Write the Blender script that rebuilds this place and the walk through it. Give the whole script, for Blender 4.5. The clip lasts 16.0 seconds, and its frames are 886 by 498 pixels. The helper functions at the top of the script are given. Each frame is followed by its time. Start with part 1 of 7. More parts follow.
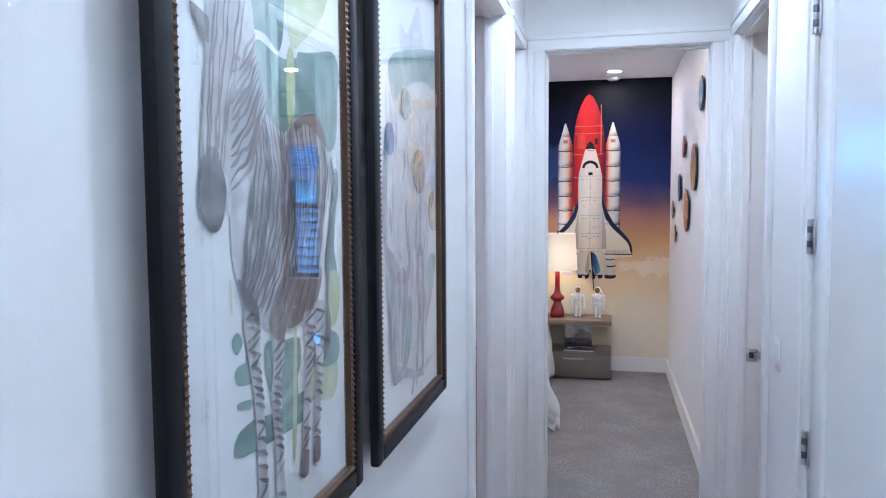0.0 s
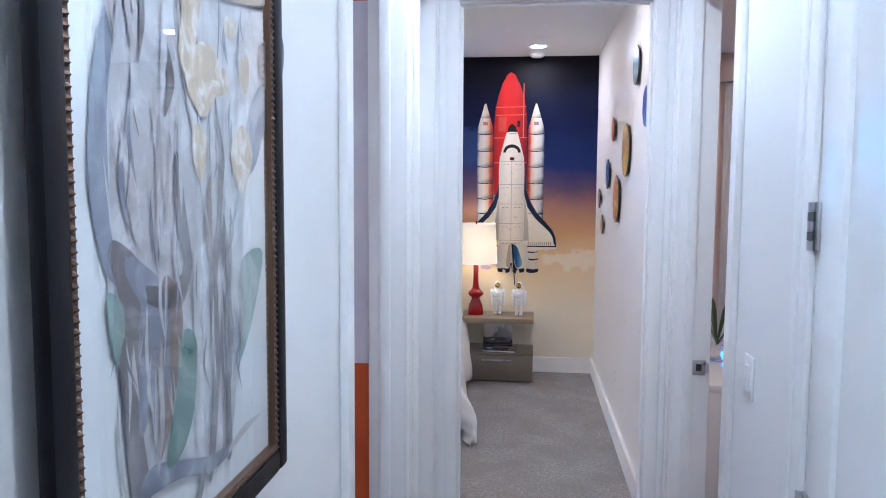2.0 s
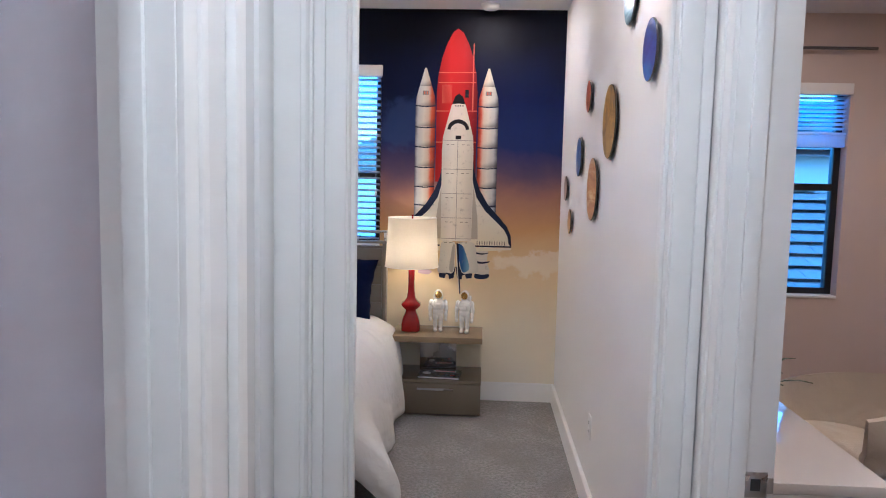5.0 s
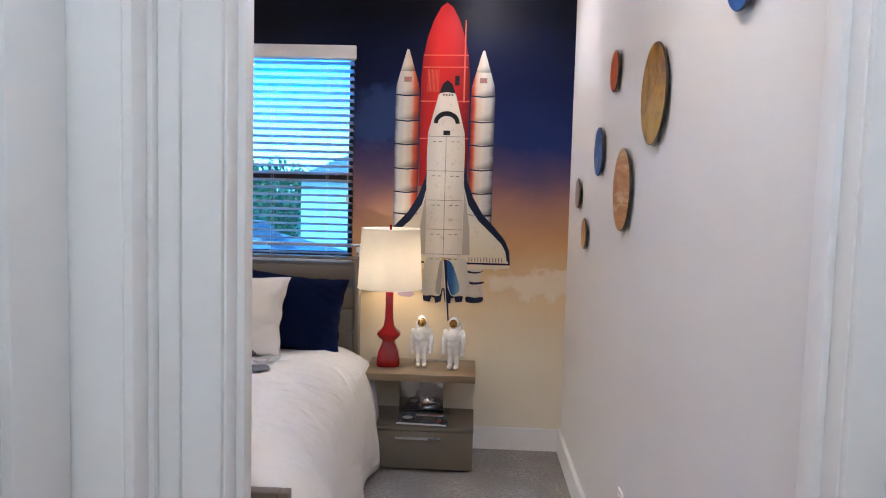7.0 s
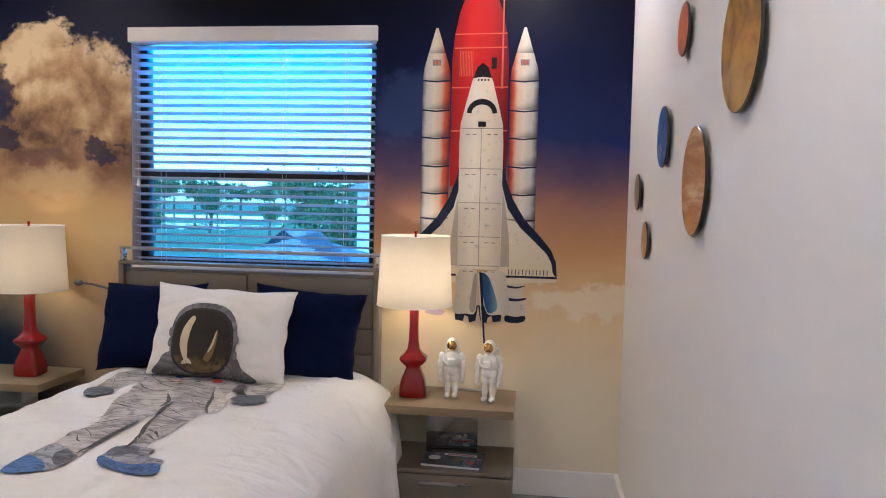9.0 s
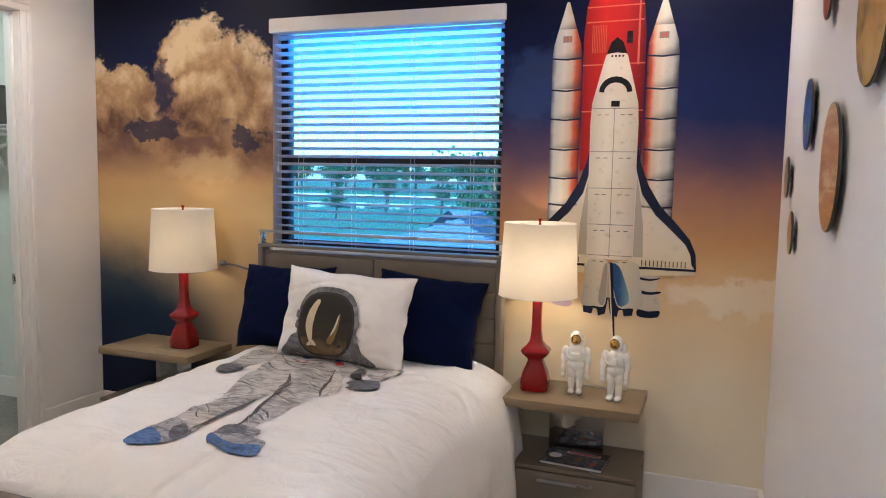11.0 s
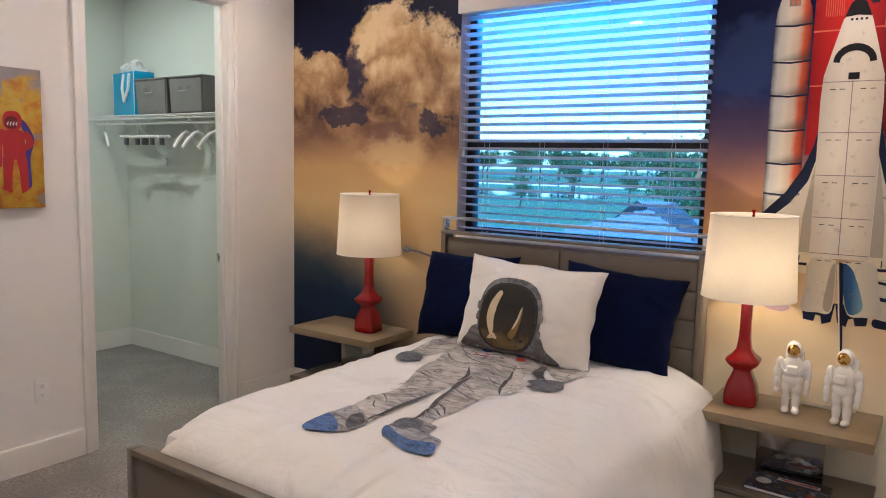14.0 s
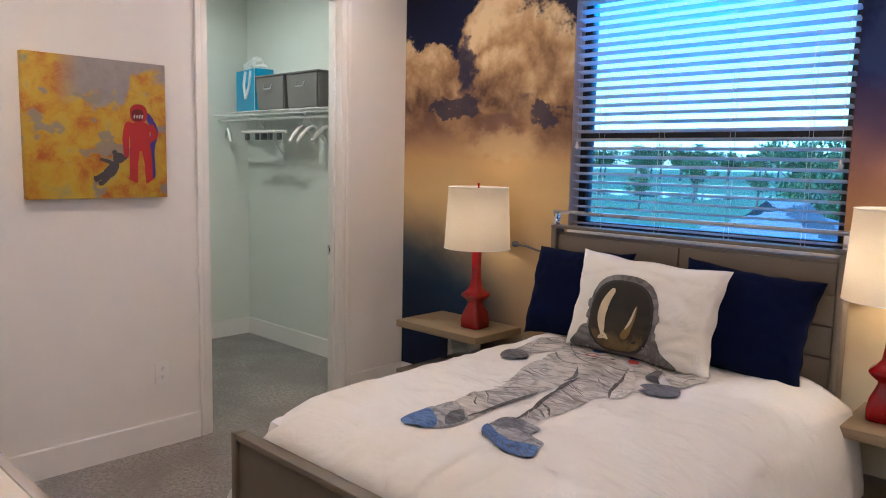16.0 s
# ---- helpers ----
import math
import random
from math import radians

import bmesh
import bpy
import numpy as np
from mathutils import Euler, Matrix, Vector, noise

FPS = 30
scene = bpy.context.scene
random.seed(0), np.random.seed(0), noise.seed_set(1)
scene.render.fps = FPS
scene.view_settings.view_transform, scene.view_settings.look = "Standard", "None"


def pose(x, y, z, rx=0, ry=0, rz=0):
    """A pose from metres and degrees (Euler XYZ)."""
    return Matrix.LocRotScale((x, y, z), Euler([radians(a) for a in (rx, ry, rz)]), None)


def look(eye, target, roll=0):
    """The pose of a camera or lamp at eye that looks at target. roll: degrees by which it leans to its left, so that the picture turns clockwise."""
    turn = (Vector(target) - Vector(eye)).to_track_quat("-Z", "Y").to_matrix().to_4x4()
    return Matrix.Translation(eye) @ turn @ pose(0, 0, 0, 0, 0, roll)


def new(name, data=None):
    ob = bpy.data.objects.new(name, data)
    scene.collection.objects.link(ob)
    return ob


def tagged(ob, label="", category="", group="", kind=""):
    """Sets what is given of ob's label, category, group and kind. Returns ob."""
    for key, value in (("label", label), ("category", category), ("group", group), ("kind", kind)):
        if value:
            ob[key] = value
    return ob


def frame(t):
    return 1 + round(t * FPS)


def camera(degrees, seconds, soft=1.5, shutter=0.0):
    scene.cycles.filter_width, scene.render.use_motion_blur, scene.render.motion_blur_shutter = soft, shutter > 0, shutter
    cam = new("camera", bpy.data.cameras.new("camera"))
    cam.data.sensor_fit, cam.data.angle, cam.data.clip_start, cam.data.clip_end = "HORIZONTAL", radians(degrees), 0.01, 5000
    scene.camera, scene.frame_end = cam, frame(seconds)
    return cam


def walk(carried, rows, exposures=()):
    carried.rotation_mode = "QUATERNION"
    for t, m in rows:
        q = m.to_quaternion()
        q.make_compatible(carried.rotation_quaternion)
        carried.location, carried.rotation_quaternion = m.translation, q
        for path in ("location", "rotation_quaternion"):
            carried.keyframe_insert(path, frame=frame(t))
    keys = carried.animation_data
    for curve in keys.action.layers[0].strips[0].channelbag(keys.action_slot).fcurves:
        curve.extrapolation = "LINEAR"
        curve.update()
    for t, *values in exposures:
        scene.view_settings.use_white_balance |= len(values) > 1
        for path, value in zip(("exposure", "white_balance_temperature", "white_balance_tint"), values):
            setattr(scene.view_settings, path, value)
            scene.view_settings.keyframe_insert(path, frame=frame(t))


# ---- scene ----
cam = camera(62.32, 16.0, soft=1.05)
PATH = [
    (0, pose(0.109, -7.269, 1.695, 86.01, 0.39, 12.63)),
    (0.5, pose(0.076, -7.132, 1.684, 86.21, 0.18, 11.98)),
    (1, pose(0.069, -6.983, 1.665, 86.15, 0.26, 10.17)),
    (1.5, pose(0.079, -6.794, 1.663, 85.63, -0.35, 8.09)),
    (2, pose(0.090, -6.603, 1.652, 85.28, -0.32, 6.59)),
    (2.5, pose(0.074, -6.407, 1.651, 84.84, -0.73, 5.41)),
    (3, pose(0.082, -6.203, 1.649, 84.51, -0.83, 4.45)),
    (3.5, pose(0.121, -5.971, 1.645, 84.32, -0.91, 3.89)),
    (4, pose(0.136, -5.758, 1.641, 84.26, -0.97, 3.62)),
    (4.2, pose(0.136, -5.675, 1.641, 84.19, -1.08, 3.59)),
    (6.5, pose(0.117, -4.606, 1.589, 85.28, -1.34, 2.29)),
    (7, pose(0.113, -4.418, 1.561, 85.62, -1.52, 2.34)),
    (7.5, pose(0.113, -4.237, 1.536, 85.97, -1.53, 2.41)),
    (8, pose(0.138, -4.065, 1.515, 86.36, -1.63, 2.86)),
    (8.2, pose(0.150, -4.000, 1.508, 86.62, -1.61, 3.21)),
    (10.3, pose(0.371, -3.619, 1.536, 85.38, -0.97, 16.40)),
    (10.5, pose(0.387, -3.615, 1.539, 85.19, -1.10, 17.50)),
    (11, pose(0.422, -3.610, 1.545, 84.56, -1.09, 20.49)),
    (11.5, pose(0.418, -3.600, 1.549, 83.96, -1.06, 23.32)),
    (12, pose(0.384, -3.563, 1.551, 83.59, -1.07, 25.98)),
    (12.5, pose(0.342, -3.512, 1.551, 83.35, -1.06, 28.49)),
    (13, pose(0.321, -3.478, 1.545, 83.30, -1.11, 30.64)),
    (13.5, pose(0.316, -3.451, 1.536, 83.34, -1.22, 32.61)),
    (14, pose(0.314, -3.426, 1.528, 83.38, -1.28, 34.83)),
    (14.5, pose(0.314, -3.397, 1.518, 83.37, -1.23, 37.24)),
    (15, pose(0.304, -3.374, 1.510, 83.34, -1.26, 39.39)),
    (15.5, pose(0.291, -3.352, 1.500, 83.26, -1.23, 41.50)),
    (16, pose(0.274, -3.325, 1.488, 83.16, -1.25, 43.79)),
]
walk(cam, PATH, [(0, 3.22, 4050, 10), (2, 3.3, 4080, 10), (3, 3.15, 4200, 9), (4, 3.03, 4340, 10), (8, 2.94, 4440, 8), (12, 2.97, 4720, 9), (16, 2.87, 4830, 12)])

# ---- world and lights ----
world = bpy.data.worlds.new("world")
scene.world = world
world.use_nodes = True
wn = world.node_tree.nodes
sky = wn.new("ShaderNodeTexSky")
sky.sky_type, sky.sun_disc = "NISHITA", False
sky.sun_elevation, sky.sun_rotation = radians(40), radians(200)
world.node_tree.links.new(sky.outputs[0], wn["Background"].inputs[0])
wn["Background"].inputs[1].default_value = 0.115


def lamp(kind, name, m, energy, color, size=0.1, angle=None):
    d = bpy.data.lights.new(name, kind)
    d.energy, d.color = energy, color
    if kind == "AREA":
        d.shape, d.size = "DISK", size
    elif kind == "SUN":
        d.angle = angle
    else:
        d.shadow_soft_size = size
    ob = new(name, d)
    ob.matrix_world = m
    return ob


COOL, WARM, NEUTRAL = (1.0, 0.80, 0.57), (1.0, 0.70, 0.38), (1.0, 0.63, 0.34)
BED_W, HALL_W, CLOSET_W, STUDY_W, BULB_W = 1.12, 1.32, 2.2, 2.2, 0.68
lamp("SUN", "sun", look((0, 0, 0), (0.3, 0.8, -0.9)), 0.55, (1.0, 0.95, 0.88), angle=radians(12))

# Blue lamp added outside each window head, unseen, to light the blind slats.
for wx, watts in ((-1.29, 32.0), (2.3, 45.0)):
    lamp("AREA", "added_slat_lamp", look((wx, 0.75, 3.0), (wx, 0.03, 1.7)), watts, (0.16, 0.52, 1.0), 1.0)


# ---- materials ----
class Nodes:
    def __init__(self, name):
        self.mat = bpy.data.materials.new(name)
        self.mat.use_nodes = True
        self.t = self.mat.node_tree
        self.b = self.t.nodes["Principled BSDF"]
        self.c = self.t.nodes.new("ShaderNodeTexCoord").outputs["Object"]

    def put(self, value, socket):
        if isinstance(value, bpy.types.NodeSocket):
            self.t.links.new(value, socket)
        elif isinstance(value, tuple) and len(value) == 3 and socket.type == "RGBA":
            socket.default_value = (*value, 1)
        else:
            socket.default_value = value

    def math(self, op, a, b=0.0, clamp=False):
        n = self.t.nodes.new("ShaderNodeMath")
        n.operation, n.use_clamp = op, clamp
        self.put(a, n.inputs[0])
        self.put(b, n.inputs[1])
        return n.outputs[0]

    def noise(self, scale, detail=4.0, rough=0.55, stretch=None, distort=0.0):
        n = self.t.nodes.new("ShaderNodeTexNoise")
        n.inputs["Scale"].default_value, n.inputs["Detail"].default_value = scale, detail
        n.inputs["Roughness"].default_value, n.inputs["Distortion"].default_value = rough, distort
        v = self.c
        if stretch:
            m = self.t.nodes.new("ShaderNodeMapping")
            m.inputs["Scale"].default_value = stretch
            self.t.links.new(self.c, m.inputs[0])
            v = m.outputs[0]
        self.t.links.new(v, n.inputs["Vector"])
        return n.outputs["Fac"]

    def xyz(self):
        n = self.t.nodes.new("ShaderNodeSeparateXYZ")
        self.t.links.new(self.c, n.inputs[0])
        return n.outputs

    def ramp(self, fac, stops):
        n = self.t.nodes.new("ShaderNodeValToRGB")
        e = n.color_ramp.elements
        while len(e) < len(stops):
            e.new(0.5)
        for k, (p, col) in enumerate(stops):
            e[k].position, e[k].color = p, (*col, 1)
        self.put(fac, n.inputs[0])
        return n.outputs[0]

    def mix(self, fac, a, b, mode="MIX"):
        n = self.t.nodes.new("ShaderNodeMix")
        n.data_type, n.blend_type = "RGBA", mode
        self.put(fac, n.inputs[0])
        self.put(a, n.inputs[6])
        self.put(b, n.inputs[7])
        return n.outputs[2]

    def step(self, v, lo, hi):
        n = self.t.nodes.new("ShaderNodeMapRange")
        n.interpolation_type = "SMOOTHSTEP"
        self.put(v, n.inputs[0])
        n.inputs[1].default_value, n.inputs[2].default_value = lo, hi
        return n.outputs[0]

    def rand(self):
        return self.t.nodes.new("ShaderNodeObjectInfo").outputs["Random"]

    def done(self, color, rough=0.5, metal=0.0, bump=None, strength=0.2, depth=0.002, **more):
        self.put(color, self.b.inputs["Base Color"])
        self.put(rough, self.b.inputs["Roughness"])
        self.put(metal, self.b.inputs["Metallic"])
        for k, v in more.items():
            self.put(v, self.b.inputs[k.replace("_", " ")])
        if bump is not None:
            n = self.t.nodes.new("ShaderNodeBump")
            n.inputs["Strength"].default_value, n.inputs["Distance"].default_value = strength, depth
            self.t.links.new(bump, n.inputs["Height"])
            self.t.links.new(n.outputs[0], self.b.inputs["Normal"])
        return self.mat


def shade(c, k):
    return tuple(min(1.0, v * k) for v in c)


def plain(name, color, rough=0.5, metal=0.0, vary=0.08, scale=6.0, grain=180.0, strength=0.12, depth=0.001, **more):
    """A surface with broad mottling, fine grain and a little relief."""
    n = Nodes(name)
    broad, fine = n.noise(scale), n.noise(grain, 3.0)
    col = n.mix(broad, shade(color, 1 - vary), shade(color, 1 + vary))
    col = n.mix(n.math("MULTIPLY", fine, 0.5 * vary), col, shade(color, 0.6))
    r = n.math("ADD", n.math("MULTIPLY", n.math("SUBTRACT", broad, 0.5), 0.12), rough)
    return n.done(col, r, metal, fine, strength, depth, **more)


M_WALL = plain("white_wall_paint", (0.80, 0.79, 0.77), 0.62, vary=0.025, scale=1.6, grain=260, strength=0.16)
M_TRIM = plain("white_trim_enamel", (0.82, 0.81, 0.79), 0.48, vary=0.012, scale=2, grain=240, strength=0.0)
M_DOOR = plain("white_door_enamel", (0.82, 0.82, 0.81), 0.24, vary=0.02, scale=3, grain=70, strength=0.06)
M_CEIL = plain("white_ceiling_paint", (0.80, 0.80, 0.79), 0.8, vary=0.02, scale=2, grain=140, strength=0.3)
M_OFFICE = plain("beige_pink_wall_paint", (0.62, 0.52, 0.47), 0.65, vary=0.03, scale=1.5, grain=240)
M_LAV = plain("pale_lavender_wall_paint", (0.66, 0.63, 0.68), 0.6, vary=0.03, scale=1.5, grain=240)
M_ORANGE = plain("burnt_orange_wall_paint", (0.50, 0.085, 0.012), 0.55, vary=0.05, scale=2.5, grain=200)
M_CLOSET = plain("closet_wall_paint", (0.70, 0.735, 0.68), 0.62, vary=0.025, scale=1.6, grain=240)
M_TAUPE = plain("taupe_lacquered_oak", (0.155, 0.130, 0.098), 0.42, vary=0.12, scale=4, grain=120)
M_STEEL = plain("brushed_steel", (0.55, 0.55, 0.56), 0.28, 1.0, vary=0.06, grain=240)
M_CHROME = plain("polished_chrome", (0.75, 0.75, 0.76), 0.09, 1.0, vary=0.03)
M_PLATE = plain("smoky_polished_plate", (0.30, 0.29, 0.28), 0.05, 1.0, vary=0.05)
M_DARKSTEEL = plain("dark_grey_steel", (0.17, 0.17, 0.18), 0.35, 0.9, vary=0.08)
M_RED = plain("glossy_red_glaze", (0.24, 0.0009, 0.0014), 0.10, vary=0.03, scale=5, grain=40, strength=0.03, Coat_Weight=0.15)
M_NAVY = plain("navy_velvet", (0.0012, 0.0045, 0.030), 0.9, vary=0.35, scale=9, grain=420, strength=0.4, Specular_IOR_Level=0.12)
M_GLAZE = plain("white_glazed_ceramic", (0.82, 0.81, 0.78), 0.18, vary=0.03, grain=60, strength=0.03)
M_GOLD = plain("gold_lustre", (0.55, 0.34, 0.08), 0.12, 1.0, vary=0.1)
M_BLACKFRAME = plain("black_bronze_window_frame", (0.010, 0.011, 0.014), 0.4, vary=0.1)
M_CORD = plain("white_cord", (0.75, 0.76, 0.78), 0.7)
M_PLASTIC = plain("white_plastic", (0.80, 0.80, 0.79), 0.3, vary=0.02, grain=50, strength=0.03)
M_DARK = plain("dark_slot", (0.02, 0.02, 0.02), 0.6)
M_PAPER = plain("white_art_paper", (0.68, 0.68, 0.67), 0.85, vary=0.03, scale=4, grain=320, strength=0.2)


def wood_mat(name, dark, light, axis, rough=0.42):
    n = Nodes(name)
    s = [30.0, 30.0, 30.0]
    s["xyz".index(axis)] = 1.6
    g = n.noise(1.0, 6.0, 0.6, stretch=tuple(s), distort=0.6)
    f = n.noise(3.0, 3.0, 0.5, stretch=tuple(v * 3 for v in s))
    col = n.mix(g, dark, light)
    col = n.mix(n.math("MULTIPLY", f, 0.3), col, shade(dark, 0.7))
    return n.done(col, n.math("ADD", n.math("MULTIPLY", g, 0.15), rough - 0.08), 0, f, 0.15, 0.0006)


M_OAK = wood_mat("greige_oak_top", (0.18, 0.135, 0.075), (0.33, 0.255, 0.155), "x")


def carpet_mat():
    n = Nodes("grey_cut_pile_carpet")
    a, b, c = n.noise(3.2, 4.0, 0.6, distort=0.3), n.noise(55, 4.0, 0.7), n.noise(190, 3.0, 0.7)
    col = n.mix(n.step(a, 0.35, 0.65), (0.25, 0.235, 0.215), (0.40, 0.38, 0.355))
    col = n.mix(n.step(b, 0.40, 0.62), col, (0.20, 0.185, 0.17))
    col = n.mix(n.math("MULTIPLY", c, 0.6), col, (0.16, 0.15, 0.14))
    h = n.math("ADD", n.math("MULTIPLY", c, 0.7), n.math("MULTIPLY", b, 0.8))
    return n.done(col, 0.95, 0, h, 0.8, 0.006, Sheen_Weight=0.15)


M_CARPET = carpet_mat()


def cloth_mat(name, color, weave=500.0, fold=7.0, strength=0.55, rough=0.85):
    n = Nodes(name)
    f = n.noise(fold, 5.0, 0.6, distort=1.2)
    w = n.noise(weave, 2.0)
    crease = n.noise(2.4, 3.0, 0.5, stretch=(1.0, 2.6, 1.0), distort=1.5)
    col = n.mix(f, shade(color, 0.96), shade(color, 1.02))
    ridge = n.step(n.math("ABSOLUTE", n.math("SUBTRACT", n.noise(2.6, 1.0, 0.4, stretch=(1.3, 0.8, 1.3), distort=0.5), 0.5)), 0.0, 0.11)
    h = n.math("ADD", n.math("MULTIPLY", f, 1.0), n.math("ADD", n.math("MULTIPLY", w, 0.08), n.math("MULTIPLY", crease, 1.4)))
    h = n.math("ADD", h, n.math("MULTIPLY", ridge, 0.8))
    return n.done(col, rough, 0, h, strength, 0.012, Sheen_Weight=0.1)


M_DUVET = cloth_mat("white_cotton_duvet", (0.78, 0.77, 0.75), strength=0.85)
M_PILLOWCASE = cloth_mat("white_cotton_pillowcase", (0.80, 0.78, 0.75), fold=9)


def shade_mat():
    n = Nodes("off_white_linen_shade")
    w = n.noise(1.0, 3.0, 0.6, stretch=(60, 60, 500))
    v = n.noise(1.0, 3.0, 0.6, stretch=(400, 400, 30))
    col = n.mix(n.math("MULTIPLY", n.math("ADD", w, v), 0.35), (0.86, 0.82, 0.74), (0.62, 0.56, 0.46))
    m = n.done(col, 0.9, 0, w, 0.3, 0.001)
    t = n.t.nodes.new("ShaderNodeBsdfTranslucent")
    n.put(col, t.inputs[0])
    x = n.t.nodes.new("ShaderNodeMixShader")
    x.inputs[0].default_value = 0.5
    n.t.links.new(n.b.outputs[0], x.inputs[1])
    n.t.links.new(t.outputs[0], x.inputs[2])
    n.t.links.new(x.outputs[0], n.t.nodes["Material Output"].inputs[0])
    return m


M_SHADE = shade_mat()


def glass_mat(name, tint=(1, 1, 1), rough=0.0, ior=1.45):
    n = Nodes(name)
    return n.done(tint, rough, 0, Transmission_Weight=1.0, IOR=ior)


M_GLASS = glass_mat("clear_glass", (0.97, 0.99, 1.0))


def emit_mat(name, color, strength):
    n = Nodes(name)
    return n.done((0.9, 0.9, 0.9), 0.4, 0, Emission_Color=(*color, 1), Emission_Strength=strength)


M_LED = emit_mat("lit_downlight_lens", (1.0, 0.93, 0.84), 3.8)


# ---- mesh helpers ----
def box(bm, x0, x1, y0, y1, z0, z1, bevel=0.0, seg=2):
    m = Matrix.Translation(((x0 + x1) / 2, (y0 + y1) / 2, (z0 + z1) / 2)) @ Matrix.Diagonal((abs(x1 - x0), abs(y1 - y0), abs(z1 - z0), 1))
    vs = bmesh.ops.create_cube(bm, size=1, matrix=m)["verts"]
    if bevel:
        es = list({e for v in vs for e in v.link_edges})
        bmesh.ops.bevel(bm, geom=es, offset=bevel, segments=seg, affect="EDGES", profile=0.5)
    return bm


def boxes(*specs, bevel=0.0):
    bm = bmesh.new()
    for s in specs:
        box(bm, *s, bevel=bevel)
    return bm


def tube(bm, pts, r, seg=8, cap=True):
    """A round bar along points; r is one radius or one for each point."""
    pts = [Vector(p) for p in pts]
    rs = r if isinstance(r, (list, tuple)) else [r] * len(pts)
    rings = []
    side = None
    for k, p in enumerate(pts):
        d = (pts[min(k + 1, len(pts) - 1)] - pts[max(k - 1, 0)]).normalized()
        if side is None:
            side = d.orthogonal().normalized()
        side = (side - d * side.dot(d)).normalized()
        up = d.cross(side)
        rings.append([bm.verts.new(p + rs[k] * (math.cos(a) * side + math.sin(a) * up)) for a in (2 * math.pi * i / seg for i in range(seg))])
    for a, b in zip(rings, rings[1:]):
        for i in range(seg):
            bm.faces.new((a[i], a[(i + 1) % seg], b[(i + 1) % seg], b[i]))
    if cap:
        bm.faces.new(rings[0][::-1])
        bm.faces.new(rings[-1])
    return bm


def lathe(bm, profile, seg=32, at=(0, 0, 0), power=2.0, turn=0.0):
    """Rings from (radius, height) pairs; power over 2 squares the section."""
    rings = []
    for r, z in profile:
        ring = []
        for i in range(seg):
            a = 2 * math.pi * i / seg
            c, s = math.cos(a), math.sin(a)
            k = (abs(c) ** power + abs(s) ** power) ** (-1 / power)
            v = Matrix.Rotation(turn, 3, "Z") @ Vector((r * k * c, r * k * s, z))
            ring.append(bm.verts.new(v + Vector(at)))
        rings.append(ring)
    for a, b in zip(rings, rings[1:]):
        for i in range(seg):
            bm.faces.new((a[i], a[(i + 1) % seg], b[(i + 1) % seg], b[i]))
    if profile[0][0] > 1e-4:
        bm.faces.new(rings[0][::-1])
    if profile[-1][0] > 1e-4:
        bm.faces.new(rings[-1])
    return bm


def ball(bm, at, rx, ry=None, rz=None, u=16, v=10, turn=None):
    m = Matrix.Translation(at) @ (turn or Matrix.Identity(4)) @ Matrix.Diagonal((rx, ry or rx, rz or rx, 1))
    bmesh.ops.create_uvsphere(bm, u_segments=u, v_segments=v, radius=1, matrix=m)
    return bm


def smooth_loop(pts, n=5):
    """A closed soft outline through the corner points."""
    out = []
    k = len(pts)
    for i in range(k):
        p0, p1, p2, p3 = (Vector(pts[(i + j) % k]) for j in (-1, 0, 1, 2))
        for s in range(n):
            t = s / n
            out.append(0.5 * (2 * p1 + (p2 - p0) * t + (2 * p0 - 5 * p1 + 4 * p2 - p3) * t * t + (3 * p1 - p0 - 3 * p2 + p3) * t ** 3))
    return out


def sheet(bm, pts, lay, cuts=0):
    """A flat filled outline; lay(u, v) gives the place of each point."""
    vs = [bm.verts.new((p[0], p[1], 0)) for p in pts]
    es = [bm.edges.new((vs[i], vs[(i + 1) % len(vs)])) for i in range(len(vs))]
    made = bmesh.ops.triangle_fill(bm, edges=es, use_beauty=True)["geom"]
    if cuts:
        for _ in range(cuts):
            long = [e for e in {e for f in bm.faces for e in f.edges} if e.calc_length() > 0.03]
            if not long:
                break
            bmesh.ops.subdivide_edges(bm, edges=long, cuts=1)
            bmesh.ops.triangulate(bm, faces=[f for f in bm.faces if len(f.verts) > 3])
    for v in bm.verts:
        v.co = Vector(lay(v.co.x, v.co.y))
    return bm


def limb_outline(path, widths):
    """The outline of a tapering stroke along a path."""
    left, right = [], []
    for k, p in enumerate(path):
        a, b = Vector(path[max(k - 1, 0)]), Vector(path[min(k + 1, len(path) - 1)])
        d = (b - a).normalized()
        s = Vector((-d.y, d.x)) * widths[k] / 2
        left.append(Vector(p) + s)
        right.append(Vector(p) - s)
    return smooth_loop(left + right[::-1], 4)


def mesh_of(name, bm, mat, soft=None):
    bmesh.ops.recalc_face_normals(bm, faces=bm.faces)
    me = bpy.data.meshes.new(name)
    bm.to_mesh(me)
    bm.free()
    for m in (mat if isinstance(mat, (list, tuple)) else [mat]):
        me.materials.append(m)
    if soft is not None:
        me.shade_smooth()
        me.set_sharp_from_angle(angle=radians(soft))
    return me


def part(name, bm, mat, parent, label="", soft=40):
    ob = new(name, mesh_of(name, bm, mat, soft))
    ob.parent = parent
    return tagged(ob, label) if label else ob


def thing(name, label, category, group="", at=(0, 0, 0), rz=0.0):
    ob = new(name)
    ob.empty_display_size = 0.1
    ob.matrix_world = pose(*at, 0, 0, rz)
    return tagged(ob, label, category, group)


def structure(name, bm, mat, label, category, soft=40):
    return tagged(new(name, mesh_of(name, bm, mat, soft)), label, category, kind="structure")


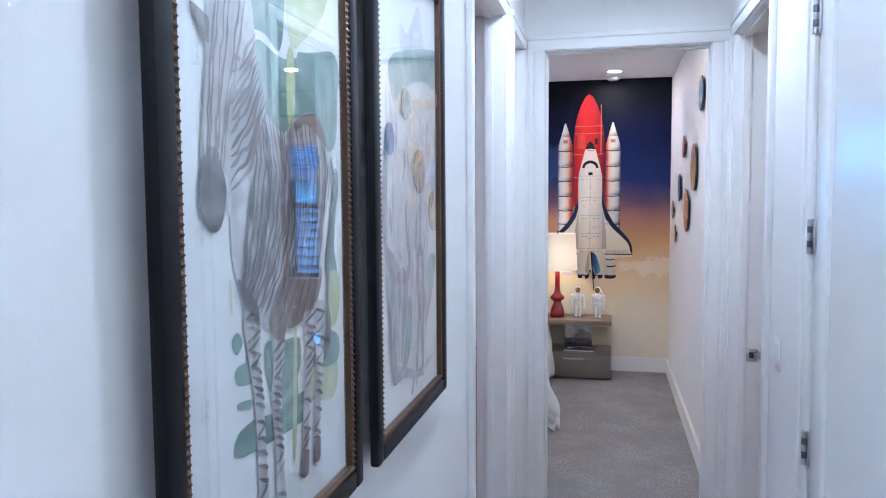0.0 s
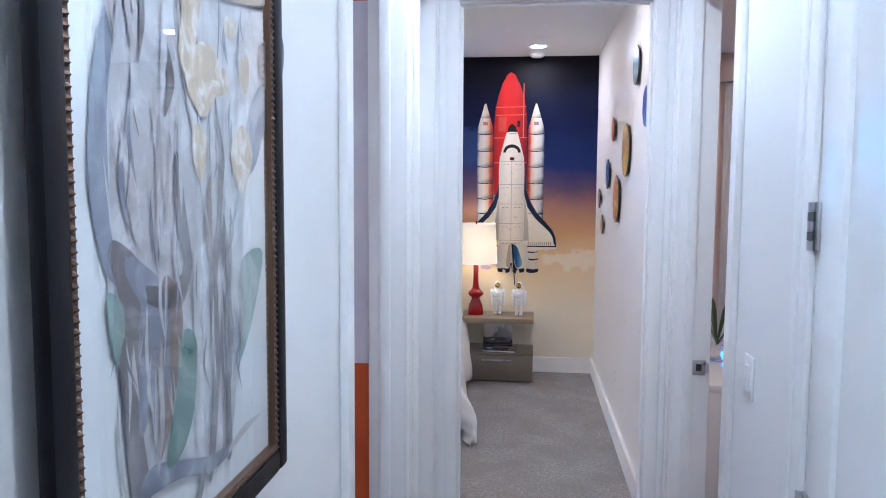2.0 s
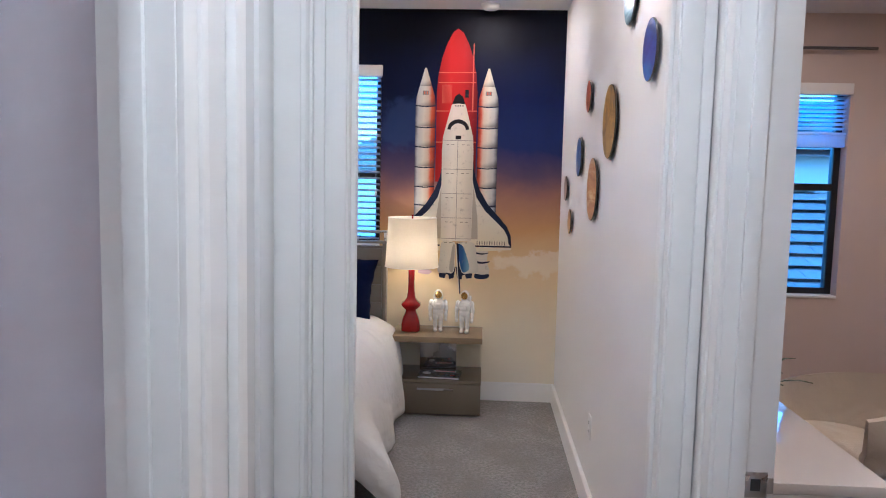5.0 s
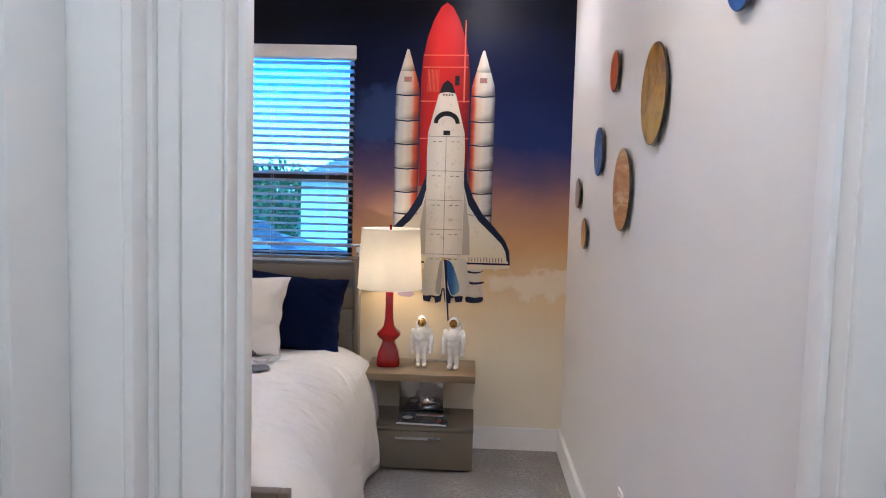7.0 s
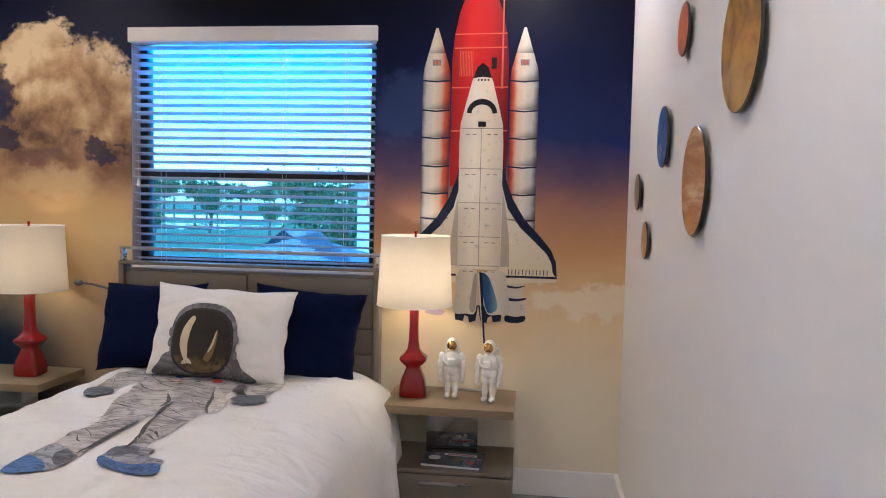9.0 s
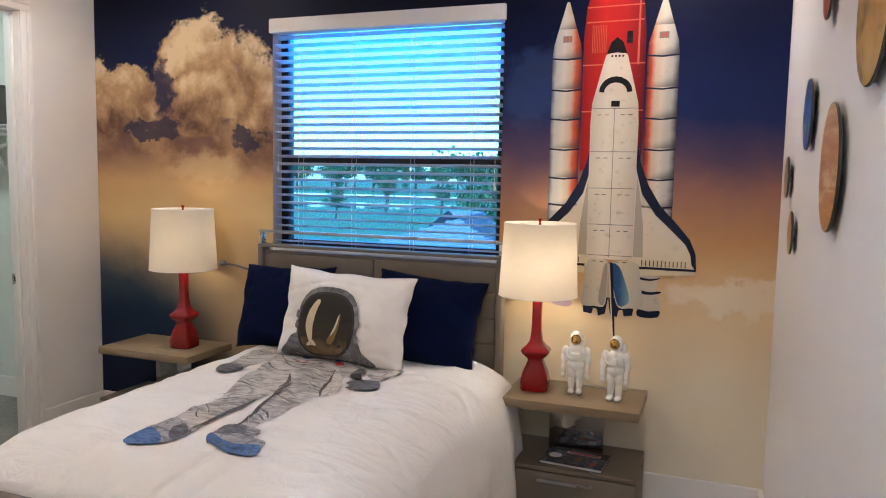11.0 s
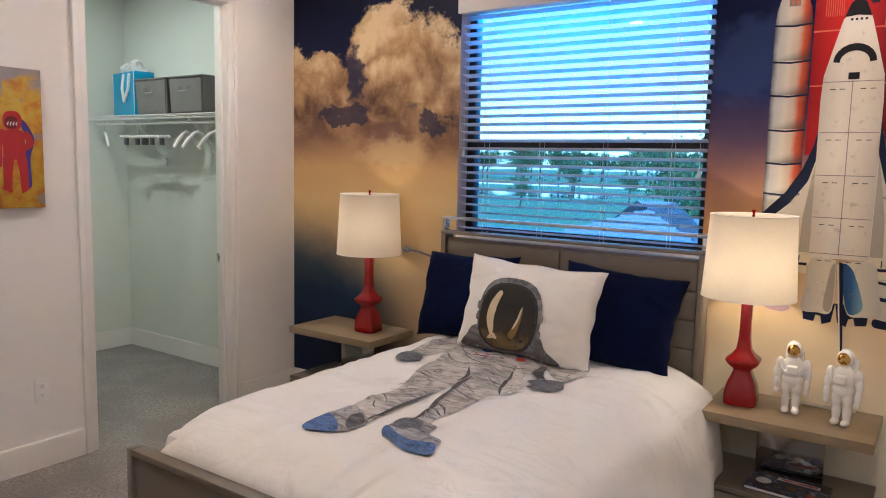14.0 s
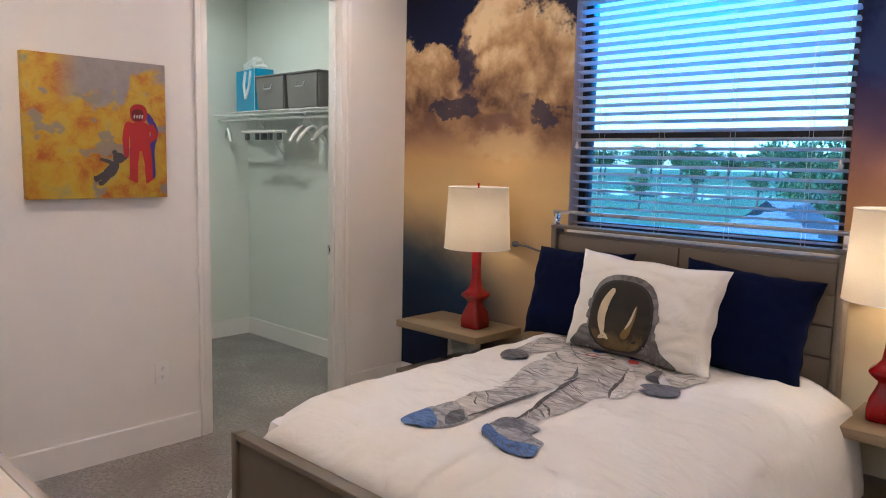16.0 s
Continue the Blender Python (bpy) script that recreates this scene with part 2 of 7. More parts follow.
# ---- the plan ----
XR, XL = 0.69, -3.26                # bedroom side walls
CL, CR = -0.31, 0.68                # corridor side walls
YD0, YD1 = -3.475, -3.370           # the bedroom's door wall
ZC = 2.813
DZ = 2.43                           # height of the door openings
DX0, DX1 = -0.205, 0.592            # bedroom doorway
CY0, CY1 = -1.40, -0.54             # closet doorway
OY0, OY1 = -4.400, -3.655           # study doorway
PY0, PY1 = -4.99, -4.27             # playroom doorway
LY0, LY1 = -3.985, -3.555           # linen closet doorway
WX0, WX1, WZ0, WZ1 = -1.965, -0.612, 1.125, 2.42   # bedroom window
SX0, SX1, SZ0, SZ1 = 1.95, 2.66, 0.84, 2.34        # study window
BACK = -9.2
GAP = 0.0195                        # room for the door linings

structure("floor", boxes((-5.3, 3.4, BACK - 0.1, 0.1, -0.12, 0.0)), M_CARPET, "light grey cut-pile carpet through all rooms", "floor")
structure("ceiling", boxes((-5.3, 3.4, BACK - 0.1, 0.1, ZC, ZC + 0.12)), M_CEIL, "flat white painted ceiling", "ceiling")
H = ZC
structure("wall_north", boxes((-5.3, WX0, 0, 0.16, 0, H), (WX1, SX0, 0, 0.16, 0, H), (SX1, 3.4, 0, 0.16, 0, H), (WX0, WX1, 0, 0.16, 0, WZ0), (WX0, WX1, 0, 0.16, WZ1, H),
          (SX0, SX1, 0, 0.16, 0, SZ0), (SX0, SX1, 0, 0.16, SZ1, H)), M_OFFICE, "painted outer wall with two window openings", "wall")
structure("wall_east", boxes((XR, 0.80, YD1, 0, 0, H)), M_WALL, "white painted bedroom wall beside the doorway", "wall")
structure("wall_west", boxes((XL - 0.11, XL, -3.37, CY0 - GAP, 0, H), (XL - 0.11, XL, CY1 + GAP, 0, 0, H), (XL - 0.11, XL, CY0 - GAP, CY1 + GAP, DZ + GAP, H)), M_WALL, "white painted wall with a closet doorway", "wall")
structure("wall_door", boxes((XL - 0.11, DX0 - GAP, YD0, YD1, 0, H), (DX1 + GAP, 0.80, YD0, YD1, 0, H), (DX0 - GAP, DX1 + GAP, YD0, YD1, DZ + GAP, H)), M_WALL, "white painted wall round the bedroom doorway", "wall")
structure("wall_corridor_left", boxes((CL - 0.11, CL, BACK, PY0 - GAP, 0, H), (CL - 0.11, CL, PY1 + GAP, LY0 - GAP, 0, H), (CL - 0.11, CL, LY1 + GAP, YD0, 0, H), (CL - 0.11, CL, PY0 - GAP, PY1 + GAP, DZ + GAP, H), (CL - 0.11, CL, LY0 - GAP, LY1 + GAP, DZ + GAP, H)),
          M_WALL, "white painted corridor wall with two doorways", "wall")
HY0, HY1 = -5.85, -5.03             # corridor closet doorway
structure("wall_corridor_right", boxes((CR, CR + 0.11, BACK, HY0, 0, H), (CR, CR + 0.11, HY1, OY0 - GAP, 0, H), (CR, CR + 0.11, OY1 + GAP, YD0, 0, H), (CR, CR + 0.11, HY0, HY1, DZ, H), (CR, CR + 0.11, OY0 - GAP, OY1 + GAP, DZ + GAP, H)),
          M_WALL, "white painted corridor wall with two doorways", "wall")
structure("wall_south", boxes((-5.3, 3.4, BACK - 0.1, BACK, 0, H)), M_WALL, "plain white wall closing the corridor", "wall")
structure("wall_closet", boxes((-5.25, -5.15, -3.37, -0.012, 0, H), (-5.15, XL - 0.11, -0.012, 0, 0, H), (-5.15, XL - 0.11, -3.47, -3.37, 0, H)), M_CLOSET, "pale painted closet walls", "wall")
structure("wall_study", boxes((3.3, 3.4, -6.0, 0, 0, H), (0.79, 3.3, -6.1, -6.0, 0, H)), M_OFFICE, "beige-pink painted study walls", "wall")
structure("wall_study_skin", boxes((0.803, 0.81, -3.45, -0.01, 0, H)), M_OFFICE, "beige-pink painted study wall", "wall")
# playroom: burnt orange with a broad pale band
structure("wall_playroom", boxes((-2.6, CL - 0.115, PY1 + 0.024, PY1 + 0.08, 0, 1.07), (-2.6, CL - 0.115, PY1 + 0.024, PY1 + 0.08, 2.25, H), (-2.7, -2.6, -7, PY1, 0, H), (-2.6, CL - 0.115, -7.1, -7, 0, H)),
          M_ORANGE, "burnt orange playroom walls", "wall")
structure("wall_playroom_band", boxes((-2.6, CL - 0.115, PY1 + 0.024, PY1 + 0.08, 1.07, 2.25)), M_LAV, "broad pale lavender band on the orange wall", "wall")
structure("wall_linen", boxes((-0.95, CL - 0.12, -4.06, -4.0, 0, H), (-0.95, -0.9, -4.0, -3.48, 0, H)), M_WALL, "plain white linen closet walls", "wall")
structure("wall_hall_closet", boxes((CR + 0.5, CR + 0.6, -6.0, -4.95, 0, H), (CR + 0.11, CR + 0.5, -4.98, -4.93, 0, H)), M_WALL, "plain white hall closet walls", "wall")


def baseboard(name, x0, x1, y0, y1, out):
    """A tall flat skirting with an eased top edge; out is the way that it faces."""
    bm = bmesh.new()
    box(bm, x0, x1, y0, y1, 0, 0.138)
    top = [e for e in bm.edges if all(v.co.z > 0.13 for v in e.verts)]
    bmesh.ops.bevel(bm, geom=top, offset=0.004, segments=2, affect="EDGES")
    return structure(name, bm, M_TRIM, "tall white flat baseboard", "baseboard")


T = 0.015
baseboard("baseboard_north", XL + T, XR - T, -T, 0, "y")
baseboard("baseboard_east", XR - 0.021, XR, YD1 + 0.09, -0.001, "x")
baseboard("baseboard_west_1", XL, XL + T, CY1 + 0.075, -0.001, "x")
baseboard("baseboard_west_2", XL, XL + T, -3.36, CY0 - 0.075, "x")
baseboard("baseboard_closet_1", -5.135, XL - 0.112, -0.012 - T, -0.012, "y")
baseboard("baseboard_closet_2", -5.15, -5.15 + T, -3.3, -0.028, "x")
baseboard("baseboard_corridor_1", CL, CL + T, BACK, PY0 - 0.09, "x")
baseboard("baseboard_corridor_2", CL, CL + T, PY1 + 0.09, LY0 - 0.085, "x")
baseboard("baseboard_corridor_3", CR - T, CR, HY1 + 0.085, OY0 - 0.085, "x")
baseboard("baseboard_study", 0.81, 3.3, -T, -0.001, "y")


def stepped(bm, u0, u1, v0, v1, z0, z1, axis, face, away, inner):
    """One flat casing board with a raised outer band. axis: which way the board's width runs."""
    def put(a0, a1, d):
        lo, hi = sorted((face, face + away * d))
        if axis == "x":
            box(bm, a0, a1, lo, hi, z0, z1, bevel=0.003)
        else:
            box(bm, lo, hi, a0, a1, z0, z1, bevel=0.003)
    if inner == "hi":
        put(u0, u0 + 0.028, 0.020)
        put(u0 + 0.028, u1, 0.014)
    else:
        put(u1 - 0.028, u1, 0.020)
        put(u0, u1 - 0.028, 0.014)


def casing(name, axis, a0, a1, face, away, top, w=0.085, label="white stepped door casing"):
    """The trim round one side of an opening from a0 to a1."""
    frame_ob = thing(name, label, "door casing")
    frame_ob["kind"] = "structure"
    for b0, b1, inner in ((a0 - w, a0 - 0.004, "hi"), (a1 + 0.004, a1 + w, "lo")):
        bm = bmesh.new()
        stepped(bm, b0, b1, 0, 0, 0, top + 0.004, axis, face, away, inner)
        part("side_trim", bm, M_TRIM, frame_ob)
    bm = bmesh.new()
    for z0, z1, d in ((top + 0.004, top + w - 0.028, 0.014), (top + w - 0.028, top + w, 0.020)):
        lo, hi = sorted((face, face + away * d))
        if axis == "x":
            box(bm, a0 - w, a1 + w, lo, hi, z0, z1, bevel=0.003)
        else:
            box(bm, lo, hi, a0 - w, a1 + w, z0, z1, bevel=0.003)
    part("head_trim", bm, M_TRIM, frame_ob)
    return frame_ob


def jamb(name, axis, a0, a1, d0, d1, top, stop0, stop1, label="white door jamb with a stop strip"):
    """The lining of an opening, with the strip that the door shuts against."""
    ob = thing(name, label, "door jamb")
    ob["kind"] = "structure"
    j = 0.018

    def b(bm, p0, p1, q0, q1, z0, z1):
        if axis == "x":
            box(bm, p0, p1, q0, q1, z0, z1, bevel=0.002)
        else:
            box(bm, q0, q1, p0, p1, z0, z1, bevel=0.002)
    for p0, p1, s0, s1 in ((a0, a0 + j, a0 + j, a0 + j + 0.012), (a1 - j, a1, a1 - j - 0.012, a1 - j)):
        bm = bmesh.new()
        b(bm, p0, p1, d0, d1, 0, top - j)
        b(bm, s0, s1, stop0, stop1, 0, top - j - 0.012)
        part("side_lining", bm, M_TRIM, ob)
    bm = bmesh.new()
    b(bm, a0, a1, d0, d1, top - j, top)
    b(bm, a0 + j, a1 - j, stop0, stop1, top - j - 0.012, top - j)
    part("head_lining", bm, M_TRIM, ob)
    return ob


casing("casing_bedroom_outer", "x", DX0, DX1, YD0, -1, DZ)
casing("casing_bedroom_inner", "x", DX0, DX1, YD1, 1, DZ)
jamb("jamb_bedroom", "x", DX0 - 0.018, DX1 + 0.018, YD0 - 0.003, YD1 + 0.003, DZ + 0.018, -3.44, -3.405)
casing("casing_closet_inner", "y", CY0, CY1, XL, 1, DZ, w=0.07)
jamb("jamb_closet", "y", CY0 - 0.018, CY1 + 0.018, XL - 0.113, XL + 0.003, DZ + 0.018, XL - 0.075, XL - 0.04)
casing("casing_study", "y", OY0, OY1, CR, -1, DZ)
jamb("jamb_study", "y", OY0 - 0.018, OY1 + 0.018, CR - 0.003, CR + 0.133, DZ + 0.018, CR + 0.03, CR + 0.065)
casing("casing_playroom", "y", PY0, PY1, CL, 1, DZ)
jamb("jamb_playroom", "y", PY0 - 0.018, PY1 + 0.018, CL - 0.113, CL + 0.003, DZ + 0.018, CL - 0.075, CL - 0.04)
casing("casing_linen", "y", LY0, LY1, CL, 1, DZ, w=0.075)
jamb("jamb_linen", "y", LY0 - 0.018, LY1 + 0.018, CL - 0.113, CL + 0.003, DZ + 0.018, CL - 0.10, CL - 0.07)
casing("casing_hall_closet", "y", HY0, HY1, CR, -1, DZ)


def panel_door(name, y0, y1, xf, facing, top, label):
    """A closed white door with recessed upright panels in its face."""
    ob = thing(name, label, "door")
    ob["kind"] = "structure"
    t = 0.035
    xb = xf - facing * t
    s, yc = 0.115, (y0 + y1) / 2
    lo, hi = sorted((xb, xf))
    bm = bmesh.new()
    for b in ((y0, y0 + s, 0.008, top), (y1 - s, y1, 0.008, top), (y0 + s, y1 - s, 0.008, 0.24), (y0 + s, y1 - s, top - 0.12, top)):
        box(bm, lo, hi, b[0], b[1], b[2], b[3], bevel=0.003)
    part("slab", bm, M_DOOR, ob)
    for z0, z1 in ((0.24, top - 0.12),):
        bm = bmesh.new()
        m0, m1 = sorted((xf - facing * 0.012, xb))
        box(bm, m0, m1, y0 + s - 0.004, y1 - s + 0.004, z0 - 0.004, z1 + 0.004)
        part("panel", bm, M_DOOR, ob)
    return ob


def hinge(parent, x, y, z):
    bm = bmesh.new()
    box(bm, x - 0.004, x + 0.002, y - 0.022, y + 0.022, z - 0.05, z + 0.05, bevel=0.001)
    part("hinge_leaf", bm, M_STEEL, parent)
    for k in range(5):
        bm = bmesh.new()
        tube(bm, [(x - 0.009, y, z - 0.05 + 0.02 * k + 0.0008), (x - 0.009, y, z - 0.03 + 0.02 * k - 0.0008)], 0.0075, 12)
        part("hinge_knuckle", bm, M_STEEL if k % 2 == 0 else M_DARKSTEEL, parent)


d1 = panel_door("door_1", HY0 + 0.004, HY1 - 0.004, CR - 0.002, -1, DZ - 0.004, "closed white panelled hall closet door on steel hinges")
for hz in (0.36, 0.97, 1.579, 2.19):
    hinge(d1, CR - 0.004, HY1 + 0.002, hz)
panel_door("door_2", LY0 + 0.004, LY1 - 0.004, CL - 0.06, 1, DZ - 0.006, "closed narrow white linen closet door")


def window_glass_mat():
    """Window glass tinted to stand in for blue daylight: clear through, glossy by Fresnel."""
    m = bpy.data.materials.new("blue_daylight_window_glass")
    m.use_nodes = True
    t = m.node_tree
    t.nodes.remove(t.nodes["Principled BSDF"])
    clear, gloss, mix, fr = (t.nodes.new(k) for k in ("ShaderNodeBsdfTransparent", "ShaderNodeBsdfGlossy", "ShaderNodeMixShader", "ShaderNodeFresnel"))
    clear.inputs[0].default_value = (0.60, 0.83, 1.0, 1)
    gloss.inputs["Roughness"].default_value = 0.01
    fr.inputs[0].default_value = 1.45
    for a, b in ((fr.outputs[0], mix.inputs[0]), (clear.outputs[0], mix.inputs[1]), (gloss.outputs[0], mix.inputs[2]), (mix.outputs[0], t.nodes["Material Output"].inputs[0])):
        t.links.new(a, b)
    return m


M_WINGLASS = window_glass_mat()


def blind_mat():
    """White vinyl slats that let a little daylight through."""
    n = Nodes("white_vinyl_slat")
    g = n.noise(90, 3.0)
    col = n.mix(n.math("MULTIPLY", g, 0.2), (0.80, 0.81, 0.83), (0.70, 0.71, 0.73))
    m = n.done(col, 0.42, 0, g, 0.05, 0.0005)
    t = n.t.nodes.new("ShaderNodeBsdfTranslucent")
    n.put(col, t.inputs[0])
    x = n.t.nodes.new("ShaderNodeMixShader")
    x.inputs[0].default_value = 0.65
    n.t.links.new(n.b.outputs[0], x.inputs[1])
    n.t.links.new(t.outputs[0], x.inputs[2])
    n.t.links.new(x.outputs[0], n.t.nodes["Material Output"].inputs[0])
    return m


M_BLIND = blind_mat()

# ---- bedroom: mural ----
def mural_mat():
    n = Nodes("printed_sky_mural")
    p = n.xyz()
    x, z = p[0], p[2]
    warp = n.noise(1.5, 6.0, 0.6, distort=0.5)
    fine = n.noise(5.0, 6.0, 0.56, distort=0.15)
    zz = n.math("ADD", z, n.math("MULTIPLY", n.math("SUBTRACT", warp, 0.5), 0.28))
    h = n.math("MULTIPLY", zz, 1 / 2.813)
    right = n.ramp(h, [(0.0, (0.78, 0.73, 0.60)), (0.20, (0.77, 0.69, 0.51)), (0.33, (0.71, 0.55, 0.31)), (0.45, (0.50, 0.29, 0.115)), (0.53, (0.32, 0.165, 0.11)),
                       (0.595, (0.095, 0.060, 0.115)), (0.66, (0.013, 0.023, 0.110)), (0.78, (0.0022, 0.0062, 0.045)), (0.92, (0.0006, 0.0012, 0.008))])
    left = n.ramp(h, [(0.0, (0.40, 0.30, 0.17)), (0.30, (0.42, 0.31, 0.17)), (0.46, (0.66, 0.48, 0.21)), (0.53, (0.58, 0.38, 0.16)), (0.60, (0.23, 0.13, 0.09)),
                      (0.68, (0.05, 0.042, 0.070)), (0.78, (0.007, 0.012, 0.050)), (0.92, (0.002, 0.0035, 0.020))])
    low = n.math("MULTIPLY", n.step(n.math("ADD", zz, n.math("MULTIPLY", x, 0.38)), 0.12, -0.34), n.step(x, -2.0, -2.7))
    left = n.mix(low, left, n.ramp(h, [(0.1, (0.006, 0.012, 0.045)), (0.24, (0.012, 0.026, 0.060)), (0.40, (0.07, 0.10, 0.115))]))

    xw = n.math("ADD", x, n.math("MULTIPLY", n.math("SUBTRACT", n.noise(5.5, 8.0, 0.62), 0.5), 0.34))
    zw = n.math("ADD", z, n.math("MULTIPLY", n.math("SUBTRACT", n.noise(6.1, 8.0, 0.62, stretch=(1.0, 1.0, 1.3)), 0.5), 0.34))

    def bulk(cx, cz, rx, rz):
        dx = n.math("MULTIPLY", n.math("SUBTRACT", xw, cx), 1 / rx)
        dz = n.math("MULTIPLY", n.math("SUBTRACT", zw, cz), 1 / rz)
        return n.math("SUBTRACT", 1.0, n.math("ADD", n.math("MULTIPLY", dx, dx), n.math("MULTIPLY", dz, dz)))
    def most(items):
        out = items[0]
        for it in items[1:]:
            out = n.math("MAXIMUM", out, it)
        return out
    puff = n.noise(3.4, 10.0, 0.62, distort=0.25)
    curl = n.math("ABSOLUTE", n.math("SUBTRACT", n.noise(4.2, 5.0, 0.55, distort=0.2), 0.5))
    rough_edge = n.math("ADD", n.math("MULTIPLY", n.math("SUBTRACT", puff, 0.5), 1.5), n.math("MULTIPLY", n.math("SUBTRACT", 0.09, curl), 1.8))

    def cover(items, soft, shift=0.0):
        return n.step(n.math("ADD", n.math("ADD", most(items), rough_edge), shift), 0.0, soft)
    veil = cover([bulk(-2.75, 1.78, 0.50, 0.17), bulk(-2.15, 1.72, 0.38, 0.20), bulk(-3.15, 1.85, 0.30, 0.22)], 0.9)
    left = n.mix(n.math("MULTIPLY", veil, 0.75), left, n.mix(n.step(puff, 0.35, 0.65), (0.14, 0.075, 0.045), (0.44, 0.28, 0.13)))
    heap = cover([bulk(-2.52, 2.22, 0.30, 0.25), bulk(-2.28, 2.10, 0.30, 0.29), bulk(-2.04, 1.98, 0.24, 0.26), bulk(-2.50, 1.96, 0.22, 0.22), bulk(-3.03, 2.05, 0.20, 0.16), bulk(-2.88, 1.99, 0.15, 0.13), bulk(-3.24, 2.00, 0.14, 0.24)], 0.40)
    tone = n.math("ADD", n.math("ADD", n.math("MULTIPLY", puff, 0.75), n.math("MULTIPLY", curl, 0.9)), n.math("MULTIPLY", n.math("SUBTRACT", z, 2.0), 0.42))
    cloud = n.ramp(tone, [(0.24, (0.10, 0.060, 0.045)), (0.37, (0.28, 0.17, 0.085)), (0.48, (0.46, 0.31, 0.155)), (0.62, (0.70, 0.55, 0.32))])
    left = n.mix(heap, left, cloud)
    rift = cover([bulk(-2.735, 2.09, 0.085, 0.16), bulk(-2.90, 1.80, 0.17, 0.055), bulk(-2.12, 1.74, 0.16, 0.06), bulk(-2.70, 1.80, 0.16, 0.08)], 0.5, -0.12)
    left = n.mix(n.math("MULTIPLY", rift, 0.92), left, n.mix(puff, (0.020, 0.024, 0.060), (0.075, 0.055, 0.075)))
    lobe = n.math("MULTIPLY", n.step(n.math("ADD", bulk(-2.44, 1.585, 0.30, 0.115), n.math("MULTIPLY", n.math("SUBTRACT", puff, 0.5), 0.8)), 0.0, 0.9), 0.5)
    left = n.mix(lobe, left, (0.66, 0.50, 0.25))
    wisp = n.math("MULTIPLY", n.step(n.math("ADD", bulk(0.55, 1.02, 0.34, 0.10), n.math("MULTIPLY", n.math("SUBTRACT", fine, 0.5), 2.5)), 0.0, 0.7), 0.55)
    right = n.mix(wisp, right, (0.78, 0.72, 0.58))
    blue = n.math("MULTIPLY", n.step(n.math("ADD", bulk(-0.42, 2.02, 0.30, 0.22), n.math("MULTIPLY", n.math("SUBTRACT", fine, 0.5), 2.2)), 0.0, 0.9), 0.35)
    right = n.mix(blue, right, (0.06, 0.10, 0.26))
    col = n.mix(n.step(x, -1.35, -2.0), right, left)
    grain = n.noise(300, 2.0)
    return n.done(col, 0.5, 0, grain, 0.08, 0.0005, Specular_IOR_Level=0.16)


M_MURAL = mural_mat()


def print_mat(name, colors, axis=0, lo=0.0, hi=1.0, rough=0.45, grime=0.25):
    """Printed tone that turns across a shape, with speckle."""
    n = Nodes(name)
    p = n.xyz()
    f = n.math("MULTIPLY", n.math("SUBTRACT", p[axis], lo), 1 / (hi - lo))
    col = n.ramp(f, [(k / (len(colors) - 1), c) for k, c in enumerate(colors)])
    s = n.noise(26, 6.0, 0.7)
    col = n.mix(n.math("MULTIPLY", n.step(s, 0.56, 0.72), grime), col, (0.25, 0.22, 0.19))
    return n.done(col, rough, 0, n.noise(300, 2.0), 0.08, 0.0005, Specular_IOR_Level=0.25)


P_NAVY = print_mat("printed_navy", [(0.004, 0.009, 0.035), (0.007, 0.014, 0.045)], 2, 0.8, 2.3, grime=0.12)
P_BLACK = print_mat("printed_black", [(0.005, 0.005, 0.008), (0.008, 0.008, 0.012)], 2, 0.8, 2.3, grime=0.1)
P_LINE = print_mat("printed_grey_line", [(0.20, 0.18, 0.17), (0.24, 0.22, 0.20)], 2, 0.8, 2.3)
P_RED = print_mat("printed_red_tank", [(0.26, 0.004, 0.006), (0.54, 0.010, 0.006), (0.42, 0.006, 0.006), (0.12, 0.002, 0.006)], 0, -0.215, 0.075, grime=0.05)
P_REDLINE = print_mat("printed_orange_line", [(0.65, 0.16, 0.06), (0.55, 0.10, 0.05)], 0, -0.2, 0.1)
P_ORB = print_mat("printed_orbiter_white", [(0.60, 0.55, 0.46), (0.78, 0.72, 0.61), (0.74, 0.67, 0.54), (0.56, 0.50, 0.41)], 0, -0.17, 0.065, grime=0.45)
P_WING = print_mat("printed_wing_white", [(0.66, 0.58, 0.40), (0.72, 0.66, 0.52), (0.62, 0.58, 0.52)], 2, 1.13, 1.6, grime=0.4)


def booster_mat(name, x0, x1, stops):
    """Printed booster: toned across, each drum darker towards its lower seam."""
    n = Nodes(name)
    p = n.xyz()
    f = n.math("MULTIPLY", n.math("SUBTRACT", p[0], x0), 1 / (x1 - x0))
    wob = n.math("MULTIPLY", n.math("SUBTRACT", n.noise(14, 4.0, 0.6), 0.5), 0.16)
    col = n.ramp(n.math("ADD", f, wob), stops)
    drum = n.math("FRACT", n.math("MULTIPLY", n.math("SUBTRACT", 2.135, p[2]), 1 / 0.1425))
    low = n.math("MULTIPLY", n.step(n.math("ADD", drum, n.math("MULTIPLY", f, 0.35)), 0.86, 1.30), 0.75)
    col = n.mix(low, col, (0.045, 0.04, 0.045))
    s = n.noise(40, 6.0, 0.7)
    col = n.mix(n.math("MULTIPLY", n.step(s, 0.58, 0.72), 0.3), col, (0.22, 0.19, 0.17))
    return n.done(col, 0.45, 0, n.noise(300, 2.0), 0.08, 0.0005, Specular_IOR_Level=0.25)


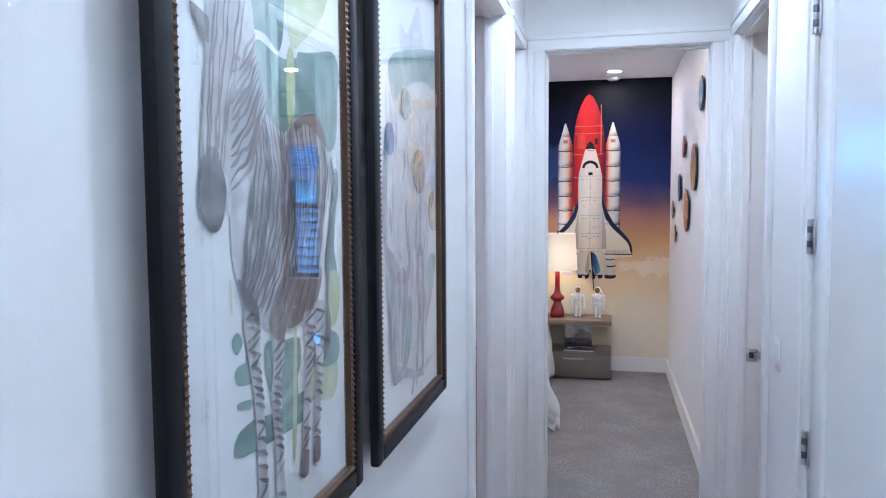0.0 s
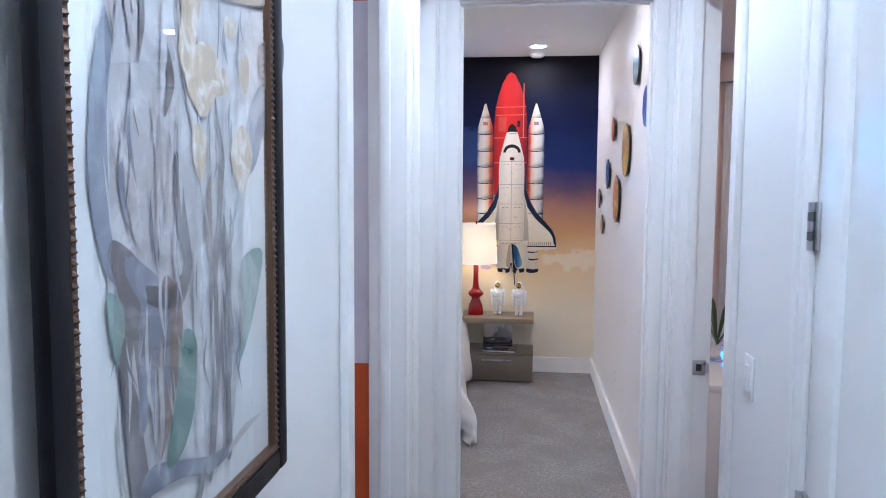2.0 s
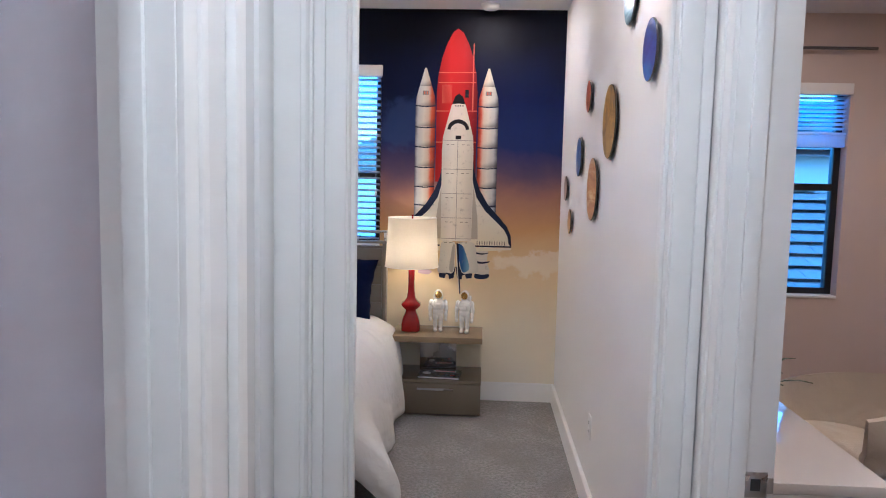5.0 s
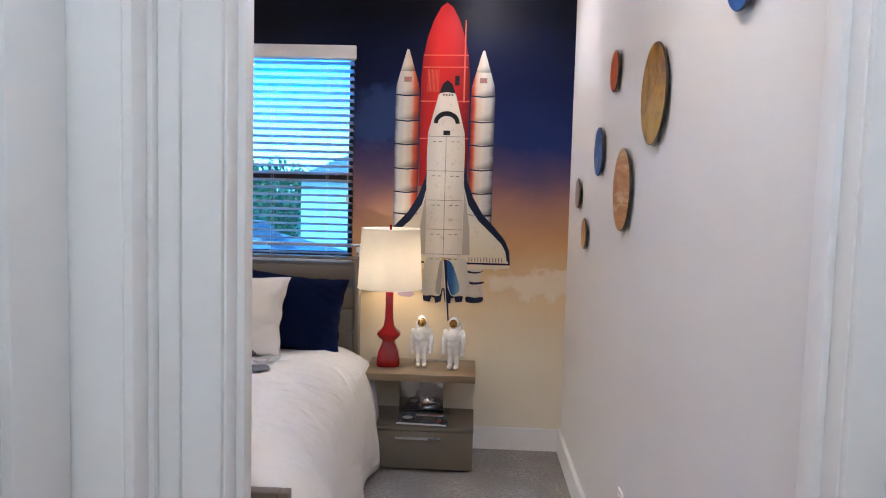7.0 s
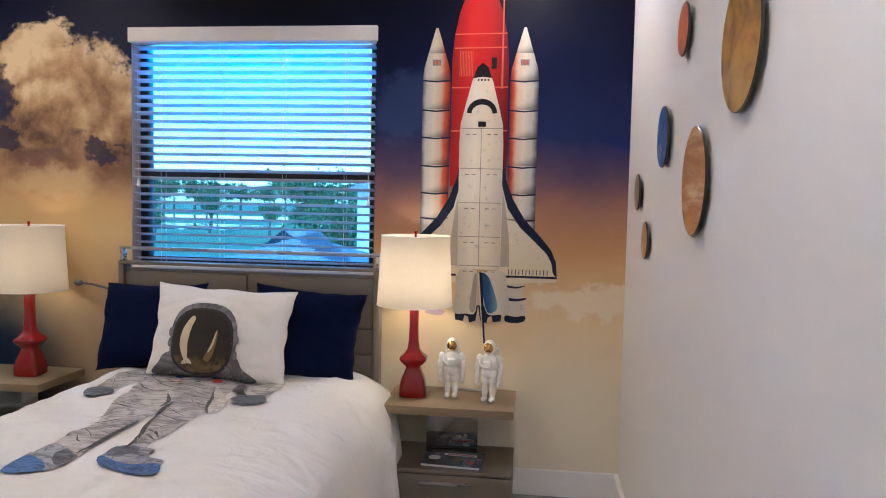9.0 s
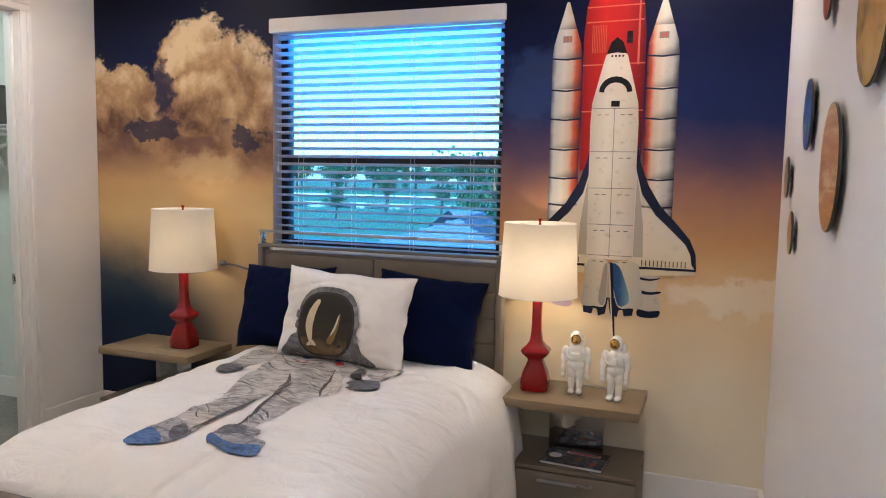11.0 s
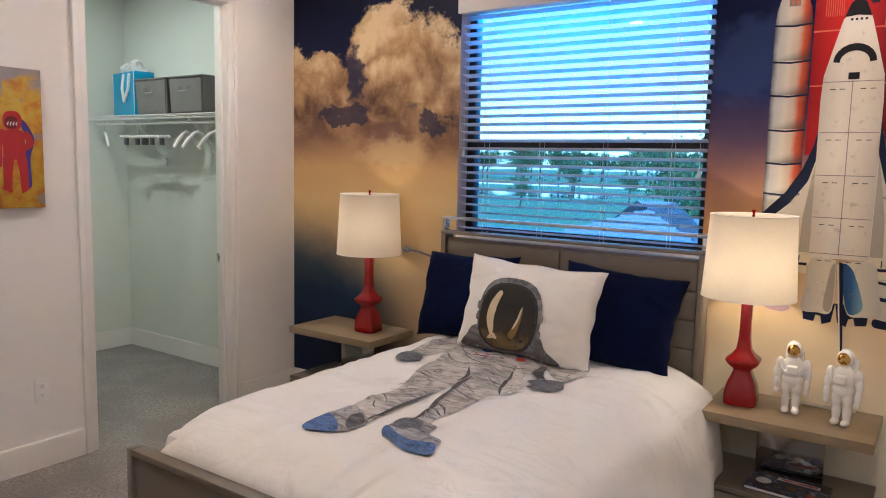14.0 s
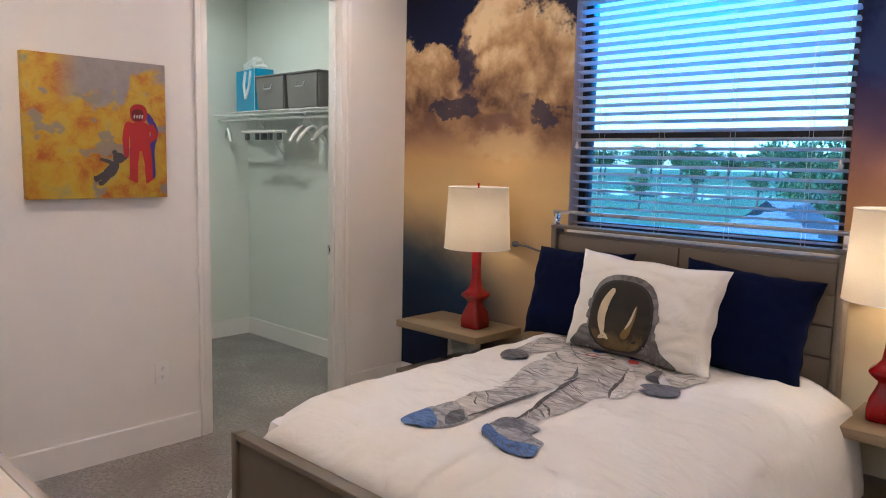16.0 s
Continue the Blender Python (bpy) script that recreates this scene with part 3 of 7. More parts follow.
P_SRBL = booster_mat("printed_booster_left", -0.365, -0.221, [(0.0, (0.10, 0.10, 0.14)), (0.14, (0.52, 0.51, 0.50)), (0.42, (0.68, 0.63, 0.53)), (0.66, (0.60, 0.46, 0.34)), (0.80, (0.55, 0.10, 0.03)), (1.0, (0.16, 0.006, 0.008))])
P_SRBR = booster_mat("printed_booster_right", 0.084, 0.228, [(0.0, (0.14, 0.008, 0.010)), (0.13, (0.50, 0.08, 0.03)), (0.27, (0.64, 0.50, 0.36)), (0.50, (0.70, 0.65, 0.54)), (0.80, (0.50, 0.49, 0.47)), (1.0, (0.06, 0.06, 0.08))])
P_LILAC = print_mat("printed_lilac", [(0.42, 0.30, 0.36), (0.40, 0.28, 0.34)], 0, -0.3, -0.2, grime=0.1)

mural = tagged(thing("wall_mural", "printed wall mural of a launching red and white rocket among clouds", "mural"), kind="structure")
bm = boxes((XL, WX0 - 0.001, -0.004, 0, 0, H), (WX1 + 0.001, XR, -0.004, 0, 0, H), (WX0 - 0.001, WX1 + 0.001, -0.004, 0, 0, WZ0), (WX0 - 0.001, WX1 + 0.001, -0.004, 0, WZ1, H))
part("sky_print", bm, M_MURAL, mural)


def decal(name, pts, mat, layer, parent=None):
    bm = bmesh.new()
    sheet(bm, pts, lambda u, v: (u, -0.0045 - 0.0012 * layer, v))
    return part(name, bm, mat, parent or mural)


tank_half = [(0.0, 2.68), (0.035, 2.655), (0.075, 2.58), (0.11, 2.48), (0.135, 2.36), (0.145, 2.24), (0.145, 1.60)]
TC = -0.070
decal("fuel_tank", [(TC + u, v) for u, v in tank_half] + [(TC - u, v) for u, v in tank_half[:0:-1]], P_RED, 0)
for v in (2.37, 2.30, 2.10, 1.88):
    w = 0.145 if v < 2.3 else 0.133
    decal("tank_seam", [(TC - w, v), (TC + w, v + 0.004), (TC + w, v + 0.010), (TC - w, v + 0.006)], P_REDLINE, 1)
decal("tank_pipe", [(0.038, 2.1), (0.048, 2.1), (0.046, 2.58), (0.040, 2.58)], P_REDLINE, 1)
for k in range(9):
    u = -0.175 + 0.008 * k
    decal("tank_rib", [(u, 2.16), (u + 0.0025, 2.16), (u + 0.003, 2.29), (u + 0.0005, 2.29)], P_REDLINE, 1)
for c, mat in ((-0.293, P_SRBL), (0.156, P_SRBR)):
    decal("booster", [(c - 0.072, 1.12), (c + 0.072, 1.12), (c + 0.072, 2.14), (c + 0.066, 2.20), (c + 0.004, 2.405), (c - 0.008, 2.405), (c - 0.066, 2.20), (c - 0.072, 2.14)], mat, 1)
    for v in (2.135, 1.985, 1.845, 1.70, 1.56, 1.43):
        decal("booster_band", [(c - 0.072, v), (c, v - 0.006), (c + 0.072, v), (c + 0.072, v + 0.008), (c, v + 0.002), (c - 0.072, v + 0.008)], P_NAVY, 2)
    decal("booster_mark", [(c - 0.022, 2.215), (c + 0.022, 2.215), (c + 0.022, 2.245), (c - 0.022, 2.245)], P_LINE, 2)
    for du in (-0.012, 0.006):
        decal("booster_mark_dot", [(c + du, 2.220), (c + du + 0.008, 2.220), (c + du + 0.008, 2.240), (c + du, 2.240)], P_REDLINE, 3)
OC = -0.052
edge = [(0.100, 1.86), (0.110, 1.74), (0.128, 1.64), (0.165, 1.54), (0.225, 1.44), (0.300, 1.36), (0.365, 1.285), (0.393, 1.22), (0.400, 1.135)]
inner = [(0.378, 1.165), (0.370, 1.215), (0.345, 1.262), (0.280, 1.325), (0.205, 1.395), (0.140, 1.49), (0.110, 1.60), (0.100, 1.70)]
for side in (1, -1):
    fx = lambda pts: [(OC + side * u, v) for u, v in pts]
    decal("wing", fx([(0.09, 1.135), (0.09, 1.80)] + edge[1:]), P_WING, 2)
    decal("wing_edge", fx(edge + inner), P_NAVY, 3)
    decal("elevon_line", fx([(0.12, 1.135), (0.398, 1.135), (0.398, 1.146), (0.12, 1.146)]), P_NAVY, 3)
    decal("elevon", fx([(0.12, 1.10), (0.398, 1.118), (0.398, 1.133), (0.12, 1.133)]), P_WING, 3)
    for k in range(12):
        u = 0.15 + 0.018 * k
        decal("elevon_rib", fx([(u, 1.150), (u + 0.004, 1.150), (u + 0.004, 1.178), (u, 1.178)]), P_NAVY, 3)
    decal("engine", fx([(0.012, 0.905), (0.045, 0.892), (0.052, 0.925), (0.070, 0.930), (0.078, 0.900), (0.118, 0.905), (0.128, 0.985), (0.0, 0.985)]), P_NAVY, 3)
P_POD = print_mat("printed_pod_white", [(0.42, 0.40, 0.36), (0.70, 0.64, 0.50), (0.66, 0.60, 0.46), (0.50, 0.46, 0.38)], 0, -0.19, 0.11, grime=0.5)
P_PODBLUE = print_mat("printed_pod_blue", [(0.02, 0.05, 0.17), (0.03, 0.10, 0.26), (0.22, 0.36, 0.46)], 0, -0.05, 0.05, grime=0.3)
P_SHADE = print_mat("printed_soft_grey", [(0.40, 0.35, 0.28), (0.46, 0.41, 0.33)], 2, 1.1, 1.8, grime=0.5)
decal("pod", smooth_loop([(-0.155, 1.165), (-0.075, 1.168), (-0.060, 1.14), (-0.064, 0.955), (-0.12, 0.940), (-0.182, 0.948), (-0.170, 1.05)], 4), P_POD, 4)
decal("pod", smooth_loop([(-0.046, 1.15), (0.02, 1.168), (0.082, 1.155), (0.098, 1.06), (0.112, 0.955), (0.05, 0.940), (-0.006, 0.946), (-0.032, 1.05)], 4), P_POD, 4)
decal("pod_hollow", smooth_loop([(-0.040, 1.15), (-0.005, 1.14), (0.022, 1.08), (0.048, 0.99), (0.034, 0.956), (-0.004, 0.952), (-0.030, 1.05)], 4), P_PODBLUE, 5)
decal("pod_hollow", smooth_loop([(-0.076, 1.14), (-0.062, 1.14), (-0.066, 0.962), (-0.098, 0.965), (-0.086, 1.08)], 4), P_SHADE, 5)
for side in (1, -1):
    decal("wing_root_shade", [(OC + side * u, v) for u, v in ((0.108, 1.19), (0.155, 1.19), (0.150, 1.34), (0.128, 1.50), (0.112, 1.58))], P_SHADE, 3)
for k in range(16):
    a = 2.4 * k
    decal("rivet", [(-0.15 + 0.016 * k + 0.002 * math.cos(t), 1.03 + 0.05 * math.sin(a) + 0.002 * math.sin(t)) for t in (0.0, 1.57, 3.14, 4.71)], P_LINE, 6)
decal("nozzle", smooth_loop([(-0.325, 0.935), (-0.255, 0.925), (-0.225, 0.945), (-0.26, 0.962), (-0.315, 0.960)], 3), P_LILAC, 2)
decal("booster_skirt", [(0.090, 0.912), (0.150, 0.905), (0.186, 0.925), (0.196, 0.965), (0.172, 1.030), (0.182, 1.105), (0.092, 1.105)], P_ORB, 1)
for v, r, h in ((1.085, 0.180, 0.010), (1.018, 0.188, 0.014), (0.906, 0.186, 0.032)):
    decal("skirt_ring", smooth_loop([(0.090, v), (0.14, v - 0.006), (r, v + 0.004), (r + 0.004, v + h), (0.14, v + h - 0.006), (0.090, v + h)], 3), P_NAVY, 2)
body_half = [(0.0, 2.228), (0.028, 2.205), (0.052, 2.14), (0.083, 2.02), (0.108, 1.92), (0.113, 1.82), (0.110, 1.18), (0.095, 1.172)]
decal("orbiter_body", [(OC - 0.004 + u, v) for u, v in body_half] + [(OC - 0.004 - u, v) for u, v in body_half[:0:-1]], P_ORB, 4)
decal("nose_cap", [(OC + u - 0.004, v) for u, v in ((0.0, 2.229), (0.028, 2.206), (0.050, 2.145), (0.044, 2.152), (0.0, 2.158), (-0.044, 2.152), (-0.050, 2.145), (-0.028, 2.206))], P_BLACK, 5)
for k in range(4):
    u = OC - 0.030 + 0.017 * k
    decal("cockpit_pane", [(u, 2.137), (u + 0.009, 2.137), (u + 0.009, 2.146), (u, 2.146)], P_BLACK, 5)
decal("pod_stub", [(OC + 0.040, 2.20), (OC + 0.066, 2.20), (OC + 0.066, 2.255), (OC + 0.040, 2.255)], P_BLACK, 3)
arc = [(OC - 0.004 + 0.078 * math.cos(a), 1.975 + 0.072 * math.sin(a)) for a in (math.pi * k / 10 for k in range(11))]
arc2 = [(OC - 0.004 + 0.054 * math.cos(a), 1.972 + 0.046 * math.sin(a)) for a in (math.pi * k / 10 for k in range(10, -1, -1))]
decal("payload_arch", arc + arc2, P_BLACK, 5)
decal("hatch", [(OC - 0.022, 1.905), (OC + 0.018, 1.905), (OC + 0.018, 1.932), (OC - 0.022, 1.932)], P_BLACK, 5)
decal("bay_seam", [(OC - 0.006, 1.185), (OC - 0.003, 1.185), (OC - 0.003, 1.90), (OC - 0.006, 1.90)], P_LINE, 5)
for v in (1.895, 1.69, 1.515, 1.34, 1.19):
    decal("bay_line", [(OC - 0.112, v), (OC + 0.104, v), (OC + 0.104, v + 0.003), (OC - 0.112, v + 0.003)], P_LINE, 5)
    for u in (-0.085, -0.05, 0.025, 0.06):
        decal("bay_tick", [(OC + u, v - 0.03), (OC + u + 0.02, v - 0.03), (OC + u + 0.02, v - 0.027), (OC + u, v - 0.027)], P_BLACK, 5)
decal("tail_fin", [(OC + 0.002, 1.16), (OC + 0.018, 1.155), (OC + 0.040, 0.79), (OC + 0.032, 0.785)], P_NAVY, 6)
decal("fin_light", [(OC - 0.006, 1.15), (OC + 0.001, 1.15), (OC + 0.031, 0.80), (OC + 0.026, 0.80)], P_ORB, 6)


# ---- windows and blinds ----
def window(name, x0, x1, z0, z1, rail, label):
    ob = tagged(thing(name, label, "window"), kind="structure")
    w = 0.045
    bm = boxes((x0, x0 + w, 0.085, 0.15, z0, z1), (x1 - w, x1, 0.085, 0.15, z0, z1), (x0 + w, x1 - w, 0.085, 0.15, z1 - w, z1), (x0 + w, x1 - w, 0.085, 0.15, z0, z0 + w), bevel=0.003)
    part("window_frame", bm, M_BLACKFRAME, ob)
    part("meeting_rail", boxes((x0 + w, x1 - w, 0.075, 0.14, rail - 0.025, rail + 0.025), bevel=0.003), M_BLACKFRAME, ob)
    for a, b in ((z0 + w, rail - 0.025), (rail + 0.025, z1 - w)):
        part("pane", boxes((x0 + w, x1 - w, 0.112, 0.116, a, b)), M_WINGLASS, ob)
    part("window_sill", boxes((x0 - 0.0, x1 + 0.0, -0.012, 0.084, z0 - 0.018, z0 - 0.0005), bevel=0.004), M_TRIM, ob)
    return ob


window("window_1", WX0, WX1, WZ0 + 0.012, WZ1 - 0.004, 1.645, "dark-framed window with a closed lower sash")
window("window_2", SX0, SX1, SZ0 + 0.012, SZ1 - 0.004, 1.62, "dark-framed study window above a white sill")


def slat_mesh(x0, x1, depth=0.05, tilt=-15.0):
    bm = bmesh.new()
    n = 6
    rows = []
    for k in range(n + 1):
        u = (k / n - 0.5) * depth
        v = Matrix.Rotation(radians(tilt), 3, "X") @ Vector((0, u, 0.0030 * (1 - (2 * k / n - 1) ** 2)))
        rows.append([[bm.verts.new((x, v.y, v.z + d)) for x in (x0, x1)] for d in (0, 0.0026)])
    for a, b in zip(rows, rows[1:]):
        for d in (0, 1):
            f = (a[d][0], a[d][1], b[d][1], b[d][0])
            bm.faces.new(f if d == 0 else f[::-1])
        for e in (0, 1):
            bm.faces.new((a[0][e], a[1][e], b[1][e], b[0][e]))
    for r in (rows[0], rows[-1]):
        bm.faces.new((r[0][0], r[0][1], r[1][1], r[1][0]))
    return mesh_of("slat", bm, M_BLIND, 40)


def blind(name, x0, x1, top, bottom, pitch, y, label, valance=True):
    ob = thing(name, label, "window blind")
    part("valance", boxes((x0 - 0.012, x1 + 0.012, -0.030, y + 0.03, top - 0.078, top), bevel=0.005), M_TRIM, ob)
    me = slat_mesh(x0 + 0.006, x1 - 0.006)
    z = top - 0.10
    while z > bottom + 0.03:
        s = new("slat", me)
        s.parent, s.location = ob, (0, y, z)
        z -= pitch
    part("bottom_rail", boxes((x0 + 0.004, x1 - 0.004, y - 0.026, y + 0.026, bottom, bottom + 0.018), bevel=0.004), M_BLIND, ob)
    span = x1 - x0
    for k in (0.12, 0.37, 0.63, 0.88):
        for dy in (-0.027, 0.027):
            bm = bmesh.new()
            tube(bm, [(x0 + k * span, y + dy, top - 0.08), (x0 + k * span, y + dy, bottom + 0.01)], 0.0011, 5)
            part("ladder_cord", bm, M_CORD, ob)
    return ob


b1 = blind("window_blind", WX0 + 0.004, WX1 - 0.004, 2.418, 1.134, 0.0440, 0.030, "white slatted blind lowered with its slats open")
for cx, cz in ((WX0 + 0.035, 1.60), (WX1 - 0.035, 1.52)):
    bm = bmesh.new()
    tube(bm, [(cx, -0.004, 2.33), (cx + 0.002, -0.004, cz)], 0.0012, 5)
    part("pull_cord", bm, M_CORD, b1)
    bm = bmesh.new()
    lathe(bm, [(0.002, 0.03), (0.006, 0.02), (0.009, 0.0), (0.005, -0.012), (0.0, -0.014)], 12, (cx + 0.002, -0.004, cz - 0.02))
    part("cord_tassel", bm, M_PLASTIC, b1)
blind("study_blind", SX0 + 0.004, SX1 - 0.004, 2.338, 1.985, 0.030, 0.030, "white slatted study blind drawn half way up")
part("bottom_bar", boxes((SX0 + 0.01, SX1 - 0.01, 0.004, 0.056, 1.90, 1.982), bevel=0.006), M_BLIND, bpy.data.objects["study_blind"])


# ---- bed ----
BX0, BX1, BYH, BYF = -1.915, -0.530, -0.22, -2.06
bed = thing("bed", "taupe oak bed with a panelled headboard and low footboard", "bed")
part("headboard_panel", boxes((BX0 + 0.03, BX1 - 0.03, BYH + 0.02, BYH + 0.06, 0.06, 1.14)), M_TAUPE, bed)
for k in range(6):
    z0 = 0.36 + 0.128 * k
    for a, b in ((BX0 + 0.035, (BX0 + BX1) / 2 - 0.003), ((BX0 + BX1) / 2 + 0.003, BX1 - 0.035)):
        part("headboard_board", boxes((a, b, BYH + 0.006, BYH + 0.021, z0, z0 + 0.124), bevel=0.004), M_TAUPE, bed)
for a in (BX0, BX1 - 0.03):
    part("headboard_post", boxes((a, a + 0.03, BYH - 0.008, BYH + 0.07, 0.0, 1.160), bevel=0.004), M_TAUPE, bed)
part("headboard_cap", boxes((BX0, BX1, BYH - 0.010, BYH + 0.072, 1.1605, 1.176), bevel=0.003), M_TAUPE, bed)
part("rail_bar", boxes((BX0, BX1, BYH, BYH + 0.045, 1.238, 1.252), bevel=0.002), M_STEEL, bed, "brushed steel rail")
for a in (BX0 + 0.002, BX1 - 0.022):
    part("rail_bracket", boxes((a, a + 0.02, BYH + 0.004, BYH + 0.041, 1.1765, 1.2375), bevel=0.002), M_CHROME, bed, "chrome bracket")
FX0, FX1 = -1.925, -0.475
part("footboard_panel", boxes((FX0 + 0.03, FX1 - 0.03, BYF + 0.012, BYF + 0.036, 0.10, 0.53)), M_TAUPE, bed)
for a in (FX0, FX1 - 0.03):
    part("footboard_post", boxes((a, a + 0.03, BYF, BYF + 0.05, 0.0, 0.545), bevel=0.003), M_TAUPE, bed)
part("footboard_cap", boxes((FX0 + 0.0305, FX1 - 0.0305, BYF, BYF + 0.05, 0.522, 0.545), bevel=0.003), M_TAUPE, bed)
for a in (BX0 + 0.02, BX1 - 0.05):
    part("side_rail", boxes((a, a + 0.03, BYF + 0.05, BYH, 0.16, 0.32), bevel=0.003), M_TAUPE, bed)
mattress = thing("mattress", "white mattress on the bed under the duvet", "mattress")
part("mattress_body", boxes((BX0 + 0.06, BX1 - 0.06, BYF + 0.08, BYH - 0.02, 0.325, 0.60), bevel=0.05), M_DUVET, mattress)

ZB = 0.665
QX0, QX1, QYF, QYH = -1.945, -0.465, -2.005, BYH - 0.035
QC, QHW = (QX0 + QX1) / 2, (QX1 - QX0) / 2


def quilt_top(x, y):
    """Height of the duvet's crown: nearly flat, soft waves, falling to the sides."""
    w = 0.011 * noise.noise(Vector((x * 2.2, y * 2.2, 0.3))) + 0.006 * noise.noise(Vector((x * 6, y * 5, 1.7))) + 0.006 * max(0.0, 0.25 - abs(noise.noise(Vector((x * 2.6 + y, y * 2.1, 5.0))))) / 0.25 + 0.007 * max(0.0, 0.10 - abs(noise.noise(Vector((x * 4.3 - y * 2, y * 2.6 + x, 9.0))))) / 0.10
    u = abs(x - QC) / QHW
    side = 0.105 * max(0.0, (u - 0.66) / 0.34) ** 2.1
    if x < QC:
        side *= 1 + 0.9 * max(0.0, min(1.0, (-1.0 - y) / 0.9))
    foot = 0.09 * max(0.0, (-1.78 - y) / 0.22) ** 2.0
    return ZB + w - side - foot


def duvet():
    bm = bmesh.new()
    nv = 64
    cols = []
    hang = 0.49
    for j in range(nv + 1):
        y = QYH + (QYF - QYH) * j / nv
        col = []
        lo = []
        for side in (-1, 1):
            strip = []
            for k in range(1, 15):
                t = k / 14
                ripple = 0.022 * math.sin(y * 11 + side * 1.3 + 2.4 * noise.noise(Vector((y * 2, side, 0)))) * t + 0.02 * noise.noise(Vector((y * 5, t * 3, side * 4.0)))
                out = 0.045 * math.sin(min(1.0, t * 1.4) * math.pi / 2) + 0.045 * t + ripple * t
                toe = max(0.0, (-1.60 - y) / 0.40) ** 1.6
                out += (0.24 if side > 0 else 0.10) * toe * math.sin(min(1.0, t * 1.12) * 2.5) * (0.4 + 0.6 * t)
                z = quilt_top(QC + side * QHW, y) - 0.012 - (hang + 0.06 * toe) * t ** 1.35
                strip.append((QC + side * (QHW + out), y - 0.03 * toe * t, max(z, 0.03)))
            lo.append(strip)
        top = [(QC + QHW * (2 * i / 40 - 1), y, quilt_top(QC + QHW * (2 * i / 40 - 1), y)) for i in range(41)]
        col = lo[0][::-1] + top + lo[1]
        cols.append([bm.verts.new(p) for p in col])
    # end that tucks down behind the footboard
    for d in (0.05, 0.14, 0.26):
        last = cols[-1]
        cols.append([bm.verts.new((v.co.x, v.co.y - 0.004, max(v.co.z - d * 0.5, 0.03))) for v in last])
    for a, b in zip(cols, cols[1:]):
        for i in range(len(a) - 1):
            bm.faces.new((a[i], a[i + 1], b[i + 1], b[i]))
    return bm


quilt = thing("duvet", "white cotton duvet printed with a grey space suit", "duvet")
q = part("cover", duvet(), M_DUVET, quilt, soft=80)
sol = q.modifiers.new("thickness", "SOLIDIFY")
sol.thickness, sol.offset = 0.02, -1


def suit_mat(name, dark, light, scale=14.0):
    n = Nodes(name)
    f = n.noise(scale, 5.0, 0.55, stretch=(0.7, 1.7, 1.0), distort=1.1)
    g = n.noise(scale * 0.35, 4.0, 0.55, distort=0.6)
    mid = tuple((a + b) / 2 for a, b in zip(dark, light))
    line = n.step(n.math("ABSOLUTE", n.math("SUBTRACT", n.noise(scale * 0.32, 2.0, 0.5, stretch=(0.8, 1.6, 1.0), distort=1.8), 0.5)), 0.0, 0.06)
    col = n.ramp(n.math("ADD", n.math("MULTIPLY", f, 0.7), n.math("MULTIPLY", g, 0.35)), [(0.36, dark), (0.44, mid), (0.54, light), (0.66, shade(light, 1.2))])
    col = n.mix(n.math("MULTIPLY", n.math("SUBTRACT", 1.0, line), 0.55), col, shade(dark, 0.45))
    return n.done(col, 0.85, 0, f, 0.25, 0.004)


M_SUIT = suit_mat("printed_grey_suit", (0.20, 0.19, 0.188), (0.52, 0.505, 0.49), 13.0)
M_SUITDARK = suit_mat("printed_dark_grey_suit", (0.10, 0.10, 0.105), (0.21, 0.205, 0.21))
M_GLOVE = suit_mat("printed_slate_glove", (0.06, 0.065, 0.08), (0.14, 0.15, 0.18), 22)
M_BOOT = suit_mat("printed_blue_boot", (0.035, 0.075, 0.22), (0.09, 0.17, 0.40), 26)
M_BOOTSHAFT = suit_mat("printed_grey_blue_boot", (0.10, 0.115, 0.16), (0.34, 0.34, 0.36), 30)
M_PRINTRED = plain("printed_red", (0.42, 0.04, 0.03), 0.8)
M_PRINTBLUE = plain("printed_blue", (0.03, 0.09, 0.36), 0.8)
M_PRINTSTEEL = plain("printed_pale_grey", (0.55, 0.54, 0.52), 0.8, vary=0.15, scale=20)


TURN = [0]


def lift():
    """A hair's breadth for each new printed or painted layer."""
    TURN[0] += 1
    return TURN[0] * 1.5e-6


def on_quilt(name, pts, mat, layer=0):
    bm = bmesh.new()
    up = 0.0040 + 0.0015 * layer + lift()
    sheet(bm, pts, lambda u, v: (u, v, quilt_top(u, v) + up), cuts=5)
    return part(name, bm, mat, quilt)


def stroke_q(name, path, widths, mat, layer=0):
    return on_quilt(name, limb_outline(path, widths), mat, layer)


def shape_q(name, pts, mat, layer):
    return on_quilt(name, smooth_loop(pts, 4), mat, layer)


M_FOLD = suit_mat("printed_charcoal_fold", (0.035, 0.035, 0.040), (0.10, 0.098, 0.10), 20.0)
M_SUITLIGHT = suit_mat("printed_light_suit_fold", (0.46, 0.44, 0.42), (0.62, 0.60, 0.57), 24.0)
shape_q("suit_leg", [(-1.485, -0.85), (-1.458, -1.02), (-1.408, -1.17), (-1.372, -1.29), (-1.375, -1.42), (-1.352, -1.57), (-1.217, -1.65), (-1.222, -1.49), (-1.222, -1.25), (-1.206, -1.11), (-1.262, -0.94), (-1.33, -0.79)], M_SUIT, 0)
shape_q("suit_leg", [(-1.222, -0.97), (-1.19, -1.156), (-1.172, -1.278), (-1.125, -1.416), (-1.115, -1.538), (-1.030, -1.56), (-1.060, -1.446), (-1.040, -1.34), (-1.045, -1.07), (-1.030, -0.985), (-1.12, -0.78), (-1.24, -0.75)], M_SUIT, 0)
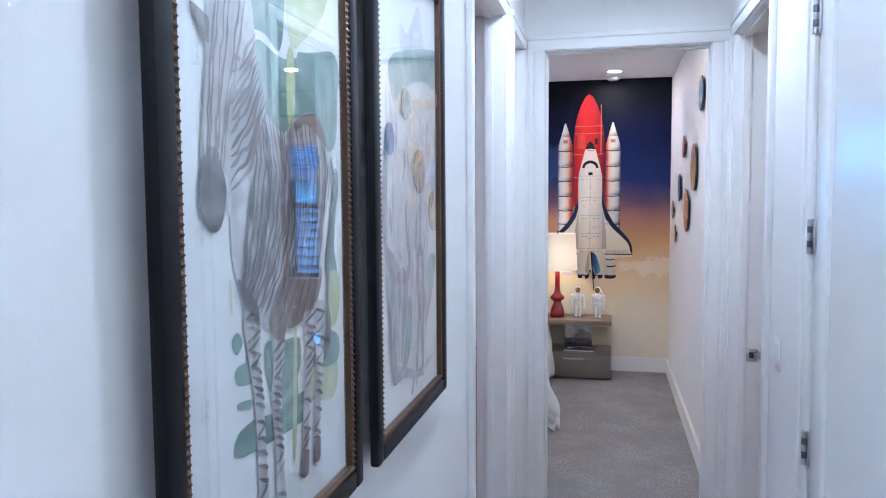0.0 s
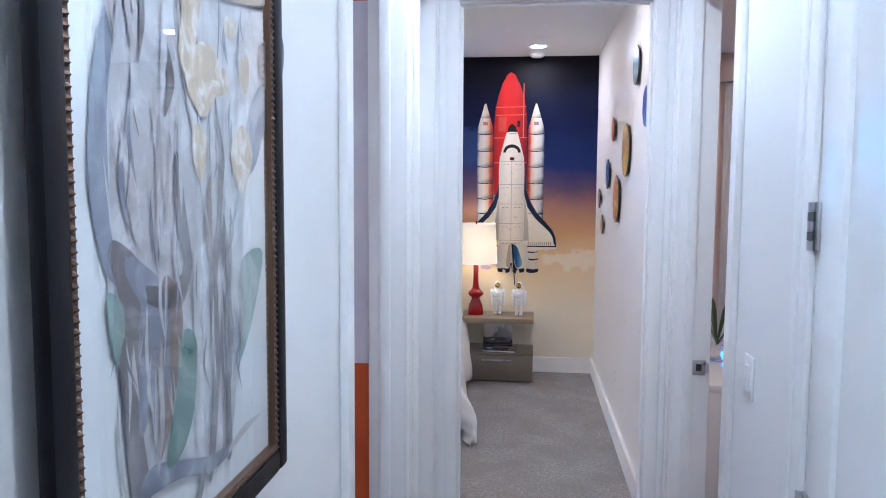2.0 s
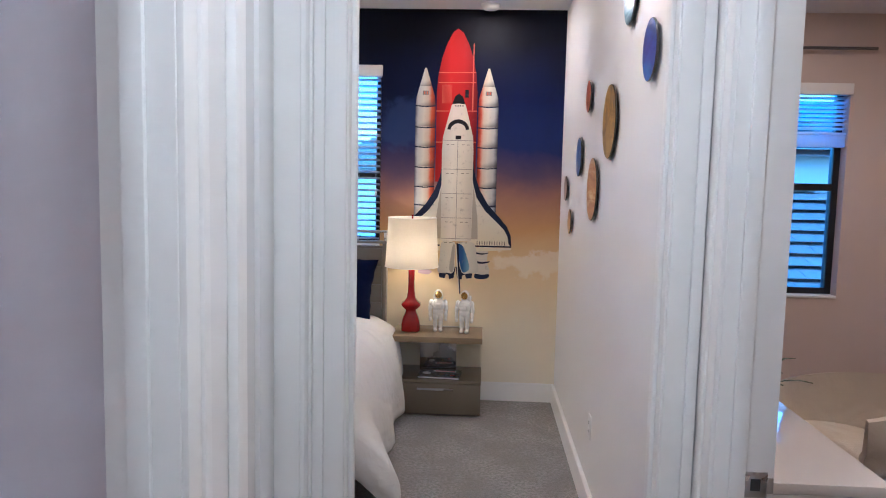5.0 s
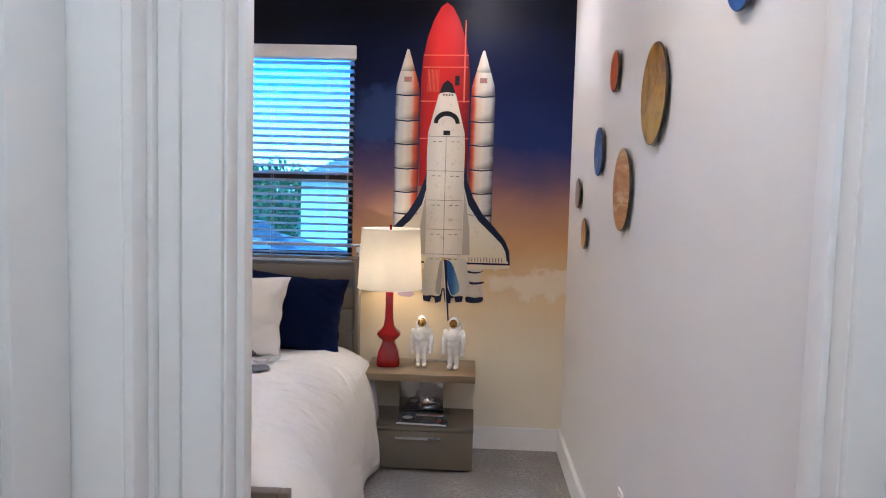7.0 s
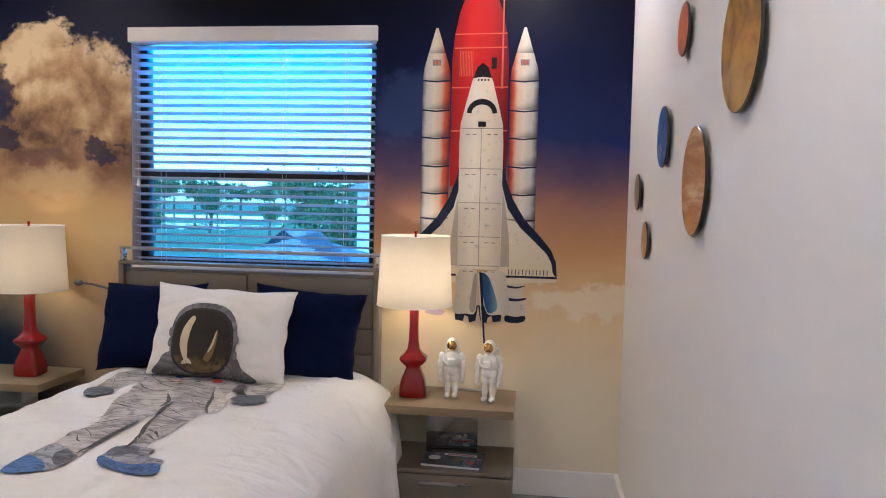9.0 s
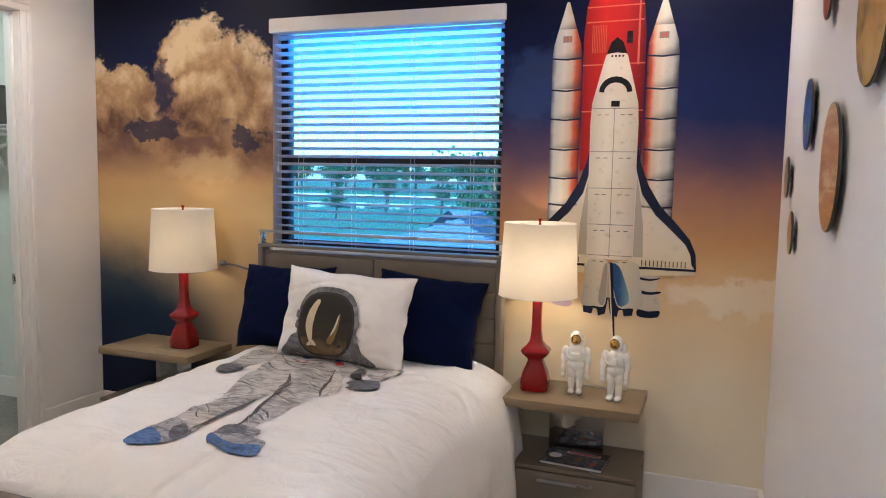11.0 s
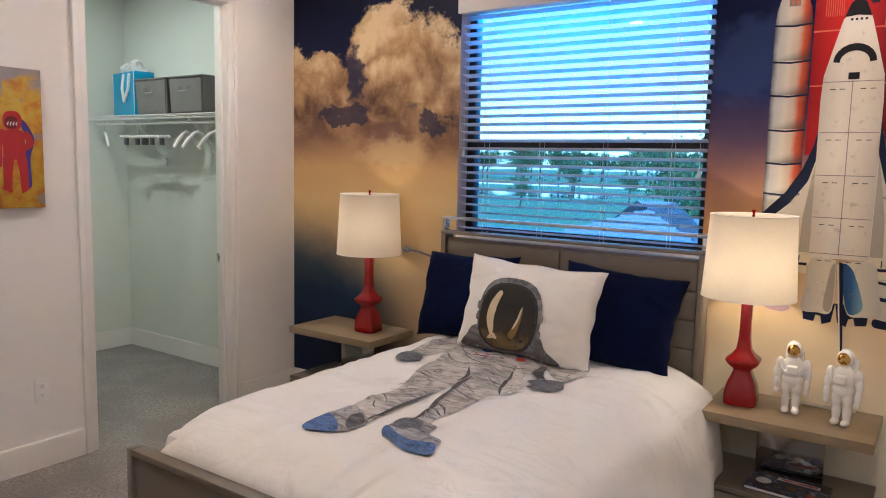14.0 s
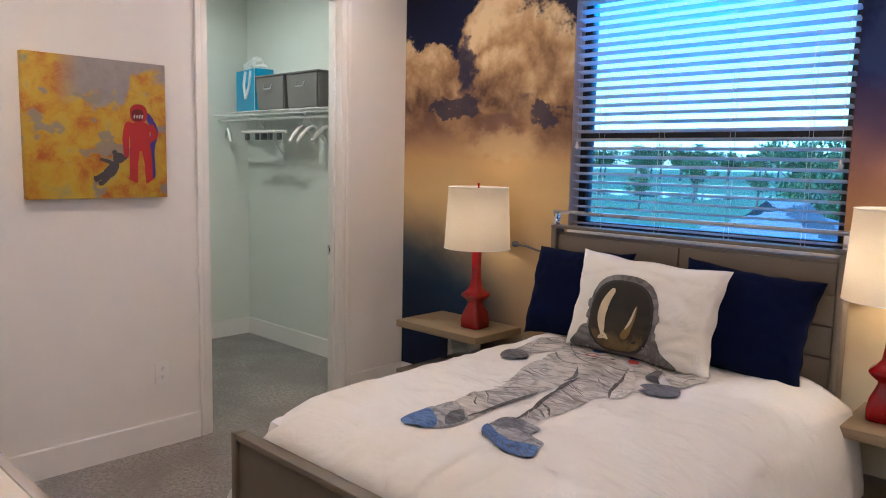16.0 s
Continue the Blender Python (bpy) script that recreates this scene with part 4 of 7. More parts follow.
shape_q("suit_torso", [(-1.480, -0.88), (-1.535, -0.716), (-1.575, -0.56), (-1.60, -0.41), (-1.515, -0.33), (-1.127, -0.40), (-1.085, -0.62), (-1.060, -0.847), (-1.025, -0.99), (-1.126, -1.03), (-1.215, -1.00), (-1.262, -1.07), (-1.38, -1.00)], M_SUIT, 1)
shape_q("suit_sleeve", [(-1.53, -0.36), (-1.652, -0.39), (-1.70, -0.50), (-1.708, -0.62), (-1.685, -0.736), (-1.664, -0.83), (-1.585, -0.88), (-1.578, -0.77), (-1.535, -0.67), (-1.464, -0.61)], M_SUIT, 1)
shape_q("suit_sleeve", [(-1.167, -0.42), (-1.057, -0.45), (-0.985, -0.47), (-0.917, -0.52), (-0.884, -0.60), (-0.883, -0.724), (-0.905, -0.794), (-0.96, -0.76), (-1.045, -0.66)], M_SUIT, 1)
shape_q("suit_glove", [(-1.65, -0.938), (-1.685, -0.853), (-1.662, -0.80), (-1.60, -0.816), (-1.541, -0.888), (-1.546, -0.943), (-1.566, -0.984), (-1.602, -0.979)], M_GLOVE, 2)
shape_q("suit_glove", [(-1.03, -0.869), (-1.011, -0.822), (-0.966, -0.791), (-0.918, -0.789), (-0.868, -0.872), (-0.883, -0.933), (-0.936, -0.957), (-0.998, -0.94), (-0.985, -0.90)], M_GLOVE, 2)
shape_q("suit_boot", [(-1.368, -1.54), (-1.378, -1.65), (-1.37, -1.776), (-1.31, -1.79), (-1.243, -1.75), (-1.213, -1.69), (-1.216, -1.63), (-1.292, -1.57)], M_BOOTSHAFT, 1)
shape_q("suit_boot_toe", [(-1.378, -1.655), (-1.37, -1.778), (-1.31, -1.793), (-1.250, -1.75), (-1.300, -1.69)], M_BOOT, 2)
shape_q("suit_boot", [(-1.146, -1.53), (-1.108, -1.50), (-1.045, -1.52), (-1.005, -1.531), (-0.994, -1.592), (-0.929, -1.616), (-0.911, -1.68), (-0.90, -1.733), (-0.964, -1.75), (-1.026, -1.724), (-1.111, -1.678), (-1.14, -1.615)], M_BOOTSHAFT, 1)
shape_q("suit_boot_toe", [(-1.140, -1.62), (-1.066, -1.66), (-1.008, -1.675), (-0.94, -1.648), (-0.905, -1.68), (-0.896, -1.735), (-0.964, -1.755), (-1.03, -1.728), (-1.115, -1.682)], M_BOOT, 2)
shape_q("boot_flap", [(-1.146, -1.54), (-1.11, -1.515), (-1.06, -1.53), (-1.05, -1.58), (-1.10, -1.62), (-1.135, -1.60)], M_GLOVE, 2)
shape_q("boot_flap", [(-1.292, -1.58), (-1.25, -1.61), (-1.218, -1.65), (-1.235, -1.71), (-1.28, -1.66)], M_GLOVE, 2)
shape_q("suit_hose", [(-1.15, -0.709), (-1.047, -0.868), (-1.00, -0.995), (-0.988, -1.076), (-1.012, -1.103), (-1.055, -1.025), (-1.090, -0.893), (-1.150, -0.76)], M_SUITLIGHT, 2)
stroke_q("hose_edge", [(-1.155, -0.74), (-1.098, -0.893), (-1.060, -1.025), (-1.020, -1.105)], [0.006, 0.016, 0.014, 0.005], M_FOLD, 2)
for u, v, m, r in ((-1.378, -0.645, M_PRINTRED, 1.0), (-1.378, -0.648, M_SUITLIGHT, 0.55), (-1.395, -0.566, M_PRINTBLUE, 0.9), (-1.218, -0.552, M_PRINTBLUE, 1.0), (-1.200, -0.612, M_PRINTRED, 0.7), (-1.033, -0.554, M_PRINTBLUE, 0.8), (-1.335, -0.70, M_SUITDARK, 0.35), (-1.27, -0.66, M_SUITDARK, 0.4), (-1.17, -0.90, M_SUITDARK, 0.25), (-1.42, -0.93, M_SUITDARK, 0.25)):
    on_quilt("suit_badge", smooth_loop([(u - 0.036 * r, v), (u, v + 0.032 * r), (u + 0.036 * r, v), (u, v - 0.032 * r)], 4), m, 3 if r > 0.6 else 4)
folds = random.Random(11)
# crotch, pocket, waist and knee creases of the printed suit
for path, w, m in (([(-1.235, -1.06), (-1.245, -0.98), (-1.30, -0.88)], [0.012, 0.020, 0.004], M_FOLD), ([(-1.215, -1.00), (-1.20, -1.10), (-1.185, -1.20)], [0.008, 0.022, 0.006], M_FOLD),
                   ([(-1.19, -1.16), (-1.165, -1.30), (-1.12, -1.43), (-1.11, -1.53)], [0.006, 0.018, 0.014, 0.008], M_FOLD), ([(-1.225, -1.26), (-1.228, -1.42), (-1.225, -1.60)], [0.006, 0.016, 0.010], M_FOLD),
                   ([(-1.52, -0.72), (-1.44, -0.80), (-1.36, -0.83)], [0.004, 0.010, 0.003], M_SUITDARK), ([(-1.50, -0.62), (-1.38, -0.74), (-1.22, -0.78), (-1.12, -0.72)], [0.004, 0.008, 0.010, 0.004], M_SUITDARK),
                   ([(-1.07, -0.64), (-1.04, -0.76), (-0.99, -0.80)], [0.03, 0.05, 0.012], M_FOLD), ([(-1.60, -0.42), (-1.57, -0.52), (-1.50, -0.62)], [0.004, 0.012, 0.004], M_SUITDARK),
                   ([(-1.44, -1.02), (-1.36, -1.06), (-1.29, -1.02)], [0.003, 0.008, 0.003], M_SUITDARK), ([(-1.16, -0.95), (-1.11, -1.00), (-1.06, -0.98)], [0.003, 0.009, 0.003], M_SUITDARK)):
    stroke_q("suit_seam", path, w, m, 3)


def limb_folds(path, widths, count):
    """Printed cloth folds running aslant over a limb: dark hollows beside light crests."""
    n = len(path) - 1
    for k in range(count):
        t = (k + folds.uniform(0.1, 0.9)) / count * n
        i = min(int(t), n - 1)
        c = Vector(path[i]).lerp(Vector(path[i + 1]), t - i)
        d = (Vector(path[i + 1]) - Vector(path[i])).normalized()
        s = Vector((-d.y, d.x))
        w = (widths[i] * (1 - t + i) + widths[i + 1] * (t - i)) * 0.45
        a = folds.choice((-0.95, -0.9, folds.uniform(-0.6, 0.1)))
        b = min(0.95, a + folds.uniform(0.7, 1.5))
        slope, bow, fat = folds.uniform(-0.05, 0.05), folds.uniform(-0.016, 0.016), folds.uniform(0.004, 0.013)
        pts = [c + s * w * a + d * slope, c + s * w * (a + b) / 2 + d * bow, c + s * w * b - d * slope]
        stroke_q("suit_fold", [tuple(p) for p in pts], [0.002, fat, 0.002], (M_SUITDARK, M_FOLD, M_SUITDARK)[k % 3], 3)
        stroke_q("suit_fold", [tuple(p + d * fat * 0.9) for p in pts], [0.002, fat * 0.8, 0.002], M_SUITLIGHT, 3)


limb_folds([(-1.37, -0.98), (-1.33, -1.15), (-1.30, -1.35), (-1.285, -1.55)], [0.20, 0.19, 0.15, 0.13], 8)
limb_folds([(-1.13, -1.05), (-1.11, -1.20), (-1.09, -1.36), (-1.07, -1.50)], [0.17, 0.15, 0.11, 0.08], 7)
limb_folds([(-1.33, -0.60), (-1.31, -0.72), (-1.28, -0.90)], [0.30, 0.32, 0.30], 4)
limb_folds([(-1.56, -0.45), (-1.62, -0.55), (-1.62, -0.68), (-1.62, -0.80)], [0.14, 0.15, 0.12, 0.09], 7)
limb_folds([(-1.03, -0.52), (-0.96, -0.60), (-0.93, -0.70)], [0.14, 0.13, 0.08], 6)
for u, v, sx in ((-1.63, -0.93, 1), (-0.95, -0.92, -1)):
    for k in range(4):
        stroke_q("suit_finger", [(u + 0.018 * k, v + 0.015), (u + 0.020 * k, v - 0.018), (u + 0.018 * k + 0.006 * sx, v - 0.045 + 0.008 * abs(k - 1.5))], [0.020, 0.018, 0.009], M_GLOVE, 2)
for k in range(7):
    stroke_q("boot_rib", [(-1.11 + 0.030 * k, -1.685 - 0.004 * k), (-1.085 + 0.030 * k, -1.71 - 0.006 * k)], [0.004, 0.004], M_GLOVE, 3)


def cushion(name, label, w, h, t, m, mat, group="", sag=0.03):
    """A stuffed square cushion with drawn-in sides and ears at the corners."""
    ob = tagged(new(name), label, "pillow", group)
    ob.matrix_world = m
    bm = bmesh.new()
    n = 40

    def place(u, v, s, lift=0.0):
        pinch = 1 - 0.085 * (1 - v * v) * abs(u) ** 3
        pinch2 = 1 - 0.085 * (1 - u * u) * abs(v) ** 3
        d = max(0.0, (1 - u ** 4) * (1 - v ** 4)) ** 0.55
        seed = m.translation.x * 7
        wr = 0.010 * noise.noise(Vector((u * 2.5 + w, v * 2.5, s * 3.0 + seed))) * d
        r = abs(noise.noise(Vector((u * 2.2 + v * 1.1, v * 2.6 - u, seed + s))))
        wr -= s * 0.010 * max(0.0, 0.16 - r) / 0.16 * d
        r = abs(noise.noise(Vector((u * 4.6 - v * 2.0, v * 3.4 + u * 2.2, seed + 5 + s))))
        wr -= s * 0.004 * max(0.0, 0.14 - r) / 0.14 * d
        taut = min(1.0, 0.25 + (u * u + v * v) * 0.9)
        wr *= taut
        ex = 0.011 * noise.noise(Vector((v * 3.3, seed, 2.0))) * u ** 4 * abs(u) / max(abs(u), 1e-6)
        ez = 0.013 * noise.noise(Vector((u * 2.7, seed, 7.0))) * v ** 4
        return Vector((u * pinch * w / 2 + ex, s * (t / 2 * d + lift) + wr - sag * (1 - u * u) * 0.2, v * pinch2 * h / 2 + ez))
    grids = []
    for s in (-1, 1):
        grids.append([[bm.verts.new(place(2 * i / n - 1, 2 * j / n - 1, s)) for i in range(n + 1)] for j in range(n + 1)])
    for s, g in zip((-1, 1), grids):
        for j in range(n):
            for i in range(n):
                f = (g[j][i], g[j][i + 1], g[j + 1][i + 1], g[j + 1][i])
                bm.faces.new(f if s < 0 else f[::-1])
    bmesh.ops.remove_doubles(bm, verts=bm.verts, dist=0.0015)
    part("cushion_body", bm, mat, ob, soft=80)
    return ob, place


navy_r, _ = cushion("navy_pillow", "navy velvet pillow leaning on the headboard", 0.56, 0.45, 0.17, pose(-0.875, -0.345, 0.862, -17, 5, 3), M_NAVY, "navy pillows on the bed")
navy_l, _ = cushion("navy_pillow", "navy velvet pillow leaning on the headboard", 0.56, 0.45, 0.17, pose(-1.665, -0.345, 0.862, -17, -2, -3), M_NAVY, "navy pillows on the bed")
white_p, wp = cushion("printed_pillow", "white pillow printed with a gold-visored helmet", 0.71, 0.455, 0.18, pose(-1.235, -0.500, 0.868, -14, 2.5, -3), M_PILLOWCASE)


def visor_mat():
    n = Nodes("printed_gold_visor")
    p = n.xyz()
    f = n.noise(7.0, 5.0, 0.6, distort=1.2)
    z = n.math("ADD", n.math("MULTIPLY", p[2], 2.6), n.math("MULTIPLY", n.math("SUBTRACT", f, 0.5), 0.5))
    col = n.ramp(n.math("ADD", z, 0.5), [(0.05, (0.16, 0.11, 0.045)), (0.20, (0.03, 0.021, 0.010)), (0.50, (0.006, 0.005, 0.004)), (0.9, (0.020, 0.015, 0.008))])
    return n.done(col, 0.7, 0, n.noise(400, 2), 0.1, 0.0006)


M_VISOR = visor_mat()
M_GOLDPRINT = plain("printed_old_gold", (0.20, 0.13, 0.035), 0.8, vary=0.3, scale=14)
M_GLINT = plain("printed_cream_glint", (0.62, 0.52, 0.34), 0.8, vary=0.2, scale=12)


def on_pillow(name, pts, mat, layer):
    bm = bmesh.new()
    sheet(bm, pts, lambda u, v: wp(u / 0.355, v / 0.2275, -1, 0.0050 + 0.0016 * layer), cuts=6)
    return part(name, bm, mat, white_p)


def oval(cx, cy, rx, ry, n=28, power=2.4):
    out = []
    for k in range(n):
        a = 2 * math.pi * k / n
        c, s = math.cos(a), math.sin(a)
        q = (abs(c) ** power + abs(s) ** power) ** (-1 / power)
        out.append((cx + rx * q * c, cy + ry * q * s))
    return out


HX = -0.035
HY = -0.042
on_pillow("suit_collar", smooth_loop([(HX - 0.235, -0.222), (HX - 0.22, -0.16), (HX - 0.15, -0.10), (HX + 0.14, -0.09), (HX + 0.20, -0.15), (HX + 0.245, -0.222)], 5), M_SUITDARK, 0)
on_pillow("helmet_shell", oval(HX, HY + 0.004, 0.168, 0.176, power=2.6), M_SUITDARK, 1)
on_pillow("helmet_rim", oval(HX - 0.002, HY - 0.006, 0.154, 0.160, power=2.6), M_BLACKFRAME, 2)
on_pillow("visor", oval(HX - 0.002, HY - 0.006, 0.142, 0.150, power=2.5), M_VISOR, 3)
on_pillow("visor_glint", limb_outline([(HX - 0.055, HY + 0.105), (HX - 0.082, HY + 0.05), (HX - 0.088, HY - 0.02), (HX - 0.072, HY - 0.085)], [0.020, 0.036, 0.040, 0.018]), M_GLINT, 4)
on_pillow("visor_glint", limb_outline([(HX - 0.090, HY - 0.112), (HX - 0.060, HY - 0.096), (HX - 0.040, HY - 0.108)], [0.010, 0.026, 0.008]), M_GLINT, 4)
on_pillow("visor_glow", limb_outline([(HX + 0.068, HY + 0.05), (HX + 0.058, HY - 0.02), (HX + 0.032, HY - 0.085)], [0.010, 0.024, 0.030]), M_GOLDPRINT, 4)
on_pillow("visor_glint", limb_outline([(HX + 0.066, HY + 0.045), (HX + 0.055, HY - 0.01), (HX + 0.040, HY - 0.045)], [0.005, 0.012, 0.006]), M_GLINT, 5)
for s, v in ((-1, -0.02), (1, 0.02), (-1, 0.03), (1, -0.05)):
    on_pillow("helmet_hinge", oval(HX + s * 0.166, HY + v, 0.012, 0.020, 12), M_SUITDARK, 3)

read_lamp = thing("reading_lamp", "small black gooseneck reading lamp on the headboard", "lamp")
bm = bmesh.new()
tube(bm, [(BX0 + 0.01, BYH - 0.012, 1.00), (BX0 - 0.05, BYH - 0.03, 1.035), (BX0 - 0.12, BYH - 0.05, 1.055), (BX0 - 0.165, BYH - 0.06, 1.06)], 0.006, 8)
part("neck", bm, M_DARKSTEEL, read_lamp)
bm = bmesh.new()
ball(bm, (BX0 - 0.185, BYH - 0.063, 1.062), 0.024, 0.018, 0.017)
part("lamp_head", bm, M_DARKSTEEL, read_lamp)


# ---- nightstands, lamps, figures, books ----
def nightstand(x0, x1, label):
    ob = thing("nightstand", label, "nightstand", "nightstands beside the bed")
    yf, yb = -0.425, -0.030
    part("top", boxes((x0, x1, yf, yb, 0.511, 0.552), bevel=0.003), M_OAK, ob, "greige oak top")
    part("cabinet_body", boxes((x0 + 0.004, x1 - 0.004, yf + 0.018, yb, 0.010, 0.232)), M_TAUPE, ob)
    part("cabinet_lid", boxes((x0 + 0.002, x1 - 0.002, yf + 0.002, yb, 0.2325, 0.252), bevel=0.002), M_TAUPE, ob)
    d = part("drawer_front", boxes((x0 + 0.004, x1 - 0.004, yf, yf + 0.0178, 0.016, 0.228), bevel=0.002), M_TAUPE, ob)
    mid = (x0 + x1) / 2
    part("drawer_handle", boxes((mid - 0.125, mid + 0.125, yf - 0.016, yf - 0.004, 0.186, 0.198), (mid - 0.11, mid - 0.10, yf - 0.004, yf, 0.188, 0.196), (mid + 0.10, mid + 0.11, yf - 0.004, yf, 0.188, 0.196), bevel=0.001), M_STEEL, d, "slim steel handle")
    part("back_plate", boxes((mid - 0.13, mid + 0.13, yb - 0.14, yb - 0.128, 0.2525, 0.5105), bevel=0.002), M_PLATE, ob, "polished steel upright plate")
    part("plinth", boxes((x0 + 0.03, x1 - 0.03, yf + 0.04, yb, 0.0, 0.010)), M_DARKSTEEL, ob)
    return ob


nightstand(-0.470, 0.156, "taupe nightstand with a floating oak top beside the bed")
nightstand(-2.862, -2.236, "taupe nightstand with a floating oak top beside the bed")


def table_lamp(x, y, label):
    ob = thing("table_lamp", label, "lamp", "red bedside lamps", (x, y, 0.5525))
    bm = bmesh.new()
    prof = [(0.062, 0.0), (0.066, 0.004), (0.066, 0.045), (0.058, 0.085), (0.044, 0.118), (0.036, 0.140), (0.037, 0.150), (0.060, 0.172), (0.068, 0.186), (0.066, 0.194), (0.045, 0.212), (0.030, 0.235), (0.024, 0.28), (0.022, 0.34), (0.022, 0.43), (0.016, 0.436)]
    lathe(bm, prof, 48, (0, 0, 0), power=5.0, turn=radians(4))
    part("base", bm, M_RED, ob, "glossy red sculpted ceramic base", soft=50)
    bm = bmesh.new()
    z0, z1, r0, r1, t = 0.455, 0.795, 0.186, 0.168, 0.0016
    seg = 64
    rings = []
    for r, z in ((r0, z0), (r1, z1), (r1 - t, z1), (r0 - t, z0)):
        rings.append([bm.verts.new((r * math.cos(2 * math.pi * i / seg), r * math.sin(2 * math.pi * i / seg), z)) for i in range(seg)])
    for k in range(4):
        a, b = rings[k], rings[(k + 1) % 4]
        for i in range(seg):
            bm.faces.new((a[i], a[(i + 1) % seg], b[(i + 1) % seg], b[i]))
    part("shade", bm, M_SHADE, ob, "off-white linen drum shade", soft=60)
    for z, r in ((z0, r0), (z1, r1)):
        bm = bmesh.new()
        tube(bm, [(r * math.cos(2 * math.pi * i / 48), r * math.sin(2 * math.pi * i / 48), z) for i in range(49)], 0.0026, 6, cap=False)
        part("shade_trim", bm, M_PILLOWCASE, ob)
    bm = bmesh.new()
    for a in (0.3, 2.4, 4.5):
        tube(bm, [(0, 0, z1 - 0.016), (r1 * math.cos(a) * 0.985, r1 * math.sin(a) * 0.985, z1 - 0.012)], 0.0016, 6)
    part("spider", bm, M_STEEL, ob)
    bm = bmesh.new()
    tube(bm, [(0.04, 0, 0.44), (0.055, 0, 0.50), (0.055, 0, 0.66), (0.0, 0, z1 - 0.02)], 0.0016, 6)
    tube(bm, [(-0.04, 0, 0.44), (-0.055, 0, 0.50), (-0.055, 0, 0.66), (0.0, 0, z1 - 0.02)], 0.0016, 6)
    part("harp", bm, M_STEEL, ob)
    bm = bmesh.new()
    lathe(bm, [(0.006, z1 - 0.02), (0.006, z1 + 0.0), (0.005, z1 + 0.004), (0.009, z1 + 0.022), (0.0, z1 + 0.024)], 12)
    part("finial", bm, M_RED, ob)
    bm = bmesh.new()
    lathe(bm, [(0.012, 0.437), (0.014, 0.50), (0.012, 0.51)], 16)
    part("socket", bm, M_STEEL, ob)
    return ob


LAMPS = ((-0.352, -0.222), (-2.420, -0.222))
table_lamp(*LAMPS[0], "lit red ceramic table lamp with a linen drum shade")
table_lamp(*LAMPS[1], "lit red ceramic table lamp with a linen drum shade")


def figure(x, y, s, rz, label):
    """A small space-suited figurine, one glazed body with a gilt visor."""
    bm = bmesh.new()

    def bb(cx, cy, cz, rx, ry, rz_):
        ball(bm, (cx * s, cy * s, cz * s), rx * s, ry * s, rz_ * s, 14, 10)
    for sx in (-1, 1):
        bb(sx * 0.024, -0.012, 0.014, 0.020, 0.034, 0.016)
        bb(sx * 0.024, 0, 0.060, 0.021, 0.023, 0.052)
        bb(sx * 0.024, 0, 0.118, 0.026, 0.027, 0.045)
        bb(sx * 0.062, 0.0, 0.222, 0.022, 0.024, 0.030)
        bb(sx * 0.072, -0.004, 0.180, 0.018, 0.021, 0.038)
        bb(sx * 0.070, -0.012, 0.135, 0.016, 0.019, 0.034)
        bb(sx * 0.068, -0.016, 0.100, 0.015, 0.017, 0.018)
    bb(0, 0, 0.155, 0.052, 0.036, 0.035)
    bb(0, 0, 0.205, 0.056, 0.040, 0.056)
    bb(0, 0, 0.292, 0.038, 0.038, 0.040)
    box(bm, -0.044 * s, 0.044 * s, 0.028 * s, 0.066 * s, 0.150 * s, 0.285 * s, bevel=0.010 * s)
    box(bm, -0.026 * s, 0.026 * s, -0.052 * s, -0.034 * s, 0.185 * s, 0.222 * s, bevel=0.004 * s)
    tube(bm, [(-0.026 * s, -0.046 * s, 0.19 * s), (-0.05 * s, -0.042 * s, 0.21 * s), (-0.05 * s, -0.02 * s, 0.25 * s)], 0.006 * s, 8)
    for v in bm.verts:
        v.co.x *= 0.88
    ball(bm, (0, -0.018 * s, 0.290 * s), 0.028 * s, 0.030 * s, 0.029 * s, 18, 12)
    rough = new("rough_figure", mesh_of("rough_figure", bm, M_GLAZE, 60))
    fuse = rough.modifiers.new("fuse", "REMESH")
    fuse.mode, fuse.voxel_size, fuse.use_smooth_shade = "VOXEL", 0.0028, True
    ease = rough.modifiers.new("ease", "SMOOTH")
    ease.factor, ease.iterations = 0.5, 3
    me = bpy.data.meshes.new_from_object(rough.evaluated_get(bpy.context.evaluated_depsgraph_get()))
    bpy.data.objects.remove(rough)
    me.name = "astronaut_figurine"
    me.materials.clear()
    me.materials.append(M_GLAZE)
    me.materials.append(M_GOLD)
    for f in me.polygons:
        c = f.center / s
        if c.y < -0.026 and (c.x / 0.030) ** 2 + ((c.z - 0.290) / 0.029) ** 2 < 1.0:
            f.material_index = 1
    ob = new("astronaut_figurine", me)
    ob.matrix_world = pose(x, y, 0.5525, 0, 0, rz)
    return tagged(ob, label, "figurine", "figurines on the nightstand")


figure(-0.160, -0.225, 0.90, 4, "white ceramic astronaut figurine with a gold visor")
figure(0.028, -0.262, 0.91, -12, "white ceramic astronaut figurine with a gold visor")

tray = thing("metal_strip", "thin steel strip lying on the nightstand top", "tray")
part("strip", boxes((-0.16, 0.06, -0.085, -0.055, 0.5525, 0.558), bevel=0.001), M_STEEL, tray)


